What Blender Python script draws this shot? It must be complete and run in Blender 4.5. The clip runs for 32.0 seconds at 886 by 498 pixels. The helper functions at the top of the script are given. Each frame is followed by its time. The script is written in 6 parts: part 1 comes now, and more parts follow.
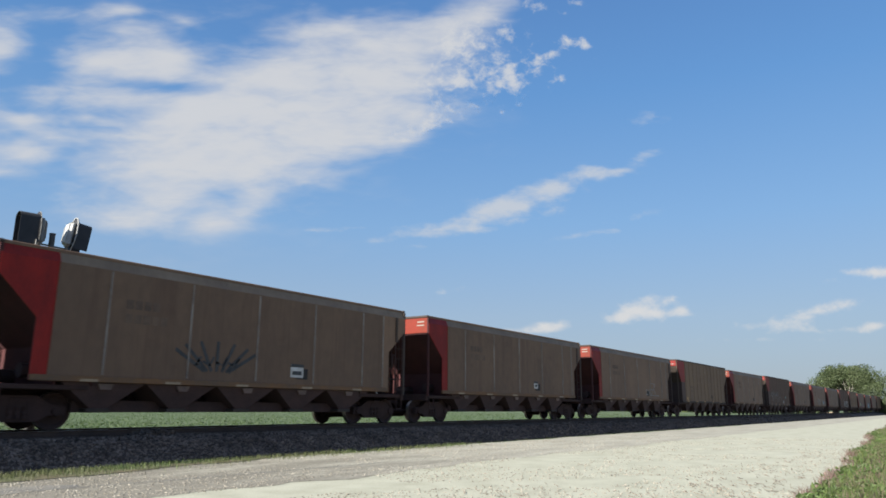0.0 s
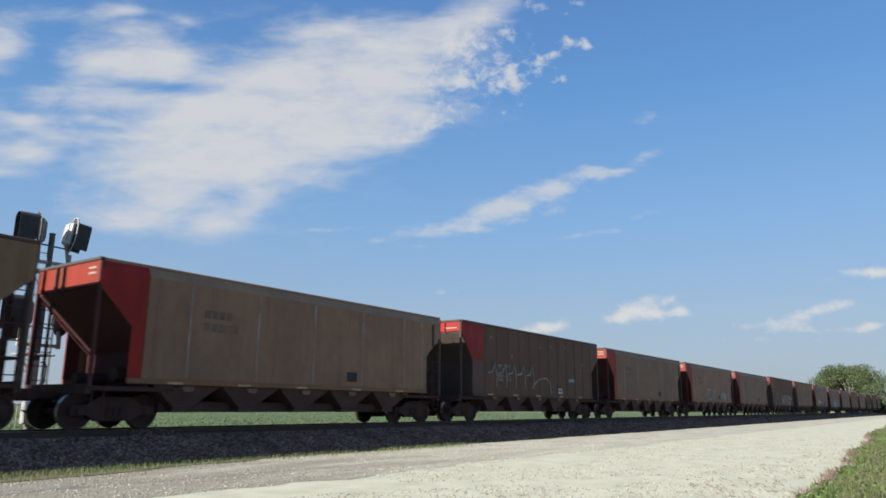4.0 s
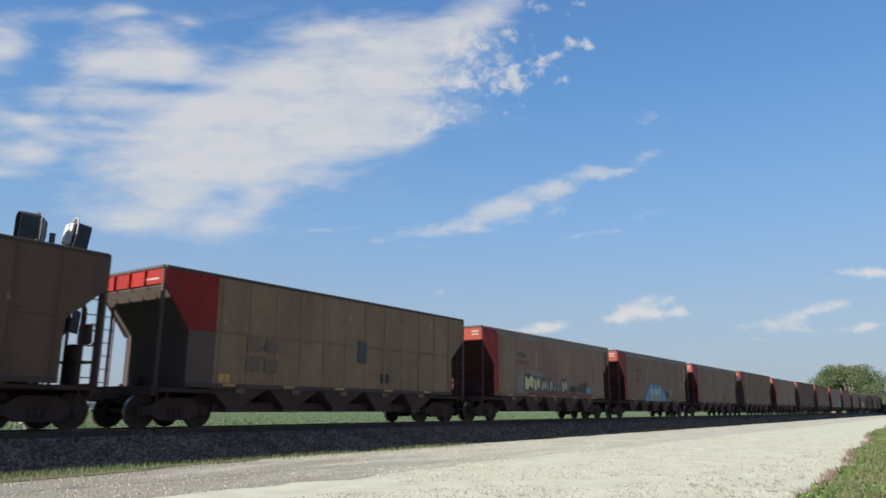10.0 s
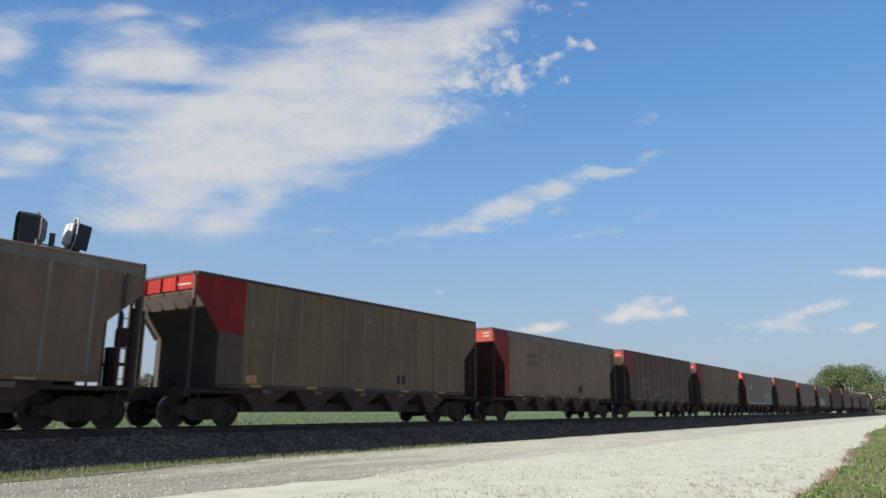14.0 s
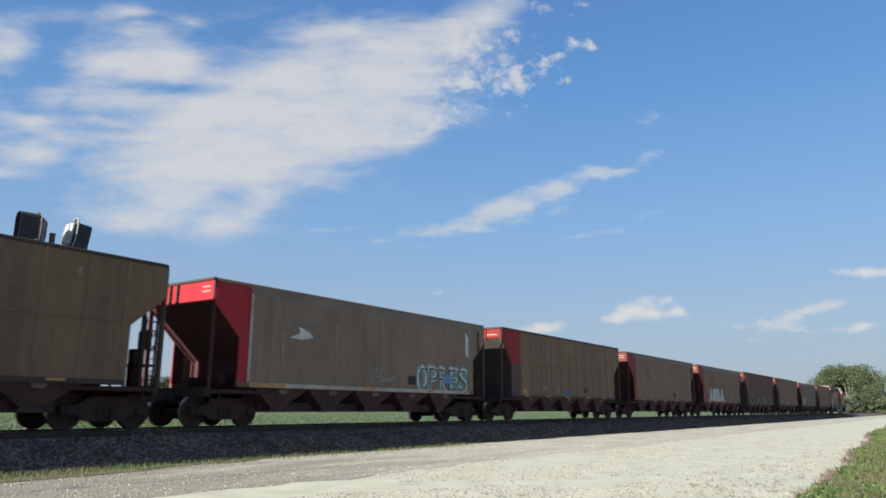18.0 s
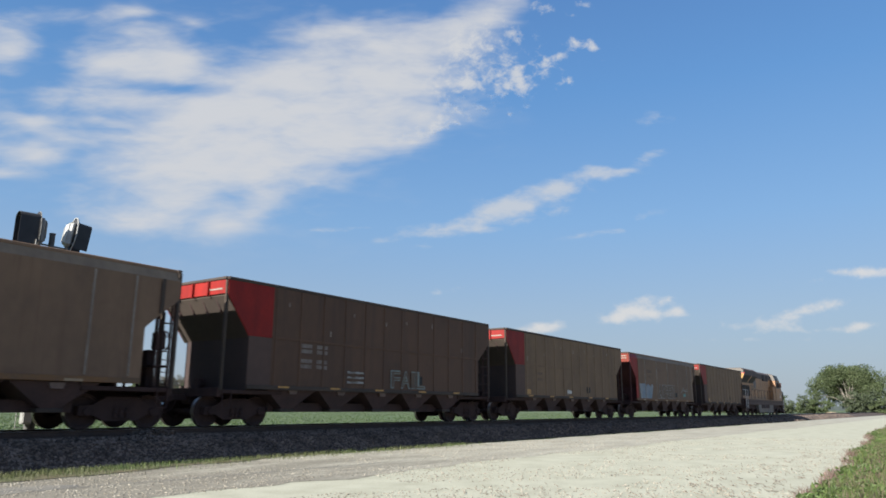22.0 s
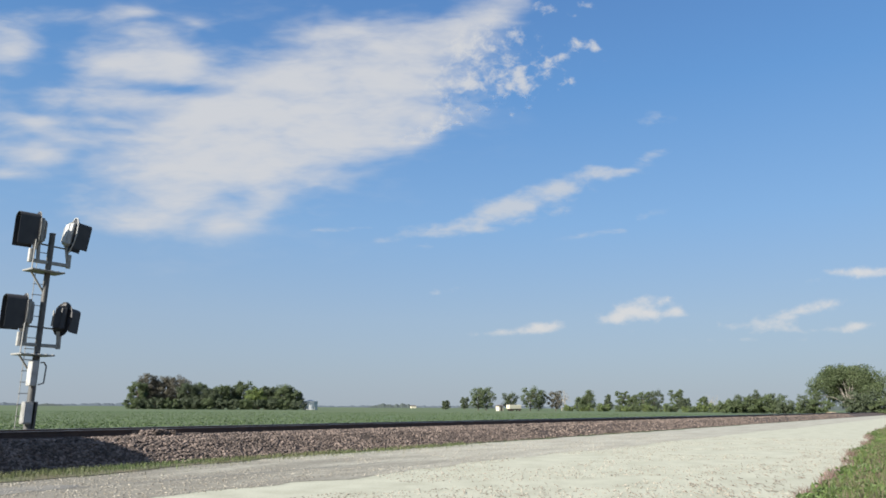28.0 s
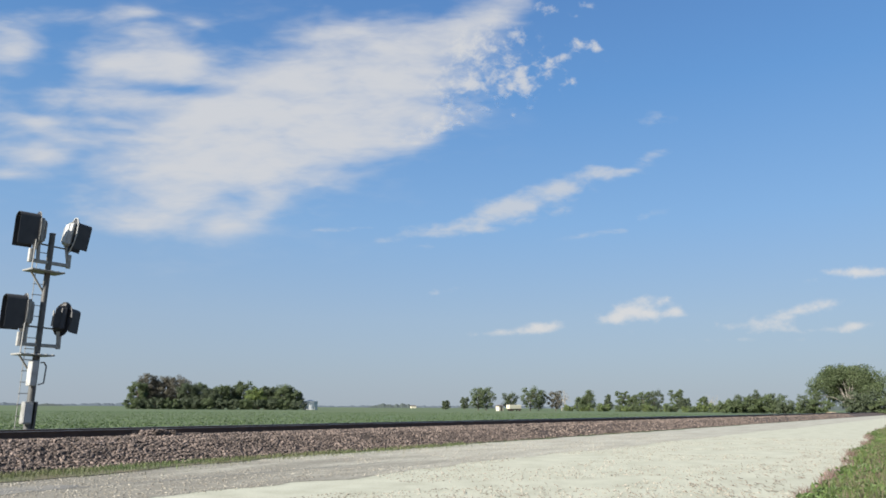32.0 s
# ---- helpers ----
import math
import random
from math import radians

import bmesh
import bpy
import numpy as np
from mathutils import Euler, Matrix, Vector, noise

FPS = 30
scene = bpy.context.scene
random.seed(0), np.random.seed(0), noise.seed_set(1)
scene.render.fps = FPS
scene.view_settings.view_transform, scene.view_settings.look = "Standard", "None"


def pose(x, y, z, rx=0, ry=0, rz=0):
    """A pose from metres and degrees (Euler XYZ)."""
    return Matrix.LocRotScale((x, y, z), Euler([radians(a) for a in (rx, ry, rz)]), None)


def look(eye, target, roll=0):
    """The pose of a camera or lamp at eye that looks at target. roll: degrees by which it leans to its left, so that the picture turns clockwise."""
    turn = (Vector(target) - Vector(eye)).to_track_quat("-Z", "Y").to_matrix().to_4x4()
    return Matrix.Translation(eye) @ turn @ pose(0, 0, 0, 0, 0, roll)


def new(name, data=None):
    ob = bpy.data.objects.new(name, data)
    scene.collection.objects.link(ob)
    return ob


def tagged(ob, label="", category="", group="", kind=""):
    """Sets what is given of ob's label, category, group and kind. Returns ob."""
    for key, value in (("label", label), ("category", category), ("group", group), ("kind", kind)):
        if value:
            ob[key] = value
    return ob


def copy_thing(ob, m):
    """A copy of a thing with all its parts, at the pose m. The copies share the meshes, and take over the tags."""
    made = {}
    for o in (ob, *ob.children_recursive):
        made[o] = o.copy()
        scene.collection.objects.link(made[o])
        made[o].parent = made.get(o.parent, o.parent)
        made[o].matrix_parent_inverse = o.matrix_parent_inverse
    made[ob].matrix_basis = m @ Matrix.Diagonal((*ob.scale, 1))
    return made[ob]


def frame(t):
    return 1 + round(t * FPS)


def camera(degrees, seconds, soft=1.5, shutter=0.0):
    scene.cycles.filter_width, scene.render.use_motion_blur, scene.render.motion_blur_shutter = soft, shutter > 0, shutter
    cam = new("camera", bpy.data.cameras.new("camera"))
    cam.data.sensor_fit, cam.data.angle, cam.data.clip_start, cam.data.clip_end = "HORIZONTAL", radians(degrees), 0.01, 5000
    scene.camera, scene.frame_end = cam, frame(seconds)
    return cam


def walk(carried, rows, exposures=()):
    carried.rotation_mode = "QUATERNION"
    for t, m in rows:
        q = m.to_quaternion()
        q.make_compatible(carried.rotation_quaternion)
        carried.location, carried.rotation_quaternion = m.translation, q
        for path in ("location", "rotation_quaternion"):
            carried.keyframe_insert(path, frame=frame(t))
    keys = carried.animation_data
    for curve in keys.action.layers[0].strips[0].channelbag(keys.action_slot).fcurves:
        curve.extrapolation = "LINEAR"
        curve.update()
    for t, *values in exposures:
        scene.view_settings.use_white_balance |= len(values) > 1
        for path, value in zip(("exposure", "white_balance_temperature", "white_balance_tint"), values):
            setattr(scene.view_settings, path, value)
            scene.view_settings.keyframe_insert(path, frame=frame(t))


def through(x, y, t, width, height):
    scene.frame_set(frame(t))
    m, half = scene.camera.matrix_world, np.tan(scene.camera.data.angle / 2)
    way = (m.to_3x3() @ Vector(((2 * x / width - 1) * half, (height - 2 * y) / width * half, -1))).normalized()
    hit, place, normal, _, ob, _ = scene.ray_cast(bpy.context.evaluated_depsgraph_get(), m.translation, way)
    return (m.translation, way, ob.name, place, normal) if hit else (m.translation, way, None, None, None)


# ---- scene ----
# the camera stands on a tripod beside the gravel road; x runs along the track, y across it, z up
EYE = Vector((0.0, 0.0, 1.35))
YAW, PITCH, ROLL, LENS = 35.114, 12.618, 0.333, 64.06
TRACK_Y, RAIL_Z = 18.525, 0.75
AIM = Vector((math.cos(radians(YAW)) * math.cos(radians(PITCH)), math.sin(radians(YAW)) * math.cos(radians(PITCH)), math.sin(radians(PITCH))))
VIEW = look(EYE, EYE + AIM, ROLL)
cam = camera(LENS, 32.0, soft=1.7, shutter=0.12)
walk(cam, [(0.0, VIEW), (32.0, VIEW)], [(0.0, 1.4, 6500, 10), (32.0, 1.4, 6500, 10)])

# ---- light: evening sun from behind the far shoulder, clear blue sky ----
SUN = Vector((-2.1, 0.36, 1.0)).normalized()
world = bpy.data.worlds.new("sky")
scene.world = world
world.use_nodes = True
sky = world.node_tree.nodes.new("ShaderNodeTexSky")
sky.sky_type = "NISHITA"
sky.sun_disc = False
sky.sun_elevation = math.asin(SUN.z)
sky.sun_rotation = math.atan2(SUN.x, SUN.y)
sky.air_density, sky.dust_density, sky.ozone_density = 1.0, 0.6, 2.0
back = world.node_tree.nodes["Background"]
wn, wl = world.node_tree.nodes, world.node_tree.links.new
# summer haze: the sky fades from deep blue to pale blue-grey at the horizon, all round
tone = wn.new("ShaderNodeHueSaturation")
tone.inputs["Hue"].default_value = 0.503
tone.inputs["Saturation"].default_value = 1.3
wl(sky.outputs[0], tone.inputs["Color"])
wc = wn.new("ShaderNodeTexCoord")
wz = wn.new("ShaderNodeSeparateXYZ")
wl(wc.outputs["Generated"], wz.inputs[0])
wr = wn.new("ShaderNodeMapRange")
wr.inputs[1].default_value, wr.inputs[2].default_value, wr.inputs[3].default_value, wr.inputs[4].default_value = 0.02, 0.55, 0.93, 0.62
wl(wz.outputs[2], wr.inputs[0])
wm = wn.new("ShaderNodeMix")
wm.data_type = "RGBA"
grad = wn.new("ShaderNodeValToRGB")
for k, (at, tint) in enumerate(((0.0, (0.478, 0.57, 0.675)), (0.12, (0.448, 0.597, 0.80)), (0.25, (0.33, 0.57, 0.92)), (0.42, (0.205, 0.455, 0.89)), (0.57, (0.165, 0.36, 0.79)), (0.88, (0.58, 0.61, 0.68)))):
    stop = grad.color_ramp.elements[k] if k < 2 else grad.color_ramp.elements.new(at)
    stop.position, stop.color = at, (*tint, 1)
lift = wn.new("ShaderNodeVectorMath")
lift.operation = "SCALE"
lift.inputs["Scale"].default_value = 5.0
wl(wz.outputs[2], grad.inputs[0])
wl(grad.outputs[0], lift.inputs[0])
wl(lift.outputs[0], wm.inputs[7])
wl(wr.outputs[0], wm.inputs[0])
wl(tone.outputs[0], wm.inputs[6])
wl(wm.outputs[2], back.inputs[0])
back.inputs[1].default_value = 0.0575
lamp = bpy.data.lights.new("sun", "SUN")
lamp.energy, lamp.angle, lamp.color = 4.4, radians(0.53), (1.0, 0.955, 0.87)
sun = new("sun", lamp)
sun.matrix_world = look(SUN * 400, (0, 0, 0))

# ---- materials ----


def mat(name, a, b=None, rough=0.8, metal=0.0, scale=3.0, fine=40.0, bump=0.0, vary=0.0, streak=(1, 1, 1), coords="Object", lo=0.35, hi=0.65, runs=None):
    """Two colours mixed by a coarse and a fine noise; bump from the fine one; vary: brightness from piece to piece; runs: colour of streaks that run down."""
    m = bpy.data.materials.new(name)
    m.use_nodes = True
    nt = m.node_tree
    n, ln = nt.nodes, nt.links.new
    bsdf = n["Principled BSDF"]
    bsdf.inputs["Roughness"].default_value = rough
    bsdf.inputs["Metallic"].default_value = metal
    b = b or tuple(c * 0.7 for c in a)
    tc = n.new("ShaderNodeTexCoord")
    mp = n.new("ShaderNodeMapping")
    mp.inputs["Scale"].default_value = streak
    ln(tc.outputs[coords], mp.inputs[0])
    if runs:
        who = n.new("ShaderNodeObjectInfo")
        shift = n.new("ShaderNodeMath")
        shift.operation = "MULTIPLY"
        shift.inputs[1].default_value = 60.0
        ln(who.outputs["Random"], shift.inputs[0])
        ln(shift.outputs[0], mp.inputs["Location"])
    big = n.new("ShaderNodeTexNoise")
    big.inputs["Scale"].default_value, big.inputs["Detail"].default_value = scale, 5
    small = n.new("ShaderNodeTexNoise")
    small.inputs["Scale"].default_value, small.inputs["Detail"].default_value = fine, 3
    ln(mp.outputs[0], big.inputs["Vector"])
    ln(mp.outputs[0], small.inputs["Vector"])
    add = n.new("ShaderNodeMath")
    add.operation = "MULTIPLY_ADD"
    add.inputs[1].default_value = 0.35
    ln(small.outputs[0], add.inputs[0])
    sc = n.new("ShaderNodeMath")
    sc.operation = "MULTIPLY"
    sc.inputs[1].default_value = 0.65
    ln(big.outputs[0], sc.inputs[0])
    ln(sc.outputs[0], add.inputs[2])
    rng = n.new("ShaderNodeMapRange")
    rng.inputs[1].default_value, rng.inputs[2].default_value = lo, hi
    ln(add.outputs[0], rng.inputs[0])
    mix = n.new("ShaderNodeMix")
    mix.data_type = "RGBA"
    mix.inputs[6].default_value, mix.inputs[7].default_value = (*a, 1), (*b, 1)
    ln(rng.outputs[0], mix.inputs[0])
    out = mix.outputs[2]
    if runs:
        for stretch, size, low, high, amount in (((2.6, 2.6, 0.16), 1.0, 0.54, 0.72, 0.5), ((9.0, 9.0, 0.3), 1.0, 0.6, 0.72, 0.35), ((0.9, 0.9, 1.6), 1.3, 0.6, 0.8, 0.45)):
            mr = n.new("ShaderNodeMapping")
            mr.inputs["Scale"].default_value = stretch
            ln(tc.outputs[coords], mr.inputs[0])
            ln(shift.outputs[0], mr.inputs["Location"])
            rn = n.new("ShaderNodeTexNoise")
            rn.inputs["Scale"].default_value, rn.inputs["Detail"].default_value = size, 4
            ln(mr.outputs[0], rn.inputs["Vector"])
            rr = n.new("ShaderNodeMapRange")
            rr.inputs[1].default_value, rr.inputs[2].default_value, rr.inputs[4].default_value = low, high, amount
            ln(rn.outputs[0], rr.inputs[0])
            rm = n.new("ShaderNodeMix")
            rm.data_type = "RGBA"
            rm.inputs[7].default_value = (*runs, 1)
            ln(rr.outputs[0], rm.inputs[0])
            ln(out, rm.inputs[6])
            out = rm.outputs[2]
    if vary:
        info = n.new("ShaderNodeObjectInfo")
        geo = n.new("ShaderNodeNewGeometry")
        sm = n.new("ShaderNodeMath")
        ln(info.outputs["Random"], sm.inputs[0])
        ln(geo.outputs["Random Per Island"], sm.inputs[1])
        fr = n.new("ShaderNodeMath")
        fr.operation = "FRACT"
        ln(sm.outputs[0], fr.inputs[0])
        vr = n.new("ShaderNodeMapRange")
        vr.inputs[3].default_value, vr.inputs[4].default_value = 1 - vary, 1 + vary
        ln(fr.outputs[0], vr.inputs[0])
        hs = n.new("ShaderNodeHueSaturation")
        ln(vr.outputs[0], hs.inputs["Value"])
        ln(out, hs.inputs["Color"])
        out = hs.outputs[0]
    ln(out, bsdf.inputs["Base Color"])
    if bump:
        bp = n.new("ShaderNodeBump")
        bp.inputs["Strength"].default_value, bp.inputs["Distance"].default_value = bump, 0.02
        ln(small.outputs[0], bp.inputs["Height"])
        ln(bp.outputs[0], bsdf.inputs["Normal"])
    return m


def leaf_mat(name, a, b, vary=0.25, through=0.3):
    m = mat(name, a, b, rough=0.6, scale=0.25, fine=2.0, vary=vary)
    nt = m.node_tree
    n, ln = nt.nodes, nt.links.new
    bsdf = n["Principled BSDF"]
    tr = n.new("ShaderNodeBsdfTranslucent")
    mx = n.new("ShaderNodeMixShader")
    mx.inputs[0].default_value = through
    src = bsdf.inputs["Base Color"].links[0].from_socket
    ln(src, tr.inputs[0])
    ln(bsdf.outputs[0], mx.inputs[1])
    ln(tr.outputs[0], mx.inputs[2])
    ln(mx.outputs[0], n["Material Output"].inputs[0])
    return m


GREY = mat("dusty_grey_paint", (0.189, 0.115, 0.07), (0.119, 0.073, 0.048), 0.75, scale=0.55, fine=5, streak=(1.0, 1.0, 0.6), bump=0.04, vary=0.18, lo=0.3, hi=0.7, runs=(0.096, 0.05, 0.032))
PALE = mat("pale_grey_paint", (0.215, 0.156, 0.104), (0.14, 0.1, 0.068), 0.7, scale=0.6, fine=5, streak=(1.0, 1.0, 0.6), bump=0.04, lo=0.3, hi=0.7, runs=(0.11, 0.068, 0.046))
TAN = mat("tan_brown_paint", (0.188, 0.117, 0.064), (0.114, 0.071, 0.042), 0.75, scale=0.6, fine=5, streak=(1.1, 1.1, 0.5), bump=0.04, vary=0.12, lo=0.3, hi=0.7, runs=(0.09, 0.045, 0.027))
RIBTAN = mat("worn_tan_rib", (0.2, 0.13, 0.078), (0.125, 0.08, 0.05), 0.75, scale=1.5, fine=9, streak=(1, 1, 0.4), vary=0.1)
BROWN = mat("dark_brown_paint", (0.1, 0.05, 0.028), (0.066, 0.034, 0.021), 0.75, scale=0.6, fine=5, streak=(1.1, 1.1, 0.5), bump=0.04, vary=0.1, lo=0.3, hi=0.7, runs=(0.045, 0.024, 0.018))
REDBROWN = mat("red_brown_paint", (0.086, 0.05, 0.04), (0.055, 0.034, 0.029), 0.8, scale=0.6, fine=5, bump=0.05, lo=0.3, hi=0.7)
# shade under the car end is put into this near-black brown
DARKWALL = mat("shade_dark_bulkhead", (0.04, 0.024, 0.022), (0.026, 0.017, 0.016), 0.9, scale=0.8, fine=8)
PALEMARK = mat("worn_pale_stencil", (0.19, 0.165, 0.15), (0.1, 0.075, 0.065), 0.8, scale=5, fine=25)
RED = mat("red_paint", (0.25, 0.016, 0.012), (0.14, 0.011, 0.010), 0.55, scale=1.2, fine=16, streak=(1.5, 1.5, 0.4), vary=0.12)
CRIMSON = mat("crimson_paint", (0.36, 0.022, 0.032), (0.24, 0.018, 0.024), 0.6, scale=1.2, fine=10, streak=(1.2, 1.2, 0.5))
ORANGE = mat("orange_red_paint", (0.19, 0.022, 0.013), (0.12, 0.024, 0.013), 0.55, scale=1.2, fine=16, streak=(1.5, 1.5, 0.4), vary=0.1)
# lighter than the sides: skylight caught by the canted strip is painted in
STRIP = mat("skylight_top_strip", (0.20, 0.147, 0.10), (0.132, 0.094, 0.066), 0.7, scale=1.0, fine=7, streak=(1.0, 1.0, 0.6), vary=0.1)
BROWNSTEEL = mat("light_brown_steel", (0.17, 0.115, 0.095), (0.10, 0.068, 0.056), 0.8, scale=3, fine=20)
RUST = mat("rusty_sill", (0.185, 0.09, 0.036), (0.11, 0.072, 0.047), 0.85, scale=1.1, fine=14, bump=0.1)
GRIME = mat("grimy_dark_steel", (0.06, 0.035, 0.032), (0.038, 0.024, 0.023), 0.85, scale=3, fine=25, bump=0.1)
SLOPE = mat("sooty_slope_steel", (0.055, 0.038, 0.03), (0.032, 0.023, 0.019), 0.8, scale=1.0, fine=14, bump=0.05)
RIB_LIGHT = mat("worn_light_rib", (0.27, 0.235, 0.20), (0.13, 0.10, 0.082), 0.6, scale=1.4, fine=12)
WHEEL = mat("wheel_steel", (0.055, 0.033, 0.03), (0.036, 0.023, 0.022), 0.8, 0.0, scale=4, fine=30)
TREAD = mat("polished_tread", (0.45, 0.43, 0.41), (0.30, 0.28, 0.26), 0.35, 0.9, scale=4, fine=30)
# red of the end with the shade of its recess put into the colour
UNDERSLOPE = mat("shade_dark_red_slope", (0.078, 0.03, 0.03), (0.05, 0.023, 0.024), 0.95, scale=1.0, fine=14, bump=0.05)
# dusty tan, darkened well below tan for the shade under the end
TANSLOPE = mat("shade_dark_tan_slope", (0.05, 0.036, 0.027), (0.034, 0.025, 0.02), 0.9, scale=1.2, fine=10, bump=0.05)
for paint in (UNDERSLOPE, RED, ORANGE, CRIMSON, GRIME, WHEEL):
    paint.node_tree.nodes["Principled BSDF"].inputs["Specular IOR Level"].default_value = 0.2
CHUTE = mat("coal_dusted_chute", (0.068, 0.037, 0.034), (0.042, 0.025, 0.024), 0.9, scale=2, fine=16)
WHITE = mat("white_paint", (0.78, 0.78, 0.76), (0.62, 0.62, 0.60), 0.6, scale=3, fine=20)
AMBER = mat("amber_reflector", (0.48, 0.25, 0.05), (0.25, 0.13, 0.04), 0.5, scale=5, fine=25)
FADED = mat("faded_dark_stencil", (0.082, 0.055, 0.04), (0.14, 0.092, 0.062), 0.8, scale=2.2, fine=9)
REFLECT = mat("reflector_strip", (0.36, 0.27, 0.17), (0.2, 0.14, 0.09), 0.4, scale=6, fine=30)
YELLOW = mat("dusty_yellow_paint", (0.37, 0.175, 0.066), (0.20, 0.115, 0.066), 0.55, scale=0.9, fine=7, streak=(1.3, 1.3, 0.6), lo=0.3, hi=0.7)
# sunlit copy of the yellow, for the rear face only
SUNYELLOW = mat("sunlit_yellow_paint", (0.40, 0.215, 0.03), (0.30, 0.17, 0.04), 0.5, scale=0.9, fine=10)
# soot, plus the shade of the near side put into the brown
SOOTSHADE = mat("soot_and_shade_brown", (0.095, 0.068, 0.06), (0.055, 0.04, 0.037), 0.8, scale=0.8, fine=6)
LOCOGRIME = mat("dusty_brown_underframe", (0.1, 0.066, 0.058), (0.064, 0.043, 0.039), 0.85, scale=2, fine=14)
TANKGREY = mat("dusty_grey_tank", (0.20, 0.175, 0.155), (0.125, 0.106, 0.094), 0.8, scale=1.0, fine=10)
ROOFGREY = mat("harbor_grey_paint", (0.13, 0.115, 0.1), (0.08, 0.07, 0.06), 0.6, scale=1, fine=10)
DARKGREY = mat("dark_grille", (0.03, 0.028, 0.028), (0.018, 0.017, 0.017), 0.9, scale=3, fine=30)
SILVER = mat("worn_silver_paint", (0.44, 0.44, 0.425), (0.27, 0.265, 0.25), 0.55, 0.1, scale=3, fine=25)
STEEL = mat("galvanised_steel", (0.30, 0.30, 0.285), (0.18, 0.175, 0.16), 0.55, 0.2, scale=5, fine=30)
MASTSTEEL = mat("weathered_mast_steel", (0.11, 0.11, 0.105), (0.065, 0.062, 0.058), 0.6, 0.2, scale=5, fine=30)
BLACK = mat("matt_black_sheet", (0.018, 0.018, 0.02), (0.03, 0.03, 0.032), 0.6, scale=4, fine=30)
RAIL = mat("rusty_rail_side", (0.085, 0.05, 0.035), (0.05, 0.03, 0.024), 0.8, scale=3, fine=40, bump=0.1)
RAILTOP = mat("polished_rail_head", (0.5, 0.48, 0.46), (0.35, 0.33, 0.31), 0.3, 0.9, scale=2, fine=20, streak=(0.1, 3, 3))
TIE = mat("weathered_tie_wood", (0.17, 0.125, 0.095), (0.09, 0.065, 0.05), 0.9, scale=3, fine=30, streak=(1, 0.15, 1), bump=0.2, vary=0.25)
GLASS = mat("dark_window_glass", (0.02, 0.025, 0.03), (0.03, 0.035, 0.04), 0.08)
BLUE = mat("blue_emblem_paint", (0.085, 0.10, 0.125), (0.16, 0.125, 0.10), 0.7, scale=2, fine=9)
SIGNRED = mat("red_stripe_paint", (0.55, 0.04, 0.03), (0.40, 0.04, 0.03), 0.5)

# ---- building by mesh code ----


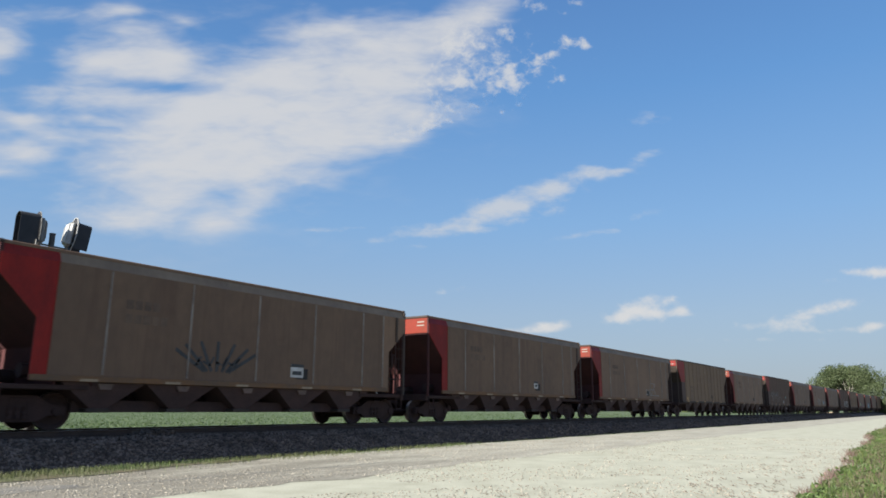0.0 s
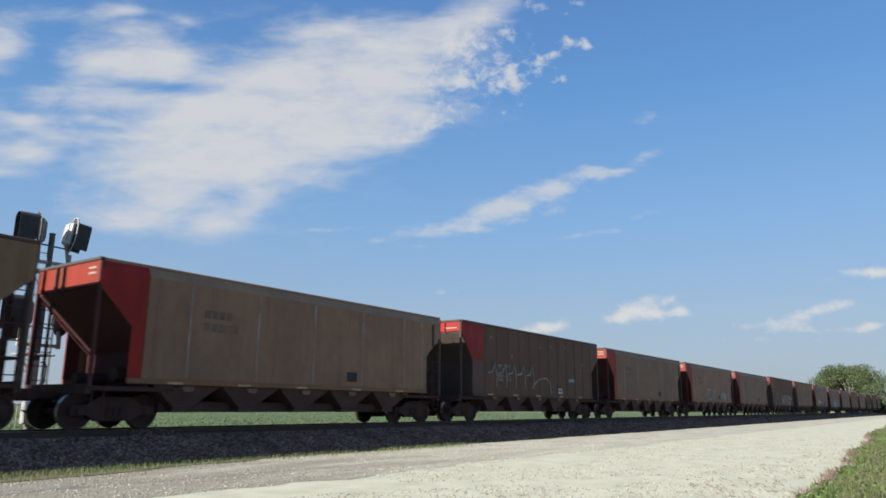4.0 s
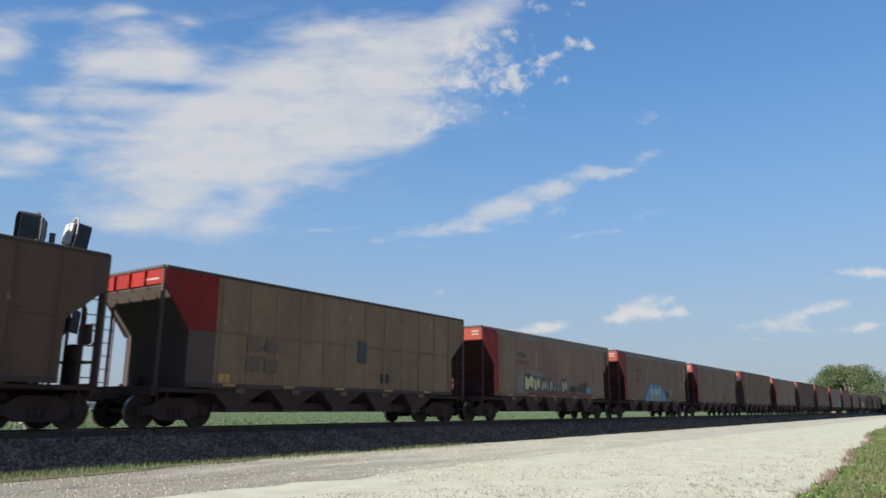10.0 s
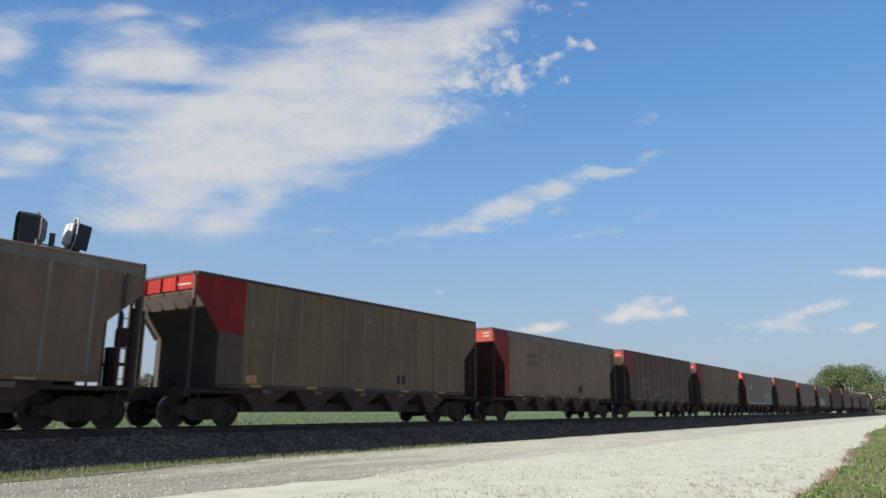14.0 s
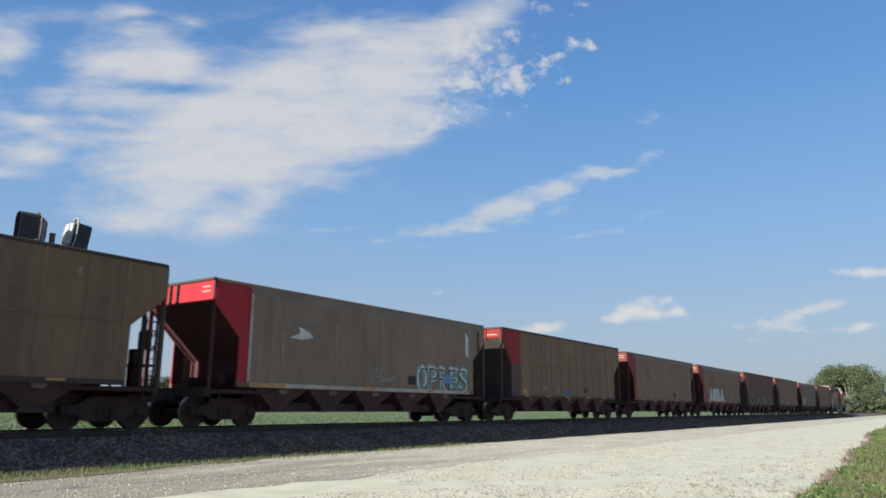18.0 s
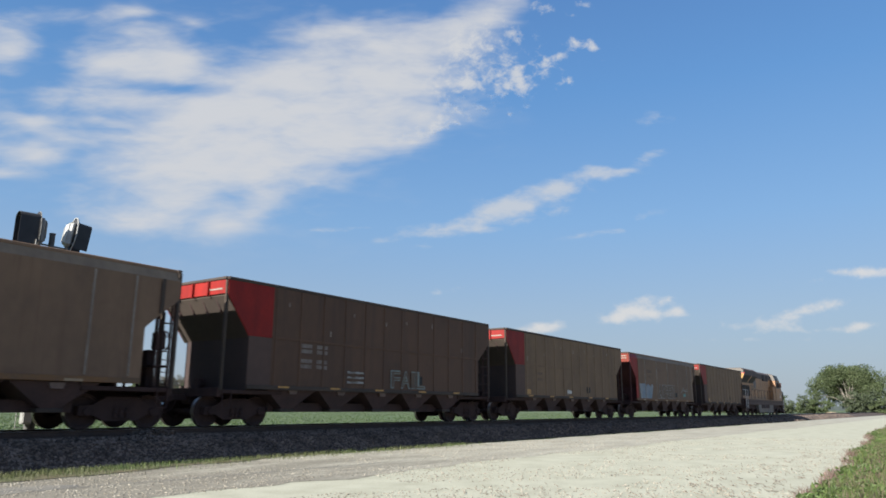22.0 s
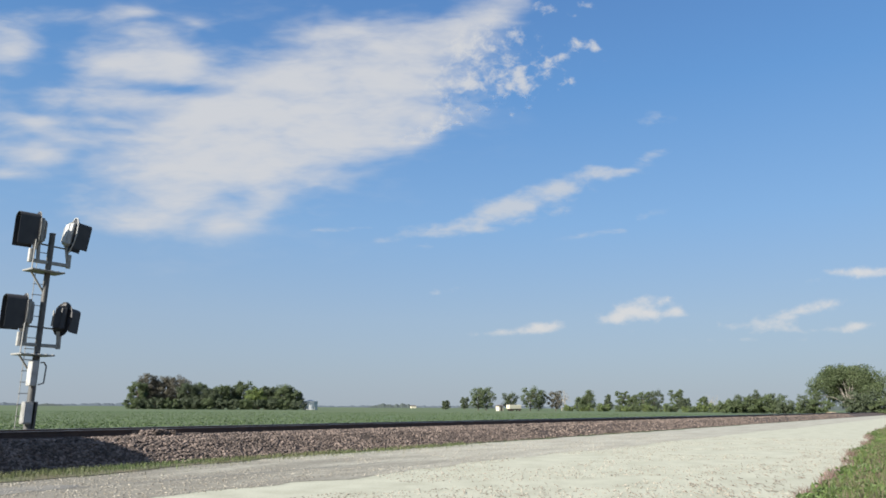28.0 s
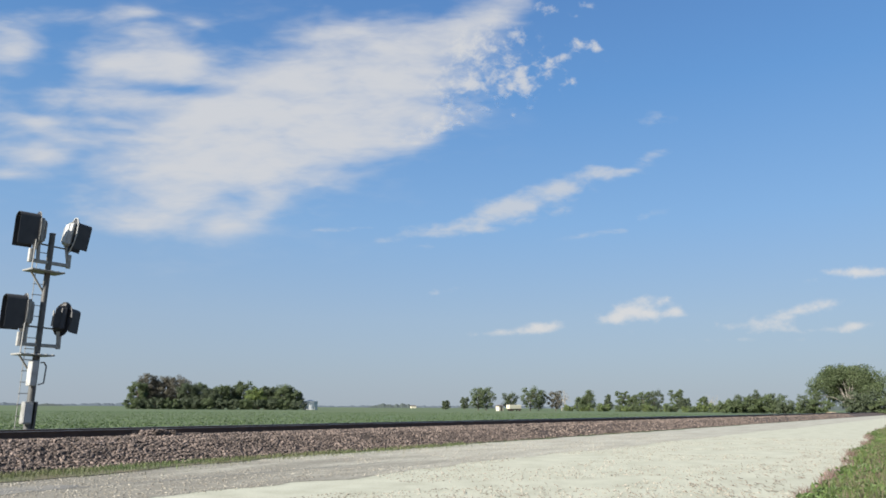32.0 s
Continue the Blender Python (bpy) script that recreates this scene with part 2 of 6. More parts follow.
class Build:
    """Collects corners and faces of one mesh."""

    def __init__(self):
        self.v, self.f = [], []

    def add(self, vs, fs):
        o = len(self.v)
        self.v += [tuple(p) for p in vs]
        self.f += [tuple(i + o for i in q) for q in fs]
        return self

    def box(self, x0, x1, y0, y1, z0, z1, c=0.0):
        """A block; c chamfers its upright and lying edges."""
        if not c:
            vs = [(x, y, z) for x in (x0, x1) for y in (y0, y1) for z in (z0, z1)]
            return self.add(vs, [(0, 1, 3, 2), (4, 6, 7, 5), (0, 4, 5, 1), (2, 3, 7, 6), (0, 2, 6, 4), (1, 5, 7, 3)])
        rings = []
        for z, i in ((z0, c), (z0 + c, 0), (z1 - c, 0), (z1, c)):
            a, b, d, e = x0 + i, x1 - i, y0 + i, y1 - i
            rings.append([(a + c, d, z), (b - c, d, z), (b, d + c, z), (b, e - c, z), (b - c, e, z), (a + c, e, z), (a, e - c, z), (a, d + c, z)])
        vs = [p for r in rings for p in r]
        fs = [tuple(range(7, -1, -1)), tuple(range(24, 32))]
        for k in range(3):
            fs += [(k * 8 + i, k * 8 + (i + 1) % 8, k * 8 + 8 + (i + 1) % 8, k * 8 + 8 + i) for i in range(8)]
        return self.add(vs, fs)

    def prism(self, poly, axis, a, b):
        """A polygon drawn in the plane across the axis, from a to b along it."""
        put = {"x": lambda p, k: (k, p[0], p[1]), "y": lambda p, k: (p[0], k, p[1]), "z": lambda p, k: (p[0], p[1], k)}[axis]
        n = len(poly)
        vs = [put(p, a) for p in poly] + [put(p, b) for p in poly]
        fs = [tuple(range(n - 1, -1, -1)), tuple(range(n, 2 * n))] + [(i, (i + 1) % n, n + (i + 1) % n, n + i) for i in range(n)]
        return self.add(vs, fs)

    def rod(self, p, q, r, n=8, r2=None):
        p, q = Vector(p), Vector(q)
        d = (q - p).normalized()
        u = d.orthogonal().normalized()
        w = d.cross(u)
        r2 = r if r2 is None else r2
        vs = [k + (u * math.cos(a) + w * math.sin(a)) * s for k, s in ((p, r), (q, r2)) for a in (2 * math.pi * i / n for i in range(n))]
        fs = [tuple(range(n - 1, -1, -1)), tuple(range(n, 2 * n))] + [(i, (i + 1) % n, n + (i + 1) % n, n + i) for i in range(n)]
        return self.add(vs, fs)

    def path(self, pts, r, n=6):
        for a, b in zip(pts, pts[1:]):
            self.rod(a, b, r, n)
        return self

    def turned(self, prof, axis="y", n=24, at=(0, 0, 0)):
        """A profile of (along, radius) turned about an axis."""
        vs, fs, m = [], [], len(prof)
        for i in range(n):
            c, s = math.cos(2 * math.pi * i / n), math.sin(2 * math.pi * i / n)
            for h, r in prof:
                p = {"x": (h, r * c, r * s), "y": (r * c, h, r * s), "z": (r * c, r * s, h)}[axis]
                vs.append((p[0] + at[0], p[1] + at[1], p[2] + at[2]))
        for i in range(n):
            j = (i + 1) % n
            fs += [(i * m + k, i * m + k + 1, j * m + k + 1, j * m + k) for k in range(m - 1)]
        return self.add(vs, fs)

    def mesh(self, name, *mats, smooth=False):
        me = bpy.data.meshes.new(name)
        me.from_pydata(self.v, [], self.f)
        for m in mats:
            me.materials.append(m)
        if smooth:
            me.polygons.foreach_set("use_smooth", [True] * len(me.polygons))
        bm = bmesh.new()
        bm.from_mesh(me)
        bmesh.ops.recalc_face_normals(bm, faces=bm.faces)
        bm.to_mesh(me)
        bm.free()
        return me


def part(name, b, material, parent=None, label="", at=None, smooth=False, kind="", category="", group=""):
    """Links a build (or a ready mesh) as one object, under a thing or a part."""
    me = b.mesh(name, material, smooth=smooth) if isinstance(b, Build) else b
    ob = new(name, me)
    if parent:
        ob.parent = parent
    if at is not None:
        ob.matrix_basis = at if isinstance(at, Matrix) else Matrix.Translation(at)
    return tagged(ob, label, category, group, kind)


def raw(name, vs, fs, material):
    me = bpy.data.meshes.new(name)
    me.from_pydata(vs, [], fs)
    me.materials.append(material)
    return me


GLYPHS = {}
for word, bold in (("SKO", 0.10), ("SKO", -0.005), ("OPRES", 0.055), ("OPRES", 0.012), ("MA", 0.01), ("DA", 0.05), ("DA", 0.0), ("OPRES", 0.02), ("OPRES", 0.085), ("OPRES", -0.018),
                   ("ASIL", 0.085), ("ASIL", 0.045), ("FAIL", 0.03), ("FAIL", -0.012), ("ASHEN", 0.06), ("ASHEN", 0.025)):
    for ch in word:
        cu = bpy.data.curves.new("glyph", "FONT")
        cu.body, cu.size, cu.extrude, cu.offset, cu.resolution_u = ch, 1.0, 0.004, bold, 3
        ob = new("glyph", cu)
        bpy.context.view_layer.update()
        GLYPHS[ch, bold] = bpy.data.meshes.new_from_object(ob.evaluated_get(bpy.context.evaluated_depsgraph_get()))
        bpy.data.objects.remove(ob)


def letter(ch, bold, material, parent, label):
    """One flat raised letter of the built-in font."""
    me = GLYPHS[ch, bold].copy()
    me.name = "letter"
    me.materials.clear()
    me.materials.append(material)
    return part("letter", me, material, parent, label)

# ---- ground, road, track ----


def dirty(m, soil, x0, x1):
    """Dark soil tracked on a surface in streaky patches, thickest about x0 and gone past x1."""
    n, ln = m.node_tree.nodes, m.node_tree.links.new
    bsdf = n["Principled BSDF"]
    src = bsdf.inputs["Base Color"].links[0].from_socket
    tc = n.new("ShaderNodeTexCoord")
    sp = n.new("ShaderNodeSeparateXYZ")
    ln(tc.outputs["Object"], sp.inputs[0])
    fall = n.new("ShaderNodeMapRange")
    fall.inputs[1].default_value, fall.inputs[2].default_value, fall.inputs[3].default_value, fall.inputs[4].default_value = x0, x1, 0.3, -0.2
    ln(sp.outputs[0], fall.inputs[0])
    total = fall.outputs[0]
    for streak, scale, weight in (((0.28, 1.1, 1), 0.9, 0.9), ((0.7, 1.6, 1), 4.0, 0.7), ((1, 1, 1), 16.0, 0.55)):
        mp = n.new("ShaderNodeMapping")
        mp.inputs["Scale"].default_value = streak
        ln(tc.outputs["Object"], mp.inputs[0])
        tx = n.new("ShaderNodeTexNoise")
        tx.inputs["Scale"].default_value, tx.inputs["Detail"].default_value = scale, 4
        ln(mp.outputs[0], tx.inputs["Vector"])
        ce = n.new("ShaderNodeMath")
        ce.operation = "SUBTRACT"
        ce.inputs[1].default_value = 0.5
        ln(tx.outputs[0], ce.inputs[0])
        ad = n.new("ShaderNodeMath")
        ad.operation = "MULTIPLY_ADD"
        ad.inputs[1].default_value = weight
        ln(ce.outputs[0], ad.inputs[0])
        ln(total, ad.inputs[2])
        total = ad.outputs[0]
    rg = n.new("ShaderNodeMapRange")
    rg.inputs[1].default_value, rg.inputs[2].default_value, rg.inputs[4].default_value = -0.06, 0.26, 0.8
    ln(total, rg.inputs[0])
    mx = n.new("ShaderNodeMix")
    mx.data_type = "RGBA"
    mx.inputs[7].default_value = (*soil, 1)
    ln(rg.outputs[0], mx.inputs[0])
    ln(src, mx.inputs[6])
    ln(mx.outputs[2], bsdf.inputs["Base Color"])


GRASS = mat("verge_grass_soil", (0.07, 0.085, 0.03), (0.14, 0.11, 0.07), 0.95, scale=0.8, fine=9, bump=0.3)
FIELD = mat("green_crop_field", (0.05, 0.09, 0.025), (0.068, 0.09, 0.034), 0.95, scale=0.05, fine=1.5, streak=(0.35, 2.2, 1), bump=0.2)
GRAVEL = mat("pale_limestone_gravel", (0.402, 0.4, 0.314), (0.29, 0.286, 0.216), 0.95, scale=1.3, fine=22, bump=0.45, lo=0.42, hi=0.70)
LANE = mat("packed_grey_gravel", (0.355, 0.342, 0.282), (0.25, 0.238, 0.192), 0.95, scale=0.7, fine=16, streak=(0.5, 1.6, 1), bump=0.5, lo=0.38, hi=0.66)
dirty(LANE, (0.15, 0.136, 0.108), 7.0, 24.0)
BALLAST = mat("ballast_bed", (0.082, 0.056, 0.044), (0.048, 0.033, 0.027), 0.95, scale=2, fine=14, bump=0.8)
STONE = mat("pink_grey_ballast_stone", (0.156, 0.119, 0.099), (0.072, 0.055, 0.046), 0.9, scale=1.5, fine=20, vary=0.66)
PEBBLE = mat("limestone_pebble", (0.31, 0.288, 0.24), (0.18, 0.16, 0.13), 0.9, scale=2, fine=20, vary=0.4)
CROP = leaf_mat("young_crop_leaf", (0.05, 0.088, 0.025), (0.062, 0.098, 0.029), 0.1)


def sheet(name, xs, low, high, z, material, label, rows=6):
    """A strip of ground between two uneven edges low(x) and high(x)."""
    vs, fs = [], []
    for x in xs:
        a, b = low(x), high(x)
        vs += [(x, a + (b - a) * k / rows, z + 0.0012 * noise.noise((x * 0.4, k, 0)) * (0 < k < rows)) for k in range(rows + 1)]
    w = rows + 1
    for i in range(len(xs) - 1):
        fs += [(i * w + k, (i + 1) * w + k, (i + 1) * w + k + 1, i * w + k + 1) for k in range(rows)]
    return part(name, raw(name, vs, fs, material), material, None, label, kind="structure")


def wave(x, size, scale, seed):
    return size * noise.fractal((x * scale, seed, 0.3), 1.0, 2.0, 3)


steps = [-400, -150, -60, -30, -15] + [-8 + 0.5 * i for i in range(150)] + [70, 75, 82, 90, 100, 115, 130, 150, 175, 200, 240, 300, 380, 480, 600]
sheet("ground", [-4200, -1500, -400, -100, 0, 100, 400, 1200, 2500, 4600], lambda x: -3000.0, lambda x: 4600.0, 0.0, FIELD,
      "flat green farmland reaching to the horizon", rows=12)
sheet("verge", steps, lambda x: -60.0, lambda x: 1.75 + 0.05 * (x - 13) + wave(x, 0.45, 0.5, 3), 0.012, GRASS,
      "weedy roadside verge of grass and bare soil")
sheet("road", steps, lambda x: 1.5, lambda x: 10.2 + wave(x, 0.25, 0.12, 1), 0.006, GRAVEL, "pale limestone gravel road beside the railway", rows=16)
sheet("service_lane", steps, lambda x: 9.8 + wave(x, 0.35, 0.12, 1) + wave(x, 0.3, 1.1, 9), lambda x: 15.0 + wave(x, 0.3, 0.3, 5), 0.0105, LANE,
      "packed grey gravel lane along the ballast", rows=10)
sheet("grass_strip", steps, lambda x: 13.95 + wave(x, 0.25, 0.6, 7) + max(0, min(1.35, (x - 8) * 0.19)), lambda x: 15.9, 0.024, GRASS,
      "narrow strip of short grass at the ballast toe", rows=3)

RUT = mat("dark_lane_grit", (0.115, 0.113, 0.108), (0.2, 0.19, 0.162), 0.9, scale=1.5, fine=12, streak=(0.4, 2.5, 1), lo=0.38, hi=0.6)
# flat tyre track; the shadow of its rut is the dark colour
sheet("tyre_track", [4 + 0.4 * i for i in range(50)], lambda x: 12.05 - 0.05 * (x - 7) + wave(x, 0.06, 0.5, 11) - 0.07 * max(0.02, 1 - abs(x - 8.5) / 9), lambda x: 12.05 - 0.05 * (x - 7) + wave(x, 0.06, 0.5, 11) + 0.07 * max(0.02, 1 - abs(x - 8.5) / 9), 0.0155, RUT,
      "narrow tyre track on the lane, rut shadow painted dark", rows=2)
sheet("damp_patch", [4.0 + 0.15 * i for i in range(20)], lambda x: 12.45 - 0.5 * math.sqrt(max(0.0, 1 - ((x - 5.4) / 1.45) ** 2)) + wave(x, 0.12, 1.3, 2), lambda x: 12.45 + 0.5 * math.sqrt(max(0.0, 1 - ((x - 5.4) / 1.45) ** 2)) + wave(x, 0.12, 1.3, 4), 0.0165, RUT,
      "dark oval patch on the lane", rows=4)

bed = Build()
cross = [(15.3, -0.05), (16.5, 0.47), (17.1, 0.50), (20.0, 0.50), (20.6, 0.47), (21.9, -0.05)]
bed.prism(cross, "x", -400, 900)
part("ballast_bed", bed, BALLAST, None, "crushed stone ballast embankment under the track", kind="structure")

ICO = []
_p = (1 + 5 ** 0.5) / 2
for a_, b_ in ((1, _p), (-1, _p), (1, -_p), (-1, -_p)):
    ICO += [(0, a_, b_), (a_, b_, 0), (b_, 0, a_)]
ICO = np.array(ICO) / math.sqrt(1 + _p * _p)


def hull_faces(pts):
    bm = bmesh.new()
    vs = [bm.verts.new(p) for p in pts]
    bm.verts.index_update()
    bmesh.ops.convex_hull(bm, input=vs)
    bm.verts.index_update()
    fs = [[v.index for v in f.verts] for f in bm.faces]
    bm.free()
    return np.array([q for q in fs if len(q) == 3])


ICO_F = hull_faces(ICO)
rnd = np.random.RandomState(5)


def stones(name, places, sizes, material, label, flat=0.7):
    """Many angular stones in one mesh."""
    n = len(places)
    jit = 1 + rnd.uniform(-0.32, 0.32, (n, 12, 1))
    shape = rnd.uniform(0.65, 1.35, (n, 1, 3)) * np.array([1, 1, flat])
    ang = rnd.uniform(0, 2 * np.pi, n)
    tilt = rnd.uniform(-0.7, 0.7, n)
    p = ICO[None] * jit * shape * sizes[:, None, None]
    c, s, ct, st = np.cos(ang), np.sin(ang), np.cos(tilt), np.sin(tilt)
    y = p[..., 1] * ct[:, None] - p[..., 2] * st[:, None]
    z = p[..., 1] * st[:, None] + p[..., 2] * ct[:, None]
    x = p[..., 0] * c[:, None] - y * s[:, None]
    y = p[..., 0] * s[:, None] + y * c[:, None]
    v = np.stack([x, y, z], -1) + places[:, None]
    f = ICO_F[None] + (np.arange(n) * 12)[:, None, None]
    me = bpy.data.meshes.new(name)
    me.from_pydata(v.reshape(-1, 3).tolist(), [], f.reshape(-1, 3).tolist())
    me.materials.append(material)
    return part(name, me, material, None, label, kind="stuff", category="stones")


def slope_z(y):
    return np.interp(y, [c[0] for c in cross], [c[1] for c in cross])


HEAP_X = 11.6
xs_ = np.concatenate([rnd.uniform(2, 30, 26000), rnd.uniform(30, 75, 9000), rnd.uniform(75, 160, 4000)])
ys_ = rnd.uniform(15.15, 17.65, len(xs_))
stones("ballast_stones", np.stack([xs_, ys_, slope_z(ys_) + 0.005 + 0.065 * np.clip((ys_ - 16.75) / 0.3, 0, 1) * (ys_ < 17.5)], -1), rnd.uniform(0.02, 0.052, len(xs_)) * np.where(xs_ > 75, 1.6, np.where(xs_ > 30, 1.25, 1)),
       STONE, "loose pinkish grey crushed stones on the ballast slope")
n_ = 26000
xs_ = 5 + 34 * rnd.uniform(0, 1, n_) ** 2.1
ys_ = np.where(rnd.uniform(0, 1, n_) < 0.62, rnd.uniform(2.2, 10.0, n_), rnd.uniform(10, 15, n_))
keep = (noise_mask := np.array([noise.noise((x * 0.35, y * 0.5, 2.0)) for x, y in zip(xs_, ys_)])) > -0.15
stones("road_pebbles", np.stack([xs_, ys_, np.full(n_, 0.012)], -1)[keep], rnd.uniform(0.006, 0.02, n_)[keep], PEBBLE,
       "loose limestone pebbles scattered on the road", flat=0.6)

n_ = 900
xs_ = rnd.normal(HEAP_X, 0.55, n_)
ys_ = rnd.uniform(17.2, 17.86, n_)
stones("heaped_ballast", np.stack([xs_, ys_, 0.5 + rnd.uniform(0, 0.23, n_) * np.exp(-((xs_ - HEAP_X) / 0.8) ** 2)], -1), rnd.uniform(0.025, 0.05, n_), STONE,
       "ballast heaped against the near rail")
n_ = 3000
xs_ = 4 + 24 * rnd.uniform(0, 1, n_) ** 1.4
stones("lane_stones", np.stack([xs_, rnd.uniform(9.9, 15.3, n_), np.full(n_, 0.013)], -1), 0.006 + 0.018 * rnd.uniform(0, 1, n_) ** 2.5, LANE,
       "loose pale stones scattered on the lane", flat=0.6)

track = tagged(new("railway_track"), "single railway track of rusty rails on wooden ties", kind="structure")
RAIL_PROF = [(-0.07, 0.0), (0.07, 0.0), (0.07, 0.02), (0.012, 0.035), (0.012, 0.125), (0.036, 0.135), (0.036, 0.165), (-0.036, 0.165), (-0.036, 0.135), (-0.012, 0.125), (-0.012, 0.035), (-0.07, 0.02)]
for side in (-0.755, 0.755):
    r = Build().prism([(TRACK_Y + side + a, RAIL_Z - 0.172 + b) for a, b in RAIL_PROF], "x", -400, 900)
    rail = part("rail", r, RAIL, track)
    part("rail_head", Build().prism([(TRACK_Y + side + a, RAIL_Z - 0.007 + b) for a, b in ((-0.034, 0), (0.034, 0), (0.028, 0.006), (-0.028, 0.006))], "x", -400, 900), RAILTOP, rail,
         "polished running surface")
tie_me = Build().box(-0.115, 0.115, -1.3, 1.3, -0.16, 0, c=0.012).mesh("tie", TIE)
for i in range(300):
    x = -12 + i * 0.52
    part("tie", tie_me, TIE, track, at=pose(x + 0.03 * math.sin(i * 7.3), TRACK_Y + 0.05 * math.sin(i * 3.1), RAIL_Z - 0.168, 0, 0, 1.2 * math.sin(i * 5.7)))
part("rail_joint", Build().box(-0.46, 0.46, -0.03, 0.0, -0.06, 0.05, c=0.012), TIE, track, "lighter rusty joint bar", at=(11.5, TRACK_Y - 0.755 - 0.02, RAIL_Z - 0.09))
part("crossing_plank", Build().box(-0.6, 0.6, -0.14, 0.14, -0.06, 0.03, c=0.01), TIE, track, "weathered loose plank", at=(12.4, TRACK_Y - 1.05, RAIL_Z - 0.16))

# ---- the train ----
PITCH_CAR, HALF, WIDE = 16.18, 7.29, 1.6
moving, wheelsets, drifting = [], [], []


def wheelset(parent, x, r=0.455, gauge=0.755):
    ax = new("wheelset")
    ax.parent = parent
    ax.matrix_basis = pose(x, 0, r)
    wheelsets.append(ax)
    part("axle", Build().rod((0, -1.0, 0), (0, 1.0, 0), 0.085, 10), WHEEL, ax)
    for s in (-1, 1):
        prof = [(s * (gauge - 0.10), 0.13), (s * (gauge - 0.02), r * 0.45), (s * (gauge - 0.05), r * 0.8), (s * (gauge - 0.06), r), (s * (gauge + 0.07), r - 0.012),
                (s * (gauge + 0.07), r * 0.82), (s * (gauge + 0.03), r * 0.72), (s * (gauge + 0.05), r * 0.3), (s * (gauge + 0.09), 0.12), (s * (gauge + 0.09), 0.0)]
        part("wheel", Build().turned(prof, "y", 28), WHEEL, ax, smooth=False)
        part("tread", Build().turned([(s * (gauge - 0.05), r + 0.001), (s * (gauge + 0.068), r - 0.009)], "y", 28), TREAD, ax, "polished steel tread")
        part("bearing_cap", Build().turned([(s * 1.0, 0.12), (s * 1.08, 0.11), (s * 1.09, 0.05), (s * 1.09, 0.0)], "y", 10), GRIME, ax)
    return ax


def truck(parent, x, label=""):
    t = new("truck")
    t.parent = parent
    t.matrix_basis = pose(x, 0, 0)
    for s in (-1, 1):
        y0, y1 = s * 0.94 - 0.09, s * 0.94 + 0.09
        frame_poly = [(-1.12, 0.36), (-1.12, 0.58), (-0.75, 0.62), (-0.42, 0.82), (0.42, 0.82), (0.75, 0.62), (1.12, 0.58), (1.12, 0.36), (0.72, 0.36), (0.45, 0.22), (-0.45, 0.22), (-0.72, 0.36)]
        sf = part("side_frame", Build().prism(frame_poly, "y", y0, y1), GRIME, t)
        for k in (-0.16, 0.0, 0.16):
            part("spring", Build().turned([(0.3, 0.07), (0.36, 0.055), (0.42, 0.07), (0.48, 0.055), (0.56, 0.07)], "z", 8, (k, s * 1.04, 0)), GRIME, sf)
    part("bolster", Build().box(-0.22, 0.22, -1.05, 1.05, 0.45, 0.78, c=0.03), GRIME, t)
    for k in (-0.9, 0.9):
        wheelset(t, k)
    return t


def ladder(parent, x, y, z0, z1, material, along="x", w=0.42):
    lad = Build()
    dx, dy = (w / 2, 0) if along == "x" else (0, w / 2)
    for s in (-1, 1):
        lad.rod((x + s * dx, y + s * dy, z0), (x + s * dx, y + s * dy, z1), 0.022, 6)
    k = z0 + 0.2
    while k < z1:
        lad.rod((x - dx, y - dy, k), (x + dx, y + dy, k), 0.014, 5)
        k += 0.38
    return part("ladder", lad, material, parent)


def coupler(parent, x, s):
    c = Build().box(min(x, x + s * 0.55), max(x, x + s * 0.55), -0.09, 0.09, 0.76, 0.94, c=0.02)
    c.box(min(x + s * 0.5, x + s * 0.82), max(x + s * 0.5, x + s * 0.82), -0.16, 0.16, 0.70, 1.0, c=0.05)
    return part("coupler", c, GRIME, parent)


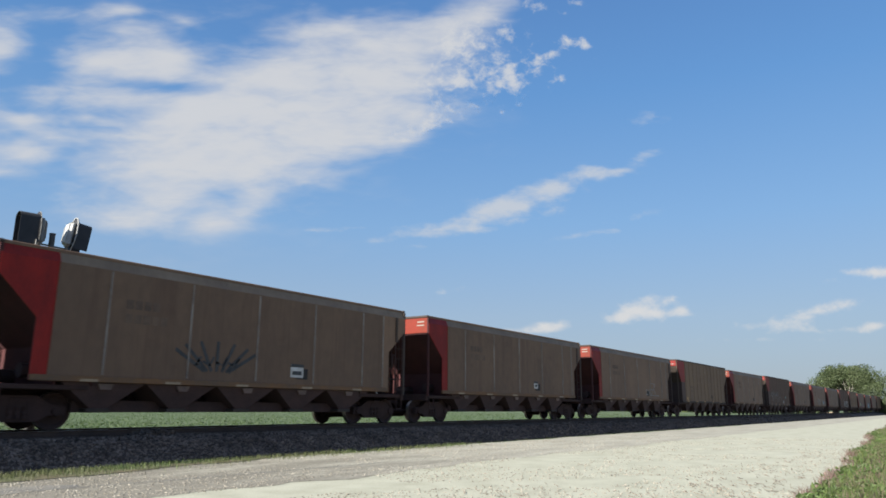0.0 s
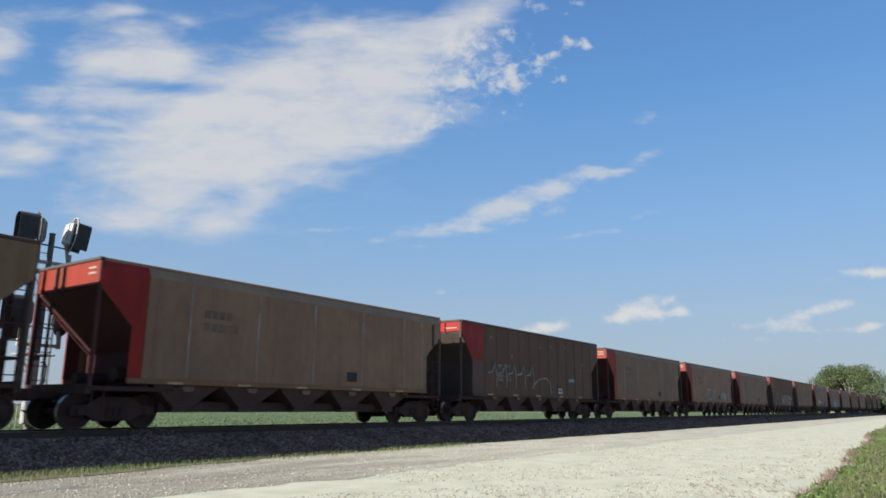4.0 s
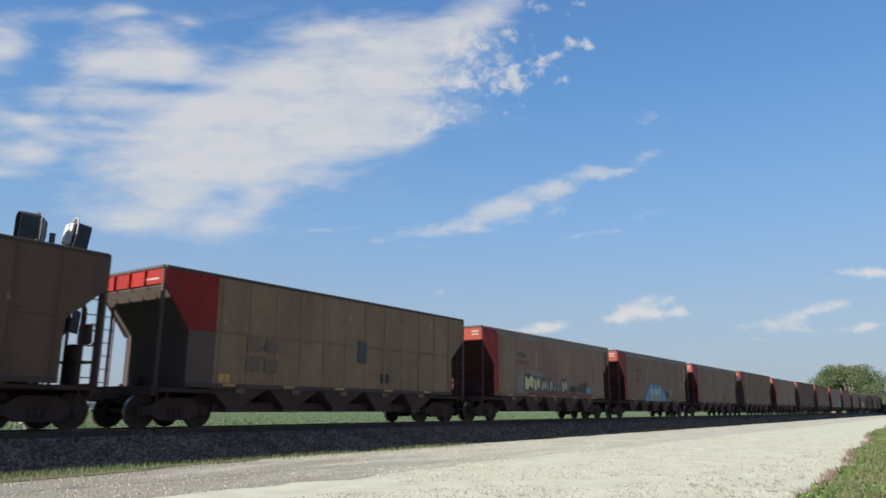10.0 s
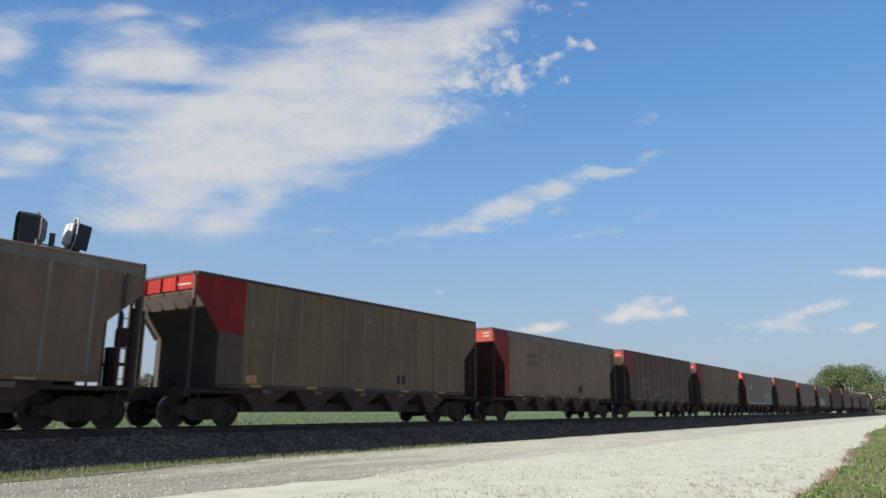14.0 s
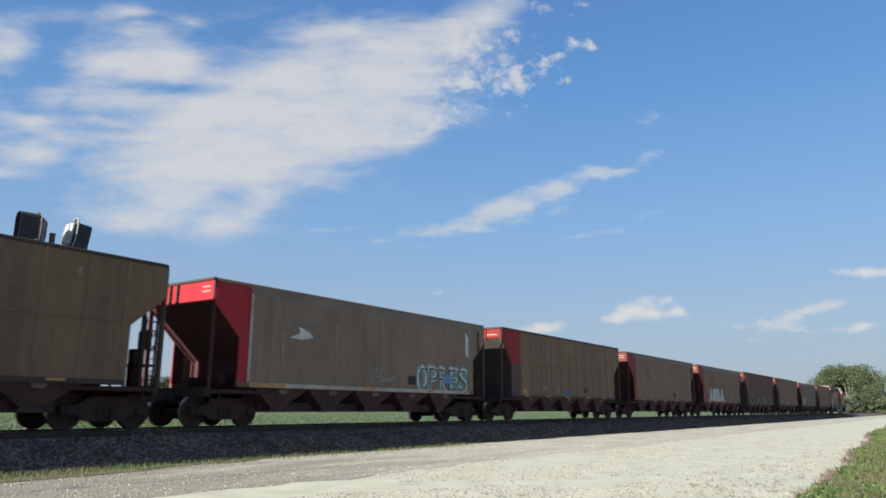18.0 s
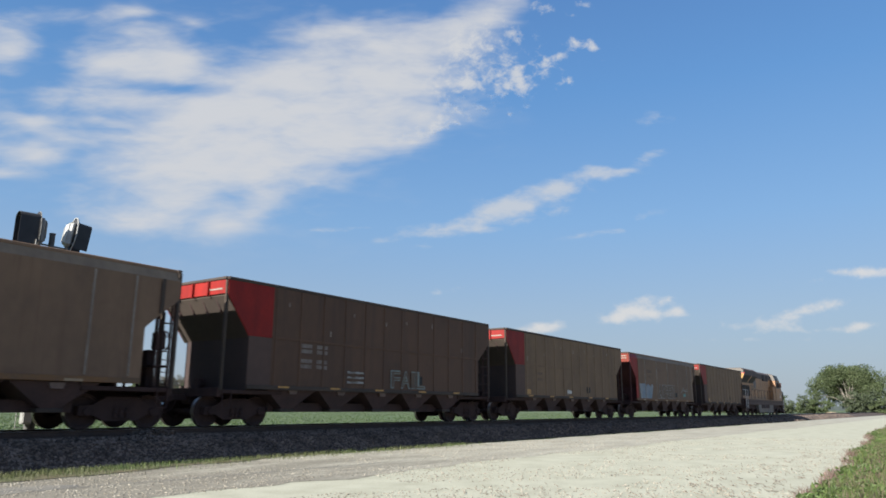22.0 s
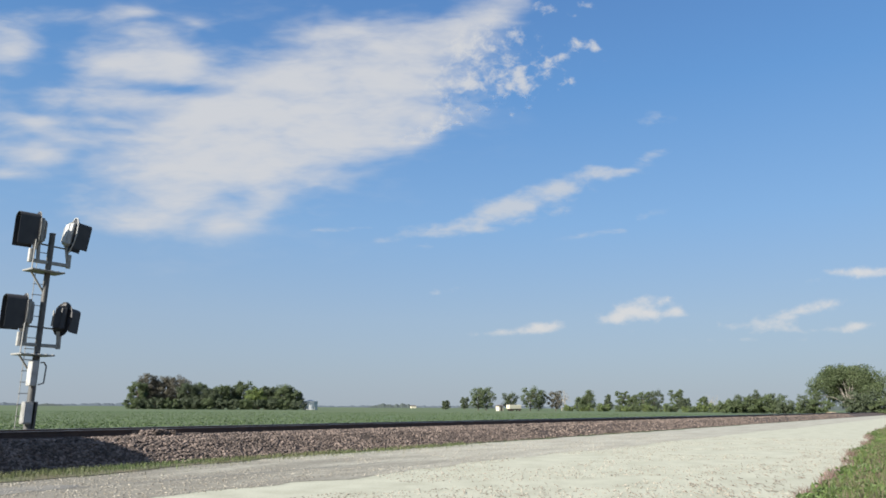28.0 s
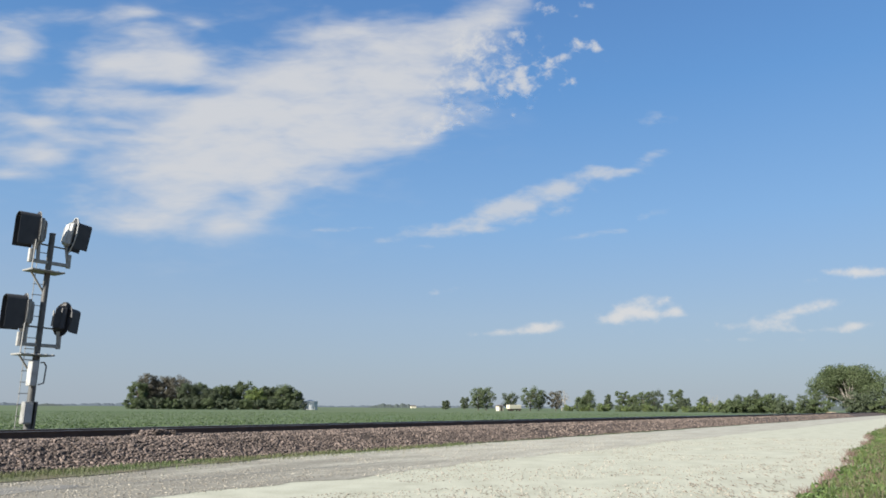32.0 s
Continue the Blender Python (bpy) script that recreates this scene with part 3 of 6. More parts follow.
def hopper(style, body, end_paint, label):
    """One open-top coal hopper; style 'panel' has five light ribs and canted top strips, 'ribbed' many ribs and a waist."""
    car = tagged(new("coal_hopper"), label, "freight car", "coal hoppers of the train")
    TOP = 4.26 if style == "panel" else 4.34
    left = -5.96 if style == "panel" else -5.53
    sill_z = 1.18
    for s in (-1, 1):
        a, b = sorted((s * WIDE, s * (WIDE - 0.03)))
        if style == "panel":
            part("side_sheet", Build().prism([(left, sill_z), (6.0, sill_z), (6.0, 3.93), (left, 3.93)], "y", a, b), body, car)
            part("end_side_sheet", Build().prism([(left, 3.93), (-HALF, 3.93), (-HALF, 3.5), (-6.36, 2.58), (-6.36, sill_z), (left, sill_z)], "y", a, b), end_paint, car, "red painted end of the side")
            part("rear_side_sheet", Build().prism([(6.0, 3.93), (HALF, 3.93), (HALF, 3.42), (6.35, 2.6), (6.35, sill_z), (6.0, sill_z)], "y", a, b), body, car)
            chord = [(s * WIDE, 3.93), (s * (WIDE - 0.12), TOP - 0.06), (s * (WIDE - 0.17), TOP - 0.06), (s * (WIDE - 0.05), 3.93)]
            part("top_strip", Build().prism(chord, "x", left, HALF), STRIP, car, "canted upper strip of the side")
            part("top_strip_end", Build().prism(chord, "x", -HALF, left), end_paint, car, "red painted end of the strip")
            for k in (-4.65, -2.25, 0.12, 2.5, 4.88, 6.0):
                part("rib", Build().prism([(k - 0.03, s * WIDE), (k + 0.03, s * WIDE), (k + 0.012, s * (WIDE + 0.03)), (k - 0.012, s * (WIDE + 0.03))], "z", sill_z + 0.15, 3.9), RIB_LIGHT, car)
            part("side_sill", Build().box(-6.36, 6.35, min(s * 1.54, s * 1.63), max(s * 1.54, s * 1.63), sill_z - 0.03, sill_z + 0.11, c=0.012), RUST, car, "rusty lower sill")
            part("end_stake", Build().box(6.72, 6.82, min(s * WIDE, s * (WIDE + 0.04)), max(s * WIDE, s * (WIDE + 0.04)), 3.0, 3.93), SLOPE, car, "dark end stake")
            part("side_seam", Build().box(left - 0.02, left + 0.02, min(s * WIDE, s * (WIDE + 0.015)), max(s * WIDE, s * (WIDE + 0.015)), sill_z + 0.11, 3.92), body, car, "raised seam at the red end")
            part("end_lining", Build().prism([(left, 3.9), (-HALF + 0.02, 3.9), (-HALF + 0.02, 3.52), (-6.35, 2.59), (-6.35, sill_z), (left, sill_z)], "y", s * (WIDE - 0.045), s * (WIDE - 0.033)), UNDERSLOPE, car, "dark red inside of the end, shade in its colour")
        else:
            part("side_sheet", Build().prism([(left, sill_z), (6.0, sill_z), (6.0, TOP - 0.1), (left, TOP - 0.1)], "y", a, b), body, car)
            part("end_side_sheet", Build().prism([(left, TOP - 0.1), (-HALF, TOP - 0.1), (-HALF, 3.82), (-6.44, 2.665), (left, 2.665)], "y", a, b), end_paint, car, "red painted end of the side")
            part("lower_side_sheet", Build().prism([(left, 2.66), (-6.42 if s < 0 else -6.1, 2.66), (-6.42 if s < 0 else -6.1, sill_z), (left, sill_z)], "y", a, b), REDBROWN, car, "red-brown lower end sheet")
            part("rear_side_sheet", Build().prism([(6.0, TOP - 0.1), (HALF, TOP - 0.1), (HALF, 3.42), (6.35, 2.6), (6.35, sill_z), (6.0, sill_z)], "y", a, b), body, car)
            for i in range(12):
                k = left + 0.15 + i * 1.05
                part("rib", Build().prism([(k - 0.045, s * WIDE), (k + 0.045, s * WIDE), (k + 0.03, s * (WIDE + 0.027)), (k - 0.03, s * (WIDE + 0.027))], "z", sill_z, TOP - 0.1), RIBTAN if body is TAN else body, car)
            part("waist_rail", Build().box(left, 6.3, min(s * WIDE, s * 1.622), max(s * WIDE, s * 1.622), 2.66, 2.72), body, car)
            part("side_sill", Build().box(-6.42, 6.35, min(s * 1.54, s * 1.63), max(s * 1.54, s * 1.63), sill_z - 0.08, sill_z + 0.05, c=0.012), SLOPE, car)
        part("top_rail", Build().box(-HALF, HALF, min(s * 1.47, s * 1.62) if style != "panel" else min(s * 1.4, s * 1.5), max(s * 1.47, s * 1.62) if style != "panel" else max(s * 1.4, s * 1.5),
             TOP - 0.1, TOP, c=0.02), SLOPE if style != "panel" else body, car)
        for k in (-5.2, -2.9, -0.6, 2.0, 4.4):
            part("reflector", Build().box(k, k + 0.45, min(s * 1.63, s * 1.636), max(s * 1.63, s * 1.636), sill_z - 0.02, sill_z + 0.04), REFLECT if style == "panel" else AMBER, car, "faded reflector strip")
        # numbers and lettering that cannot be read, as bars
        if body is BROWN:
            for q in range(8):
                mx, mz = -4.3 + 0.72 * (q % 2), 2.46 - 0.17 * (q // 2) - (0.14 if q > 3 else 0.0)
                part("marking", Build().box(mx, mx + 0.5, min(s * 1.601, s * 1.605), max(s * 1.601, s * 1.605), mz, mz + 0.12), PALEMARK, car, "worn pale unreadable marking")
        for row, count, wide in ((3.02, 4, 0.2), (2.66, 5, 0.2)) if style == "panel" else () if body is BROWN else ((2.25, 4, 0.11), (1.95, 4, 0.11)):
            for q in range(count):
                mx = -4.2 + q * wide * 1.25
                part("marking", Build().box(mx, mx + wide, min(s * 1.601, s * 1.605), max(s * 1.601, s * 1.605), row, row + wide * 1.15), PALEMARK if body is PALE else FADED, car, "worn unreadable marking")
        part("data_plate", Build().box(1.75, 2.25, min(s * 1.601, s * 1.607), max(s * 1.601, s * 1.607), 1.45, 1.78), DARKGREY, car, "small dark data plate")
        for e in (-1, 1):
            post = SLOPE if e == 1 else (UNDERSLOPE if style == "panel" else TANSLOPE)
            part("corner_post", Build().box(e * HALF - 0.045, e * HALF + 0.045, s * 1.55 - 0.035, s * 1.55 + 0.035, 1.05, TOP - 0.1), post, car)
            if (e, s) != (-1, -1):
                ladder(car, e * (HALF - 0.3), s * 1.56, 1.05, 3.5, GRIME)
            part("sill_step", Build().path([(e * 6.9, s * 1.55, 1.05), (e * 6.9, s * 1.55, 0.55), (e * 7.2, s * 1.55, 0.55), (e * 7.2, s * 1.55, 1.05)], 0.018, 5), GRIME, car)
    for e in (-1, 1):
        x = e * HALF
        paint = (ORANGE if body is GREY else end_paint) if e == -1 else body
        low_edge = 3.56 if style == "panel" or e > 0 else 3.84
        part("end_panel", Build().box(x - 0.03, x + 0.03, -1.5, 1.5, low_edge, TOP - 0.08), paint, car, "orange-red upper end panel" if e == -1 else "")
        if e == -1:
            for z in (3.98, 3.84) if style == "panel" else (3.96,):
                part("end_number", Build().box(x - 0.037, x - 0.031, -1.36, -1.0 if style == "panel" else -0.75, z, z + 0.05), RIB_LIGHT, car, "small white unreadable number bar")
        part("end_rail", Build().box(x - 0.07, x + 0.07, -1.55, 1.55, TOP - 0.09, TOP, c=0.02), SLOPE, car)
        for y in (0.15, 0.5, 1.2) if style == "panel" else (-0.75, 0.0, 0.75):
            part("stiffener", Build().box(x + (e * 0.03 if e > 0 else -0.11), x + (0.11 if e > 0 else -0.03), y - 0.022, y + 0.022, low_edge - 0.04, TOP - 0.1), SLOPE if style == "panel" and y < 1.0 and e < 0 else paint, car)
        if style == "panel" or e > 0:
            sl = [(x - e * 0.02, 3.6), (e * 4.85, 1.14), (e * 4.85, 1.07), (x - e * 0.02, 3.49)]
            part("bulkhead", Build().box(e * 5.75 - 0.02, e * 5.75 + 0.02, -1.55, 1.55, 1.07, 2.0), UNDERSLOPE if e < 0 else GRIME, car, "dark red bulkhead, shade in its colour" if e < 0 else "")
        else:
            sl = [(x - e * 0.03, 3.86), (e * 6.4, 2.66), (e * 6.4, 2.58), (x - e * 0.03, 3.78)]
            part("bulkhead", Build().box(e * 6.4 - 0.02, e * 6.4 + 0.02, -1.57, 1.4, 1.07, 2.62), DARKWALL, car, "red-brown bulkhead, darkened as shade")
        part("slope_sheet", Build().prism(sl, "y", -1.565, 1.565), (UNDERSLOPE if e < 0 else SLOPE) if style == "panel" else TANSLOPE, car, "dusty sloping end floor, colour darkened")
        for y in (-1.3, -0.62, 0.06, 0.7, 1.3) if e > 0 else ():
            part("end_bar", Build().rod((7.3, y, 1.05), (7.3, y, 3.5), 0.034, 6), GRIME, car)
        for y in (-0.95, -0.3, 0.35, 1.0) if e > 0 else (1.15,):
            part("slope_strut", Build().path([(e * 7.1, y, 1.05), (e * 7.1, y, 3.4)], 0.04, 6), GRIME, car)
        for y in (-0.95, -0.3, 0.35, 1.0):
            if style != "panel":
                part("slope_brace", Build().path([(e * 7.26, y, 3.86), (e * 6.95, y, 3.3)] if e < 0 else [(e * 7.2, y, 3.55), (e * 6.75, y, 2.85)], 0.035, 6), CHUTE, car)
        part("end_platform", Build().box(min(e * 4.9, e * 7.35), max(e * 4.9, e * 7.35), -1.5, 1.5, 0.96, 1.07, c=0.01), GRIME, car)
        part("end_sill", Build().box(x - 0.08, x + 0.08, -1.52, 1.52, 0.86, 1.12, c=0.015), GRIME, car)
        coupler(car, e * (HALF - 0.0), e)
        truck(car, e * 6.26)
        part("air_hose", Build().path([(e * 7.35, 0.35, 0.8), (e * 7.5, 0.36, 0.5), (e * 7.75, 0.3, 0.4), (e * 7.95, 0.2, 0.48)], 0.022, 5), GRIME, car)
    rng = random.Random(len(label))
    if style != "panel":
        for i in range(7):
            px, pz = -4.9 + i * 1.6 + rng.uniform(-0.4, 0.4), rng.choice((3.2, 3.55, 3.7, 2.9))
            part("paint_dab", Build().box(px, px + 0.05, -1.608, -1.603, pz, pz + rng.uniform(0.08, 0.22)), RIB_LIGHT, car, "small pale paint dab")
        if body is TAN:
            part("rust_patch", Build().box(-5.35, -4.95, -1.606, -1.602, 1.26, 1.5), AMBER, car, "orange rust patch")
    part("brake_wheel", Build().turned([(0, 0.28), (0.03, 0.30), (0.06, 0.28), (0.03, 0.26), (0, 0.28)], "x", 16, (7.42, -0.8, 2.35)), GRIME, car)
    part("brake_housing", Build().box(7.2, 7.4, -1.0, -0.6, 2.1, 2.6, c=0.03), GRIME, car)
    part("brake_reservoir", Build().turned([(-0.5, 0.0), (-0.5, 0.16), (0.5, 0.16), (0.5, 0.0)], "x", 12, (-6.1, 0.5, 1.3)), GRIME, car, smooth=False)
    part("brake_cylinder", Build().turned([(-0.25, 0.0), (-0.25, 0.18), (0.25, 0.18), (0.25, 0.0)], "x", 12, (-5.9, -0.6, 1.4)), GRIME, car)
    part("brake_rigging", Build().path([(7.1, -1.1, 1.1), (7.1, -1.1, 2.9), (7.3, -0.5, 3.3)], 0.03, 6), GRIME, car)
    part("brake_chain_guide", Build().box(7.05, 7.3, -0.72, -0.45, 1.1, 2.1, c=0.03), GRIME, car)
    part("brake_step", Build().box(6.95, 7.45, -1.15, -0.2, 1.62, 1.68, c=0.01), GRIME, car)
    part("grab_iron", Build().path([(7.33, 0.2, 2.3), (7.38, 0.2, 2.3), (7.38, 0.2, 3.3), (7.33, 0.2, 3.3)], 0.015, 5), GRIME, car)
    part("brake_valve", Build().box(5.75, 6.2, -0.2, 0.25, 1.1, 1.55, c=0.03), GRIME, car)
    part("centre_sill", Build().box(-HALF, HALF, -0.2, 0.2, 0.66, 0.98, c=0.02), GRIME, car)
    part("ridge_floor", Build().prism([(-1.55, 1.2), (1.55, 1.2), (0.3, 1.02), (0, 1.5), (-0.3, 1.02)], "x", -4.85, 4.85), SLOPE, car)
    for k in range(5):
        c = -0.1 + (k - 2) * 2.2
        for s in (-1, 1):
            vs = [(c - 1.07, s * 1.52, 1.14), (c + 1.07, s * 1.52, 1.14), (c + 1.07, s * 0.25, 1.14), (c - 1.07, s * 0.25, 1.14),
                  (c - 0.2, s * 1.3, 0.52), (c + 0.2, s * 1.3, 0.52), (c + 0.2, s * 0.35, 0.52), (c - 0.2, s * 0.35, 0.52)]
            ch = part("discharge_chute", Build().add(vs, [(0, 1, 2, 3), (7, 6, 5, 4), (0, 4, 5, 1), (1, 5, 6, 2), (2, 6, 7, 3), (3, 7, 4, 0)]), CHUTE, car)
            part("gate", Build().box(c - 0.3, c + 0.3, min(s * 0.3, s * 1.33), max(s * 0.3, s * 1.33), 0.43, 0.53, c=0.01), SLOPE, ch)
    # added pale plates: highlights of the lit ridge ends, put in as colour
    for k in range(5):
        c = -0.1 + (k - 2) * 2.2
        for s in (-1, 1):
            part("bay_bracket", Build().prism([(c - 0.2, 1.12), (c + 0.2, 1.12), (c + 0.14, 0.98), (c - 0.14, 0.98)], "y", min(s * 1.5, s * 1.56), max(s * 1.5, s * 1.56)), BROWNSTEEL, car, "pale plate painted as a lit ridge end")
    for s in (-1, 1):
        part("gate_beam", Build().box(-5.0, 5.0, min(s * 0.9, s * 0.98), max(s * 0.9, s * 0.98), 0.43, 0.72), CHUTE, car)
    return car


LABEL = {"grey": "dusty grey steel open coal hopper with a red end", "pale": "pale brown-grey coal hopper with a bright red end and white sill",
         "tan": "tan-brown ribbed coal hopper with a red end panel", "brown": "dark brown ribbed coal hopper with a red end panel"}
proto = {"grey": hopper("panel", GREY, RED, LABEL["grey"]), "pale": hopper("panel", PALE, CRIMSON, LABEL["pale"]),
         "tan": hopper("ribbed", TAN, RED, LABEL["tan"]), "brown": hopper("ribbed", BROWN, RED, LABEL["brown"])}
ORDER = ("grey grey grey grey grey tan grey brown grey grey grey brown tan grey grey grey tan grey brown tan pale tan grey grey brown tan grey tan").split()
used = {}
cars = {}
for i, kind in enumerate(ORDER):
    k = i - 2
    if kind not in used:
        ob = used[kind] = proto[kind]
    else:
        ob = copy_thing(proto[kind], pose(0, 0, 0))
    cars[k] = ob

# ---- the locomotive at the tail ----
loco = tagged(new("diesel_locomotive"), "yellow and grey road diesel locomotive with red stripe", "locomotive")


def lpart(name, b, material, label="", parent=None, smooth=False):
    return part(name, b, material, parent or loco, label, smooth=smooth)


lpart("underframe", Build().box(-10.5, 9.9, -1.5, 1.5, 1.38, 1.62, c=0.03), LOCOGRIME)
lpart("walkway", Build().box(-10.4, 9.0, -1.53, 1.53, 1.62, 1.68, c=0.01), YELLOW, "yellow edged walkway")
hood = lpart("long_hood", Build().prism([(-0.98, 1.68), (0.98, 1.68), (0.98, 4.0), (-0.98, 4.0)], "x", -9.6, 5.4), YELLOW, "faded yellow engine hood")
lpart("hood_roof", Build().prism([(-1.05, 3.98), (1.05, 3.98), (1.0, 4.52), (0.8, 4.74), (-0.8, 4.74), (-1.0, 4.52)], "x", -4.5, 5.42), SOOTSHADE, "sooty grey hood roof, darkened as shade")
# radiator cabin with overhanging wings
wing = [(-0.98, 3.2), (-1.5, 4.04), (-1.52, 4.19), (1.52, 4.19), (1.5, 4.04), (0.98, 3.2)]
lpart("radiator_cabin", Build().prism(wing, "x", -10.3, -9.9), SOOTSHADE, "sooty radiator end cowl, darkened as shade")
lpart("rear_face", Build().prism([(-0.98, 1.7), (0.98, 1.7), (0.98, 3.2), (1.45, 4.0), (-1.45, 4.0), (-0.98, 3.2)], "x", -10.312, -10.301), SUNYELLOW, "yellow rear face in a sunlit tone")
lpart("rear_hood", Build().box(-10.3, -9.6, -0.98, 0.98, 1.68, 3.0, c=0.02), YELLOW)
lpart("radiator_roof", Build().prism([(-1.5, 4.2), (-1.45, 4.6), (-1.2, 4.78), (1.2, 4.78), (1.45, 4.6), (1.5, 4.2)], "x", -10.3, -4.4), SOOTSHADE, "sooty overhanging radiator roof, darkened as shade")
# paler plate over the roof end: its sunlight is in the colour
lpart("radiator_end", Build().prism([(-1.46, 4.28), (-1.42, 4.57), (-1.18, 4.74), (1.18, 4.74), (1.42, 4.57), (1.46, 4.28)], "x", -10.318, -10.301), ROOFGREY, "grey rear end plate, paler as if sunlit")
lpart("radiator_band", Build().prism([(-1.52, 4.04), (-1.52, 4.2), (1.52, 4.2), (1.52, 4.04)], "x", -10.32, -4.4), SOOTSHADE)
lpart("rear_band", Build().box(-10.335, -10.322, -1.5, 1.5, 4.05, 4.19), SUNYELLOW, "yellow rear band in a sunlit tone")
lpart("radiator_stripe", Build().prism([(-1.53, 4.2), (-1.53, 4.26), (1.53, 4.26), (1.53, 4.2)], "x", -10.33, -9.9), SIGNRED, "thin red stripe")
lpart("radiator_floor", Build().prism([(-1.0, 3.35), (-1.5, 4.04), (1.5, 4.04), (1.0, 3.35)], "x", -9.9, -4.4), DARKGREY, "dark radiator intake")
for s in (-1, 1):
    lpart("number_board", Build().box(-10.322, -10.313, s * 0.85 - 0.3, s * 0.85 + 0.3, 3.66, 3.8), GRIME, "unreadable dark number bars")
    for i in range(8):
        x = -9.2 + i * 0.42
        lpart("grille", Build().box(x, x + 0.3, min(s * 0.98, s * 1.0), max(s * 0.98, s * 1.0), 2.0, 3.1), DARKGREY, "dark vertical intake grille")
    for i in range(9):
        x = -5.4 + i * 1.05
        d = lpart("hood_door", Build().box(x, x + 0.95, min(s * 0.98, s * 1.0), max(s * 0.98, s * 1.0), 1.85, 3.55, c=0.006), YELLOW, "weathered yellow access door")
        part("door_latch", Build().box(x + 0.82, x + 0.88, min(s * 1.0, s * 1.03), max(s * 1.0, s * 1.03), 2.6, 2.75), GRIME, d)
    # emblem as plain shapes
    em = lpart("emblem", Build().prism([(-3.9, 3.8), (-2.75, 3.85), (-2.7, 3.2), (-3.0, 2.85), (-3.35, 2.7), (-3.75, 2.95), (-3.95, 3.3)], "y", min(s * 1.002, s * 1.012), max(s * 1.002, s * 1.012)), BLUE, "faded blue shield emblem")
    for q in range(4):
        part("emblem_stripe", Build().box(-3.7 + q * 0.26, -3.6 + q * 0.26, min(s * 1.012, s * 1.018), max(s * 1.012, s * 1.018), 2.9, 3.25), RIB_LIGHT, em, "faded white stripe")
        part("emblem_feather", Build().prism([(-5.4 + q * 0.2, 3.15 - q * 0.17), (-3.8, 3.1 - q * 0.1), (-3.8, 3.02 - q * 0.1), (-5.3 + q * 0.2, 3.05 - q * 0.17)], "y", min(s * 1.002, s * 1.014), max(s * 1.002, s * 1.014)), STRIP, em, "faded pale wing bar")
    for q in (0.7, 2.5):
        lpart("brake_vent", Build().box(q, q + 0.95, min(s * 0.93, s * 1.07), max(s * 0.93, s * 1.07), 3.8, 4.45), DARKGREY, "dark dynamic brake vent")
    lpart("vent_panel", Build().box(1.7, 2.45, min(s * 0.93, s * 1.06), max(s * 0.93, s * 1.06), 3.8, 4.42), SOOTSHADE, "sooty panel between the vents, darkened as shade")
    lpart("intake_divider", Build().prism([(s * 0.97, 3.3), (s * 1.51, 4.03), (s * 0.97, 4.03)], "x", -7.1, -6.8), YELLOW)
    lpart("equipment_cabinet", Build().box(4.1, 5.4, min(s * 0.98, s * 1.45), max(s * 0.98, s * 1.45), 1.68, 3.2, c=0.03), YELLOW)
    # handrails along the walkway
    rail_pts = [(-9.3, s * 1.48, 2.65), (3.9, s * 1.48, 2.65)]
    lpart("handrail", Build().path(rail_pts, 0.016, 6), SOOTSHADE)
    for i in range(9):
        x = -9.3 + i * 1.65
        lpart("rail_post", Build().rod((x, s * 1.48, 1.66), (x, s * 1.48, 2.65), 0.016, 6), SOOTSHADE)
    lpart("fuel_tank_side", Build().prism([(-4.4, 0.5), (-4.1, 0.26), (3.1, 0.26), (3.4, 0.5), (3.4, 1.3), (-4.4, 1.3)], "y", min(s * 0.5, s * 1.45), max(s * 0.5, s * 1.45)), TANKGREY, "dusty grey fuel tank")
    for q in (-3.0, -0.75):
        lpart("tank_panel", Build().box(q, q + 2.0, min(s * 1.45, s * 1.47), max(s * 1.45, s * 1.47), 0.72, 1.12, c=0.008), GRIME, "dark recessed equipment panel")
    # steps and their white rails at both ends
    for e, x0, broad in ((-1, -10.35, 0.75), (1, 9.42, 0.5)):
        well = lpart("step_well", Build().box(x0, x0 + broad, min(s * 1.05, s * 1.4), max(s * 1.05, s * 1.4), 0.35, 1.6, c=0.02), LOCOGRIME)
        for i in range(5):
            z = 0.42 + i * 0.27
            part("step", Build().box(x0 + 0.04, x0 + broad - 0.04, min(s * 1.38, s * 1.52), max(s * 1.38, s * 1.52), z, z + 0.02), WHITE if e > 0 else BROWNSTEEL, well, "white edged step" if e > 0 else "worn step")
        for xx in (x0 + 0.02, x0 + broad + 0.01) if e < 0 else (x0 + 0.02,):
            tall = [(xx, s * 1.52, 0.75), (xx, s * 1.53, 1.75)]
            if e == -1:
                tall += [(xx + 0.45 * (1 if xx != x0 + 0.02 else 0.2), s * 1.5, 2.55), (xx + 0.6 * (1 if xx != x0 + 0.02 else 0.2), s * 1.2, 2.6)]
            lpart("step_rail", Build().path(tall, 0.022, 6), WHITE, "white painted grab rail")
for s in (-1, 1):
    lpart("side_skirt", Build().box(-10.2, 9.7, min(s * 1.36, s * 1.46), max(s * 1.36, s * 1.46), 1.08, 1.4, c=0.015), LOCOGRIME)
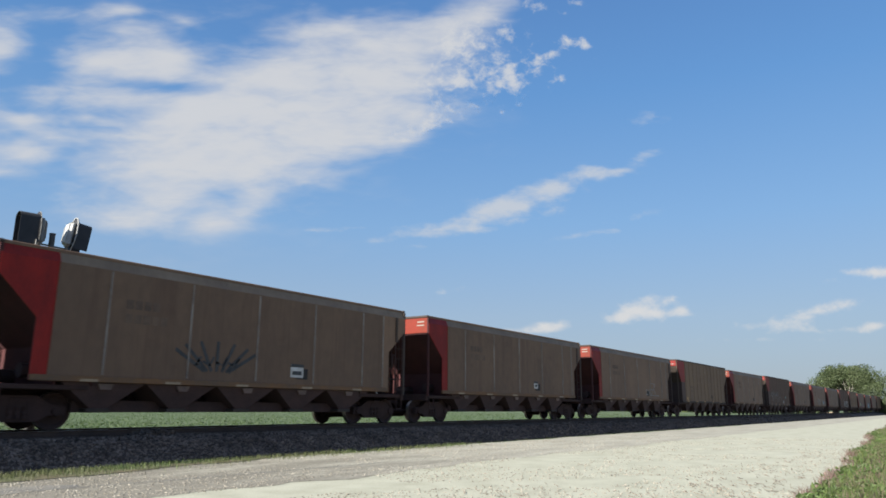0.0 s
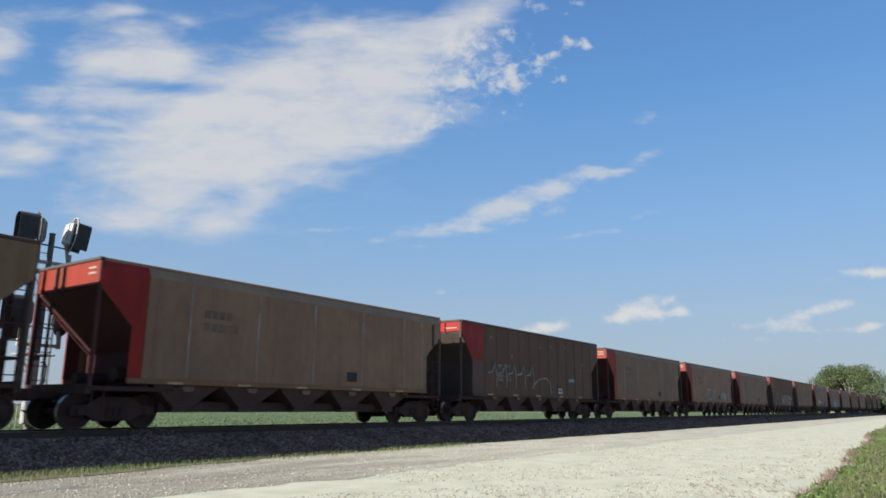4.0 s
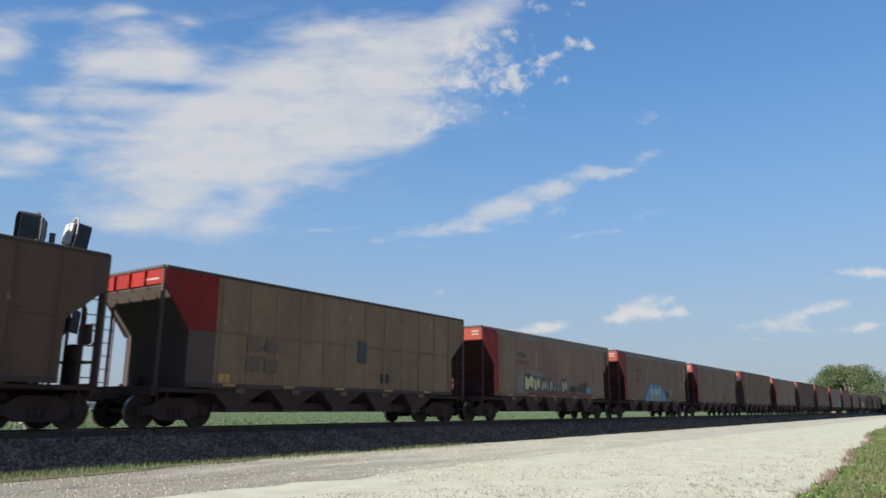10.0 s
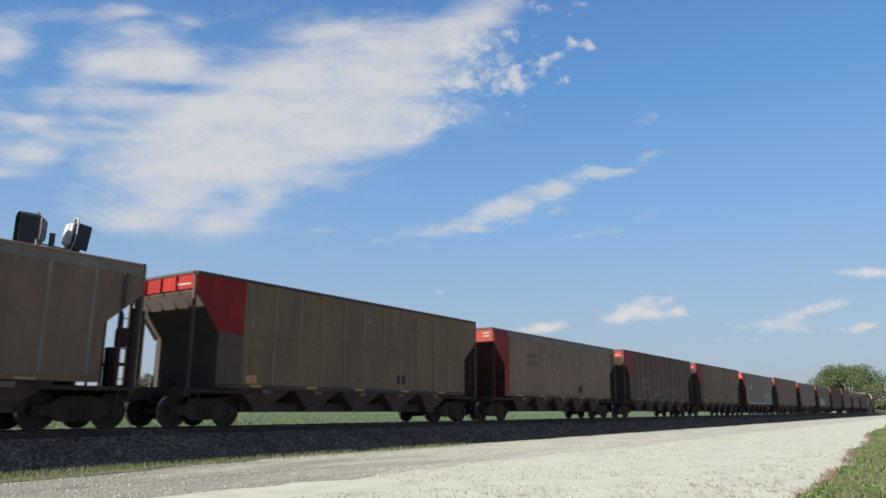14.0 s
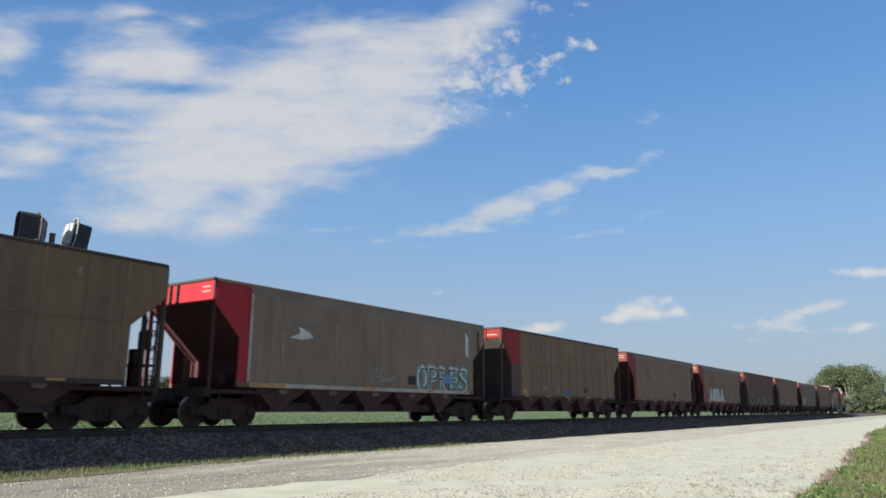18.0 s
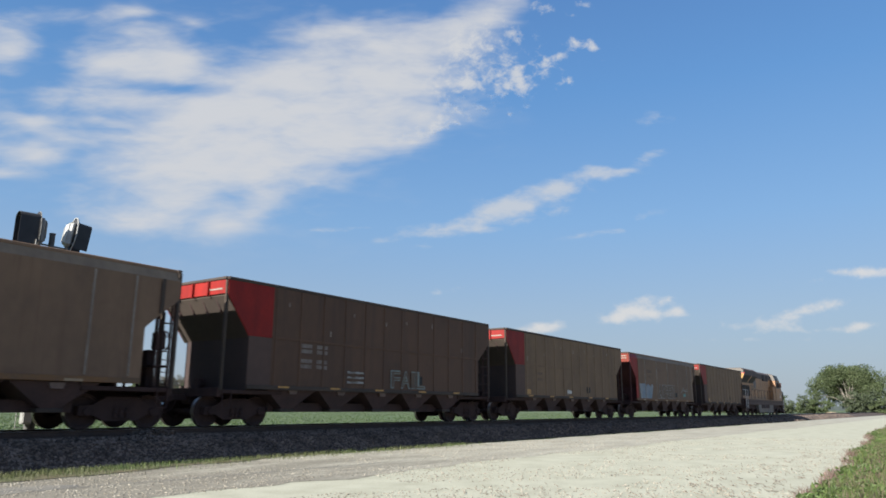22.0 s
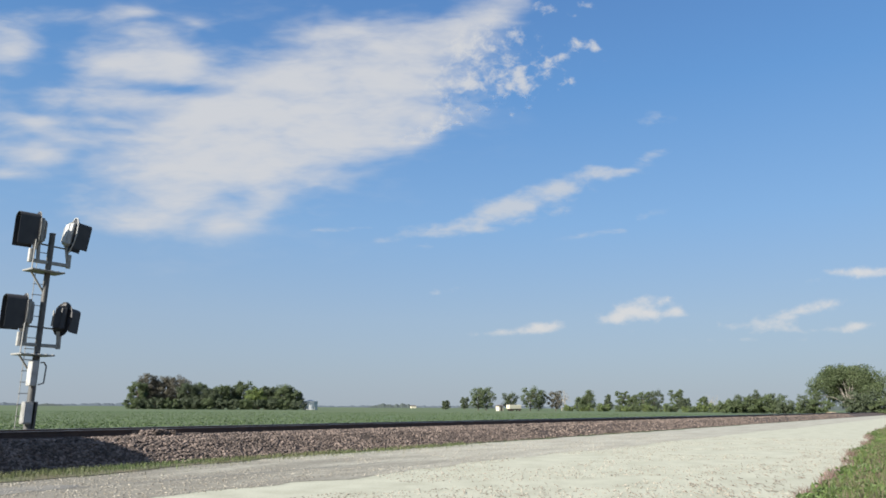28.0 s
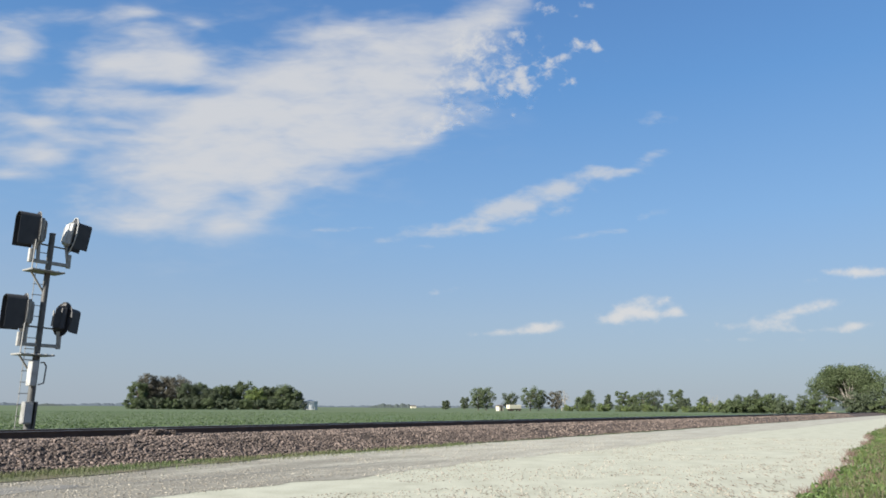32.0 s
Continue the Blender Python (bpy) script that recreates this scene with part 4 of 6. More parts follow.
# cab
cab = lpart("cab", Build().prism([(-1.5, 1.68), (1.5, 1.68), (1.5, 3.95), (1.15, 4.5), (0.5, 4.62), (-0.5, 4.62), (-1.15, 4.5), (-1.5, 3.95)], "x", 5.4, 7.75), YELLOW, "yellow cab")
part("cab_roof", Build().prism([(-1.52, 3.97), (1.52, 3.97), (1.3, 4.6), (0.7, 4.82), (-0.7, 4.82), (-1.3, 4.6)], "x", 5.35, 7.8), ROOFGREY, cab, "grey cab roof")
for s in (-1, 1):
    for x0, x1 in ((5.85, 6.5), (6.65, 7.4)):
        w = part("side_window", Build().box(x0, x1, min(s * 1.5, s * 1.512), max(s * 1.5, s * 1.512), 3.1, 3.82), GLASS, cab, "dark side window")
        part("window_frame", Build().path([(x0, s * 1.515, 3.1), (x1, s * 1.515, 3.1), (x1, s * 1.515, 3.82), (x0, s * 1.515, 3.82), (x0, s * 1.515, 3.1)], 0.025, 5), ROOFGREY, w)
    part("windscreen", Build().box(7.75, 7.775, s * 0.55 - 0.42, s * 0.55 + 0.42, 4.24, 4.5, c=0.008), GLASS, cab, "dark windscreen")
    part("cab_number_board", Build().box(9.3, 9.32, s * 0.85 - 0.3, s * 0.85 + 0.3, 3.25, 3.42), GRIME, cab, "unreadable number bars")
    part("cab_marking", Build().box(8.55, 8.92, min(s * 1.42, s * 1.428), max(s * 1.42, s * 1.428), 3.26, 3.36), BROWNSTEEL, cab, "unreadable dark marking")
    part("cab_notice", Build().prism([(8.16, 2.0), (8.48, 2.0), (8.48, 2.2), (8.34, 2.2), (8.34, 2.44), (8.16, 2.44)], "y", min(s * 1.42, s * 1.428), max(s * 1.42, s * 1.428)), WHITE, cab, "small pale notice")
    part("mirror", Build().box(7.4, 7.46, min(s * 1.55, s * 1.8), max(s * 1.55, s * 1.8), 3.2, 3.75, c=0.015), GRIME, cab)
nose = lpart("nose", Build().prism([(7.75, 1.68), (9.3, 1.68), (9.3, 3.4), (9.2, 3.55), (8.0, 4.14), (7.75, 4.2)], "y", -1.42, 1.42), YELLOW, "yellow short nose")
part("nose_door", Build().box(9.3, 9.32, -0.95, -0.3, 1.8, 3.2, c=0.006), YELLOW, nose)
for s in (-1, 1):
    part("headlight", Build().turned([(9.3, 0.0), (9.35, 0.09), (9.31, 0.11)], "x", 12, (0, s * 0.13, 2.95)), GLASS, nose)
lpart("front_plate", Build().box(9.75, 10.1, -1.5, 1.5, 0.85, 1.66, c=0.03), GRIME)
lpart("snow_plough", Build().prism([(10.0, 0.85), (10.2, 0.6), (10.32, 0.16), (10.15, 0.16), (10.0, 0.5)], "y", -1.4, 1.4), GRIME)
lpart("rear_plate", Build().box(-10.55, -10.3, -1.5, 1.5, 0.75, 1.66, c=0.03), GRIME)
for s in (-1, 1):
    lpart("ditch_light", Build().turned([(9.94, 0.0), (9.94, 0.13), (10.14, 0.15), (10.14, 0.0)], "x", 12, (0, s * 1.2, 1.9)), GLASS)
    lpart("front_post", Build().path([(9.86, s * 1.45, 1.66), (9.86, s * 1.45, 2.75)], 0.06, 6), GRIME)
    lpart("front_chain", Build().path([(9.3, s * 1.4, 2.65), (9.55, s * 1.43, 2.58), (9.72, s * 1.45, 2.57), (9.86, s * 1.45, 2.66)], 0.012, 5), GRIME)
    lpart("nose_rail", Build().path([(9.36, s * 1.4, 1.9), (9.36, s * 1.42, 2.85)], 0.035, 6), GRIME)
    lpart("uncoupling_lever", Build().path([(10.12, s * 1.45, 0.8), (10.2, s * 1.45, 1.15), (10.34, s * 1.42, 1.5), (10.4, s * 1.3, 1.6)], 0.022, 5), STEEL, "galvanised grab bar")
    lpart("coupling_lever", Build().path([(10.1, s * 1.4, 0.98), (10.32, s * 1.36, 1.05), (10.34, s * 0.3, 1.05)], 0.03, 5), GRIME)
for e in (-1, 1):
    coupler(loco, -10.35 if e < 0 else 10.05, e)
    t = new("truck")
    t.parent = loco
    t.matrix_basis = pose(e * 6.6, 0, 0)
    for s in (-1, 1):
        sf = part("side_frame", Build().prism([(-2.7, 0.55), (-2.7, 0.85), (-1.6, 1.1), (1.6, 1.1), (2.7, 0.85), (2.7, 0.55), (2.2, 0.45), (1.6, 0.62), (0.4, 0.62), (0, 0.42), (-0.4, 0.62), (-1.6, 0.62), (-2.2, 0.45)],
                  "y", s * 1.08 - 0.09, s * 1.08 + 0.09), GRIME, t)
        for k in (-2.0, 0.0, 2.0):
            part("axle_box", Build().box(k - 0.22, k + 0.22, min(s * 1.15, s * 1.3), max(s * 1.15, s * 1.3), 0.36, 0.72, c=0.03), GRIME, sf)
    part("bolster", Build().box(-0.5, 0.5, -1.1, 1.1, 0.7, 1.3, c=0.03), GRIME, t)
    for k in (-2.0, 0.0, 2.0):
        wheelset(t, k, r=0.53)
lpart("exhaust_stack", Build().box(-3.6, -2.8, -0.3, 0.3, 4.72, 4.9, c=0.03), GRIME)
lpart("horn", Build().turned([(0, 0.02), (0.25, 0.03), (0.4, 0.08), (0.42, 0.0)], "x", 10, (-1.2, -0.3, 4.82)), GRIME)
lpart("roof_fan", Build().turned([(4.76, 0.0), (4.84, 0.2), (4.84, 0.7), (4.76, 0.72)], "z", 20, (-8.4, 0, 0)), DARKGREY)
lpart("antenna_dome", Build().turned([(4.8, 0.3), (4.92, 0.28), (4.97, 0.15), (4.99, 0.0)], "z", 14, (6.6, 0.2, 0)), ROOFGREY)
lpart("air_reservoir", Build().turned([(-1.2, 0.0), (-1.2, 0.2), (1.2, 0.2), (1.2, 0.0)], "x", 12, (-0.5, 1.25, 1.45)), GRIME)
moving.append((loco, 25 * PITCH_CAR + 0.8 + 11.15))

# ---- signal mast beyond the track ----
MX, MY = 10.66, 22.5
mast = tagged(new("railway_signal"), "tall railway signal mast with four black hooded heads", "signal")
mast.matrix_basis = pose(MX - 0.03, MY, 0, 0, 0.13, 0)


def mpart(name, b, material, label="", parent=None, smooth=False):
    return part(name, b, material, parent or mast, label, smooth=smooth)


mpart("foundation", Build().box(-0.4, 0.4, -0.4, 0.4, -0.05, 0.3, c=0.03), PEBBLE, "concrete footing")
mpart("lower_pole", Build().rod((0, 0, 0.3), (0, 0, 2.8), 0.105, 16, 0.10), MASTSTEEL, "weathered lower pole", smooth=False)
mpart("upper_pole", Build().rod((0, 0, 2.8), (0, 0, 6.58), 0.085, 14), MASTSTEEL)
mpart("pole_cap", Build().rod((0, 0, 6.58), (0, 0, 6.62), 0.095, 14), MASTSTEEL)
mpart("junction_box", Build().box(-0.27, 0.0, -0.22, -0.02, 0.8, 1.45, c=0.02), STEEL, "pale steel junction box")
mpart("junction_door", Build().box(-0.25, -0.02, -0.238, -0.222, 0.85, 1.4, c=0.005), SILVER)
mpart("relay_box", Build().box(-0.24, -0.04, -0.3, -0.05, 1.9, 2.65, c=0.02), SILVER, "pale grey relay box")
mpart("pole_board", Build().box(0.1, 0.17, -0.12, 0.12, 0.6, 1.45, c=0.01), MASTSTEEL, "dark conduit board")
lad = mpart("climbing_ladder", Build().rod((-0.3, 0.12, 0.4), (-0.3, 0.12, 6.3), 0.012, 5), STEEL, "thin galvanised ladder")
for i in range(17):
    part("rung", Build().rod((-0.33, 0.12, 0.7 + i * 0.33), (-0.02, 0.08, 0.7 + i * 0.33), 0.013, 5), STEEL, lad)
mpart("conduit_loop", Build().path([(0.1, -0.1, 1.95), (0.26, -0.1, 2.0), (0.28, -0.1, 2.5), (0.2, -0.1, 2.62), (0.1, -0.1, 2.6)], 0.022, 6), STEEL)


def signal_head(x, z, face, back_paint, tall=0.9, deep=0.78, turn=0.0, plate=0.47, tilt=0.0):
    """A head: round background, deep hood, housing behind it; face is the way it looks along x."""
    h = new("signal_head")
    h.parent = mast
    h.matrix_basis = pose(x, 0, z, 0, 0, (0 if face > 0 else 180) + turn) @ pose(0, 0, 0, 0, tilt, 0)
    n = 18
    oval = [(0.33 * math.cos(2 * math.pi * i / n), plate * math.sin(2 * math.pi * i / n)) for i in range(n)]
    part("background", Build().prism(oval, "x", -0.03, 0.0), BLACK, h, "black oval background plate")
    part("background_rim", Build().path([(-0.035, a, b) for a, b in oval + oval[:1]], 0.018, 5), back_paint, h)
    # hood: a bent sheet, open below
    half, thick = 0.27, 0.012
    prof = [(-half, -tall / 2)] + [(-half * math.cos(math.pi * i / 8), tall / 2 - 0.14 + 0.14 * math.sin(math.pi * i / 8)) for i in range(9)] + [(half, -tall / 2)]
    inner = [(a * (1 - thick / half), b - (thick if 0 < i < len(prof) - 1 else 0)) for i, (a, b) in enumerate(prof)]
    m = len(prof)
    vs = [(0.0, a, b) for a, b in prof] + [(deep, a, b) for a, b in prof] + [(0.0, a, b) for a, b in inner] + [(deep, a, b) for a, b in inner]
    fs = []
    for i in range(m - 1):
        fs += [(i, i + 1, m + i + 1, m + i), (2 * m + i, 3 * m + i, 3 * m + i + 1, 2 * m + i + 1), (m + i, m + i + 1, 3 * m + i + 1, 3 * m + i), (i, 2 * m + i, 2 * m + i + 1, i + 1)]
    fs += [(0, m, 3 * m, 2 * m), (m - 1, 3 * m - 1, 4 * m - 1, 2 * m - 1)]
    part("hood", Build().add(vs, fs), BLACK, h, "deep matt black hood")
    for k in (-0.22, 0.0, 0.22):
        part("lens", Build().turned([(0.0, 0.09), (0.03, 0.085), (0.045, 0.05), (0.05, 0.0)], "x", 14, (0, 0, k)), GLASS, h, "dark unlit lens")
    deep_back = 0.22
    hs = part("housing", Build().box(-deep_back, -0.03, -0.19, 0.19, -0.40, 0.40, c=0.07), back_paint, h, "silver painted lamp housing")
    part("housing_door", Build().box(-deep_back - 0.025, -deep_back, -0.13, 0.13, -0.32, 0.32, c=0.01), back_paint, hs)
    part("hinge", Build().rod((-deep_back, 0.2, -0.25), (-deep_back, 0.2, 0.25), 0.02, 6), STEEL, hs)
    part("head_bracket", Build().rod((-0.12, 0, -0.4), (-0.06 + 0.95 * math.sin(radians(tilt)) if tilt else -0.15, 0, -0.92), 0.055, 8), STEEL, h)
    return h


signal_head(-0.50, 6.62, -1, STEEL, 1.02, 0.54, -9, 0.6)
signal_head(0.64, 6.68, 1, SILVER, 0.9, 0.42, -4, 0.6, 7.0)
signal_head(-0.56, 4.07, -1, STEEL, 1.02, 0.52, -9, 0.58)
signal_head(0.66, 3.98, 1, BLACK, 0.8, 0.40, 24, 0.54, 5.0)
for z in (5.68, 3.13):
    mpart("cross_arm", Build().box(-0.62, 0.66, -0.06, 0.06, z - 0.05, z + 0.05, c=0.015), STEEL, "galvanised cross arm")
    mpart("tie_rod", Build().rod((-0.45, 0, z + 0.55), (0.6, 0, z + 0.52), 0.025, 6), MASTSTEEL)
    mpart("arm_elbow", Build().rod((-0.57, 0, z - 0.06), (-0.57, 0, z + 0.35), 0.075, 8), STEEL)
    mpart("arm_elbow", Build().rod((0.60, 0, z - 0.08), (0.60, 0, z + 0.35), 0.07, 8), STEEL)
    pf = mpart("platform", Build().box(-0.62, 0.38, -0.35, 0.3, z - 0.33, z - 0.29, c=0.01), STEEL, "small steel maintenance platform")
    for i in range(6):
        part("platform_bar", Build().box(-0.61 + i * 0.185, -0.56 + i * 0.185, -0.34, 0.29, z - 0.29, z - 0.275), STEEL, pf)
    mpart("platform_brace", Build().path([(-0.5, 0, z - 0.33), (-0.04, 0, z - 0.95)], 0.03, 6), STEEL)
    mpart("guard_rail", Build().path([(-0.62, -0.3, z - 0.3), (-0.6, -0.3, z + 0.6)], 0.02, 5), STEEL)

# ---- trees, field plants, farm buildings, weeds ----
LEAF_A = leaf_mat("dark_green_leaves", (0.082, 0.106, 0.06), (0.096, 0.12, 0.065), 0.22, 0.5)
LEAF_B = leaf_mat("olive_green_leaves", (0.096, 0.13, 0.058), (0.112, 0.142, 0.064), 0.22, 0.5)
LEAF_C = leaf_mat("bright_green_leaves", (0.17, 0.22, 0.06), (0.14, 0.19, 0.06), 0.2, 0.5)
LEAF_E = leaf_mat("fresh_shrub_leaves", (0.12, 0.165, 0.05), (0.13, 0.16, 0.058), 0.25, 0.45)
LEAF_D = leaf_mat("brownish_leaves", (0.15, 0.134, 0.104), (0.124, 0.122, 0.088), 0.2, 0.5)
BARK = mat("pale_bark", (0.27, 0.25, 0.215), (0.17, 0.155, 0.13), 0.95, scale=2, fine=20, streak=(2, 2, 0.4), bump=0.4)
BARK_DARK = mat("dark_bark", (0.12, 0.10, 0.08), (0.07, 0.06, 0.05), 0.95, scale=2, fine=20, streak=(2, 2, 0.4), bump=0.4)


def bearing(deg, dist):
    return dist * math.cos(radians(deg)), dist * math.sin(radians(deg))


def leaves(points, size, rng, out=None):
    """Bent leaf clumps, one quad pair each, at random turns or facing roughly outwards."""
    n = len(points)
    d = rng.normal(size=(n, 3))
    d /= np.linalg.norm(d, axis=1, keepdims=True)
    up = rng.normal(size=(n, 3))
    if out is not None:
        up = up * 0.55 + out
        up /= np.linalg.norm(up, axis=1, keepdims=True) + 1e-9
        d = np.cross(d, up)
        d /= np.linalg.norm(d, axis=1, keepdims=True) + 1e-9
    e = np.cross(d, up)
    e /= np.linalg.norm(e, axis=1, keepdims=True) + 1e-9
    s = size * rng.uniform(0.6, 1.3, (n, 1))
    mid = np.cross(d, e) * s * 0.35
    a, b, c, g = points - d * s, points - e * s * 0.55 + mid, points + d * s, points + e * s * 0.55 + mid
    v = np.stack([a, b, c, g], 1).reshape(-1, 3)
    f = np.arange(4 * n).reshape(-1, 4)
    return v, f


def tree(height, spread, seed, leaf, bark, lobes=16, count=2600, low=0.22, size=0.42, fork=0.3, limb_n=7, bare=False, shape="round", open_front=False):
    """A tapered trunk with limbs and a crown of leaf clumps gathered in uneven lobes."""
    rng = np.random.RandomState(seed)
    t = new("tree")
    wood = Build()
    r0 = height * 0.028
    pts = [Vector((0, 0, 0))]
    for i in range(1, 6):
        pts.append(Vector((rng.uniform(-1, 1) * 0.02 * height * i / 3, rng.uniform(-1, 1) * 0.02 * height * i / 3, height * fork * i / 2.2)))
    for i in range(5):
        wood.rod(pts[i], pts[i + 1], r0 * (1 - i * 0.17), 7, r0 * (1 - (i + 1) * 0.17))
    centres = []
    for i in range(lobes):
        a = 2.4 * i + rng.uniform(-0.5, 0.5)
        h = low + (0.92 - low) * ((i + 0.5) / lobes)
        if shape == "cone":
            w = (1.0 - h) * 1.15 + 0.08
        elif shape == "dome":
            w = math.sqrt(max(0.05, 1 - ((h - 0.45) / 0.56) ** 2))
        else:
            w = math.sqrt(max(0.08, 1 - ((h - 0.58) / 0.46) ** 2))
        rr = spread / 2 * w * rng.uniform(0.35, 0.85)
        c = Vector((rr * math.cos(a), rr * math.sin(a), height * h))
        if open_front and c.x < 0.05 * spread and abs(c.y) < 0.22 * spread and h < 0.68:
            c.x = abs(c.x) + 0.1 * spread
        centres.append(c)
    for c in centres[:: max(1, lobes // limb_n)]:
        s0 = pts[2] + (pts[4] - pts[2]) * rng.uniform(0, 1)
        m = s0.lerp(c, 0.5) + Vector((0, 0, height * 0.04))
        wood.rod(s0, m, r0 * 0.42, 6, r0 * 0.28)
        wood.rod(m, c, r0 * 0.28, 5, r0 * 0.08)
        for _ in range(3 if not bare else 7):
            q = c + Vector(rng.normal(size=3).tolist()) * spread * 0.11
            wood.rod(m.lerp(c, rng.uniform(0.3, 0.9)), q, r0 * 0.12, 4, r0 * 0.04)
    if open_front:
        # pale forks that show in the gap of the crown
        for fy, fz, fx in ((-0.10, 0.68, -0.12), (-0.03, 0.8, -0.13), (0.05, 0.76, -0.14), (0.12, 0.66, -0.11), (-0.06, 0.5, -0.15)):
            a = Vector((-0.01 * spread, 0.02 * spread * (fy > 0), 1.2))
            b = Vector((fx * spread * 0.75, fy * spread * 0.45, height * fz * 0.55))
            c = Vector((fx * spread, fy * spread, height * fz))
            wood.rod(a, b, r0 * 0.5, 7, r0 * 0.36)
            wood.rod(b, c, r0 * 0.36, 6, r0 * 0.14)
            for s in (-1, 1):
                wood.rod(b.lerp(c, 0.4), c + Vector((0, s * 0.05 * spread, -0.03 * height)), r0 * 0.16, 5, r0 * 0.06)
    part("trunk", wood, bark, t)
    if not bare:
        per = count // lobes
        P, N = [], []
        for c in centres:
            rad = spread * rng.uniform(0.13, 0.24)
            twigs = rng.normal(size=(7, 3))
            twigs *= rad * rng.uniform(0.35, 0.85, (7, 1)) / np.linalg.norm(twigs, axis=1, keepdims=True)
            q = rng.normal(size=(per, 3))
            q *= rad * 0.52 * rng.uniform(0.1, 1.0, (per, 1)) ** 0.5 / np.linalg.norm(q, axis=1, keepdims=True)
            q = (q + twigs[rng.randint(0, 7, per)]) * np.array([1, 1, 0.75])
            N.append(q / (np.linalg.norm(q, axis=1, keepdims=True) + 1e-9) + np.array([0, 0, 0.25]))
            P.append(q + np.array(c))
        v, f = leaves(np.concatenate(P), size, rng, np.concatenate(N))
        v[:, 2] = np.maximum(v[:, 2], 0.1)
        part("crown", raw("crown", v.tolist(), f.tolist(), leaf), leaf, t)
    return t


def plant_tree(ob, deg, dist, label, group, turn=0.0, scale=1.0):
    x, y = bearing(deg, dist)
    ob.matrix_basis = pose(x, y, 0, 0, 0, turn) @ Matrix.Scale(scale, 4)
    return tagged(ob, label, "tree", group)


def az(x):
    """Bearing of a column of the view, along the horizon."""
    return YAW - math.degrees(math.atan((x - 784) / 1284.0))


GROVE = "trees of the farm grove"
for i, (x, d, h, w, leaf) in enumerate([(240, 325, 12.0, 8, LEAF_B), (256, 330, 16.0, 9, LEAF_D), (272, 345, 13.4, 9, LEAF_D), (288, 332, 15.4, 10, LEAF_D), (311, 330, 15.0, 11, LEAF_D), (332, 322, 11.6, 10, LEAF_A),
                                        (352, 330, 12, 9, LEAF_B), (372, 320, 9.6, 8, LEAF_A), (392, 330, 11.2, 9, LEAF_B), (412, 335, 11.2, 9, LEAF_A), (433, 335, 13.4, 11, LEAF_B), (453, 318, 9.6, 8, LEAF_C),
                                        (474, 330, 11, 9, LEAF_A), (492, 335, 10.6, 10, LEAF_A), (508, 325, 11.4, 11, LEAF_B), (525, 330, 9.2, 8, LEAF_A)]):
    kind = {LEAF_A: "dark green", LEAF_B: "olive green", LEAF_C: "bright yellow-green", LEAF_D: "brownish green"}[leaf]
    plant_tree(tree(h * 0.92, w * 1.12, 100 + i, leaf, BARK_DARK, lobes=34, count=9500, low=0.1, size=0.25), az(244 + (x - 240) * 0.972), d, kind + " broadleaf tree in a dense farm grove", GROVE)
for i in range(14):
    x = 234 + i * 22.5
    plant_tree(tree(4.2, 7.5, 160 + i, LEAF_A if i % 3 else LEAF_B, BARK_DARK, lobes=12, count=2200, low=0.1, size=0.27, limb_n=3), az(x), 312, "low dark shrub at the foot of the grove", "shrubs of the grove")
LINE = "trees of the hedgerow"
for i, (x, d, h, w, leaf, sh) in enumerate([(848, 350, 10.5, 10, LEAF_B, "round"), (862, 352, 11.5, 11, LEAF_B, "round"), (905, 360, 8.6, 9, LEAF_A, "round"), (940, 365, 12, 11, LEAF_B, "round"), (955, 372, 10.5, 9, LEAF_A, "round"),
                                            (985, 372, 10.4, 9, LEAF_D, "round"), (1045, 360, 10.2, 10, LEAF_B, "cone"), (1032, 360, 7.4, 7, LEAF_B, "round"), (1078, 362, 8.2, 5.5, LEAF_A, "cone"), (1103, 365, 10.2, 7, LEAF_B, "round"),
                                            (1122, 365, 8, 7, LEAF_B, "round"), (1140, 362, 9.6, 9, LEAF_B, "round"), (1160, 362, 9.8, 10, LEAF_A, "round"), (1200, 366, 11, 8, LEAF_B, "round"), (1214, 360, 6.6, 7, LEAF_A, "round"),
                                            (1247, 362, 7, 6, LEAF_B, "round"), (824, 420, 7.5, 6, LEAF_A, "round"), (790, 430, 5.6, 6, LEAF_A, "round")]):
    plant_tree(tree(h, w, 200 + i, leaf, BARK_DARK, lobes=24, count=3600, low=0.16, size=0.26, shape=sh), az(x), d, "scattered green hedgerow tree beyond the field", LINE)
for i, (x, d, h) in enumerate([(1002, 368, 11.5), (1262, 362, 8.5), (996, 372, 9.5)]):
    plant_tree(tree(h, 8, 240 + i, LEAF_D, BARK, lobes=10, bare=True, limb_n=10), az(x), d, "bare leafless tree in the hedgerow", LINE)
for i in range(26):
    x = 1010 + i * 17 + 6 * math.sin(i * 2.7)
    plant_tree(tree(2.5 + 0.9 * math.sin(i * 1.9), 7.5, 260 + i % 7, LEAF_B if i % 2 else LEAF_E, BARK_DARK, lobes=7, count=900, low=0.1, size=0.33, limb_n=3), az(x), 345 - i * 2.5,
               "low green shrub of the hedgerow", "shrubs of the hedgerow")
for i, (x, d, h, w) in enumerate([(1300, 262, 4.4, 8), (1318, 268, 5.6, 9), (1336, 262, 5.4, 8), (1352, 265, 7.2, 10), (1372, 262, 6.4, 10), (1390, 258, 4.2, 8), (1286, 265, 3.6, 8)]):
    plant_tree(tree(h, w, 300 + i, LEAF_A if i % 2 else LEAF_B, BARK_DARK, lobes=12, count=1500, low=0.12, size=0.33, limb_n=4), az(x), d, "rounded green thicket beside the railway", "thicket by the railway")
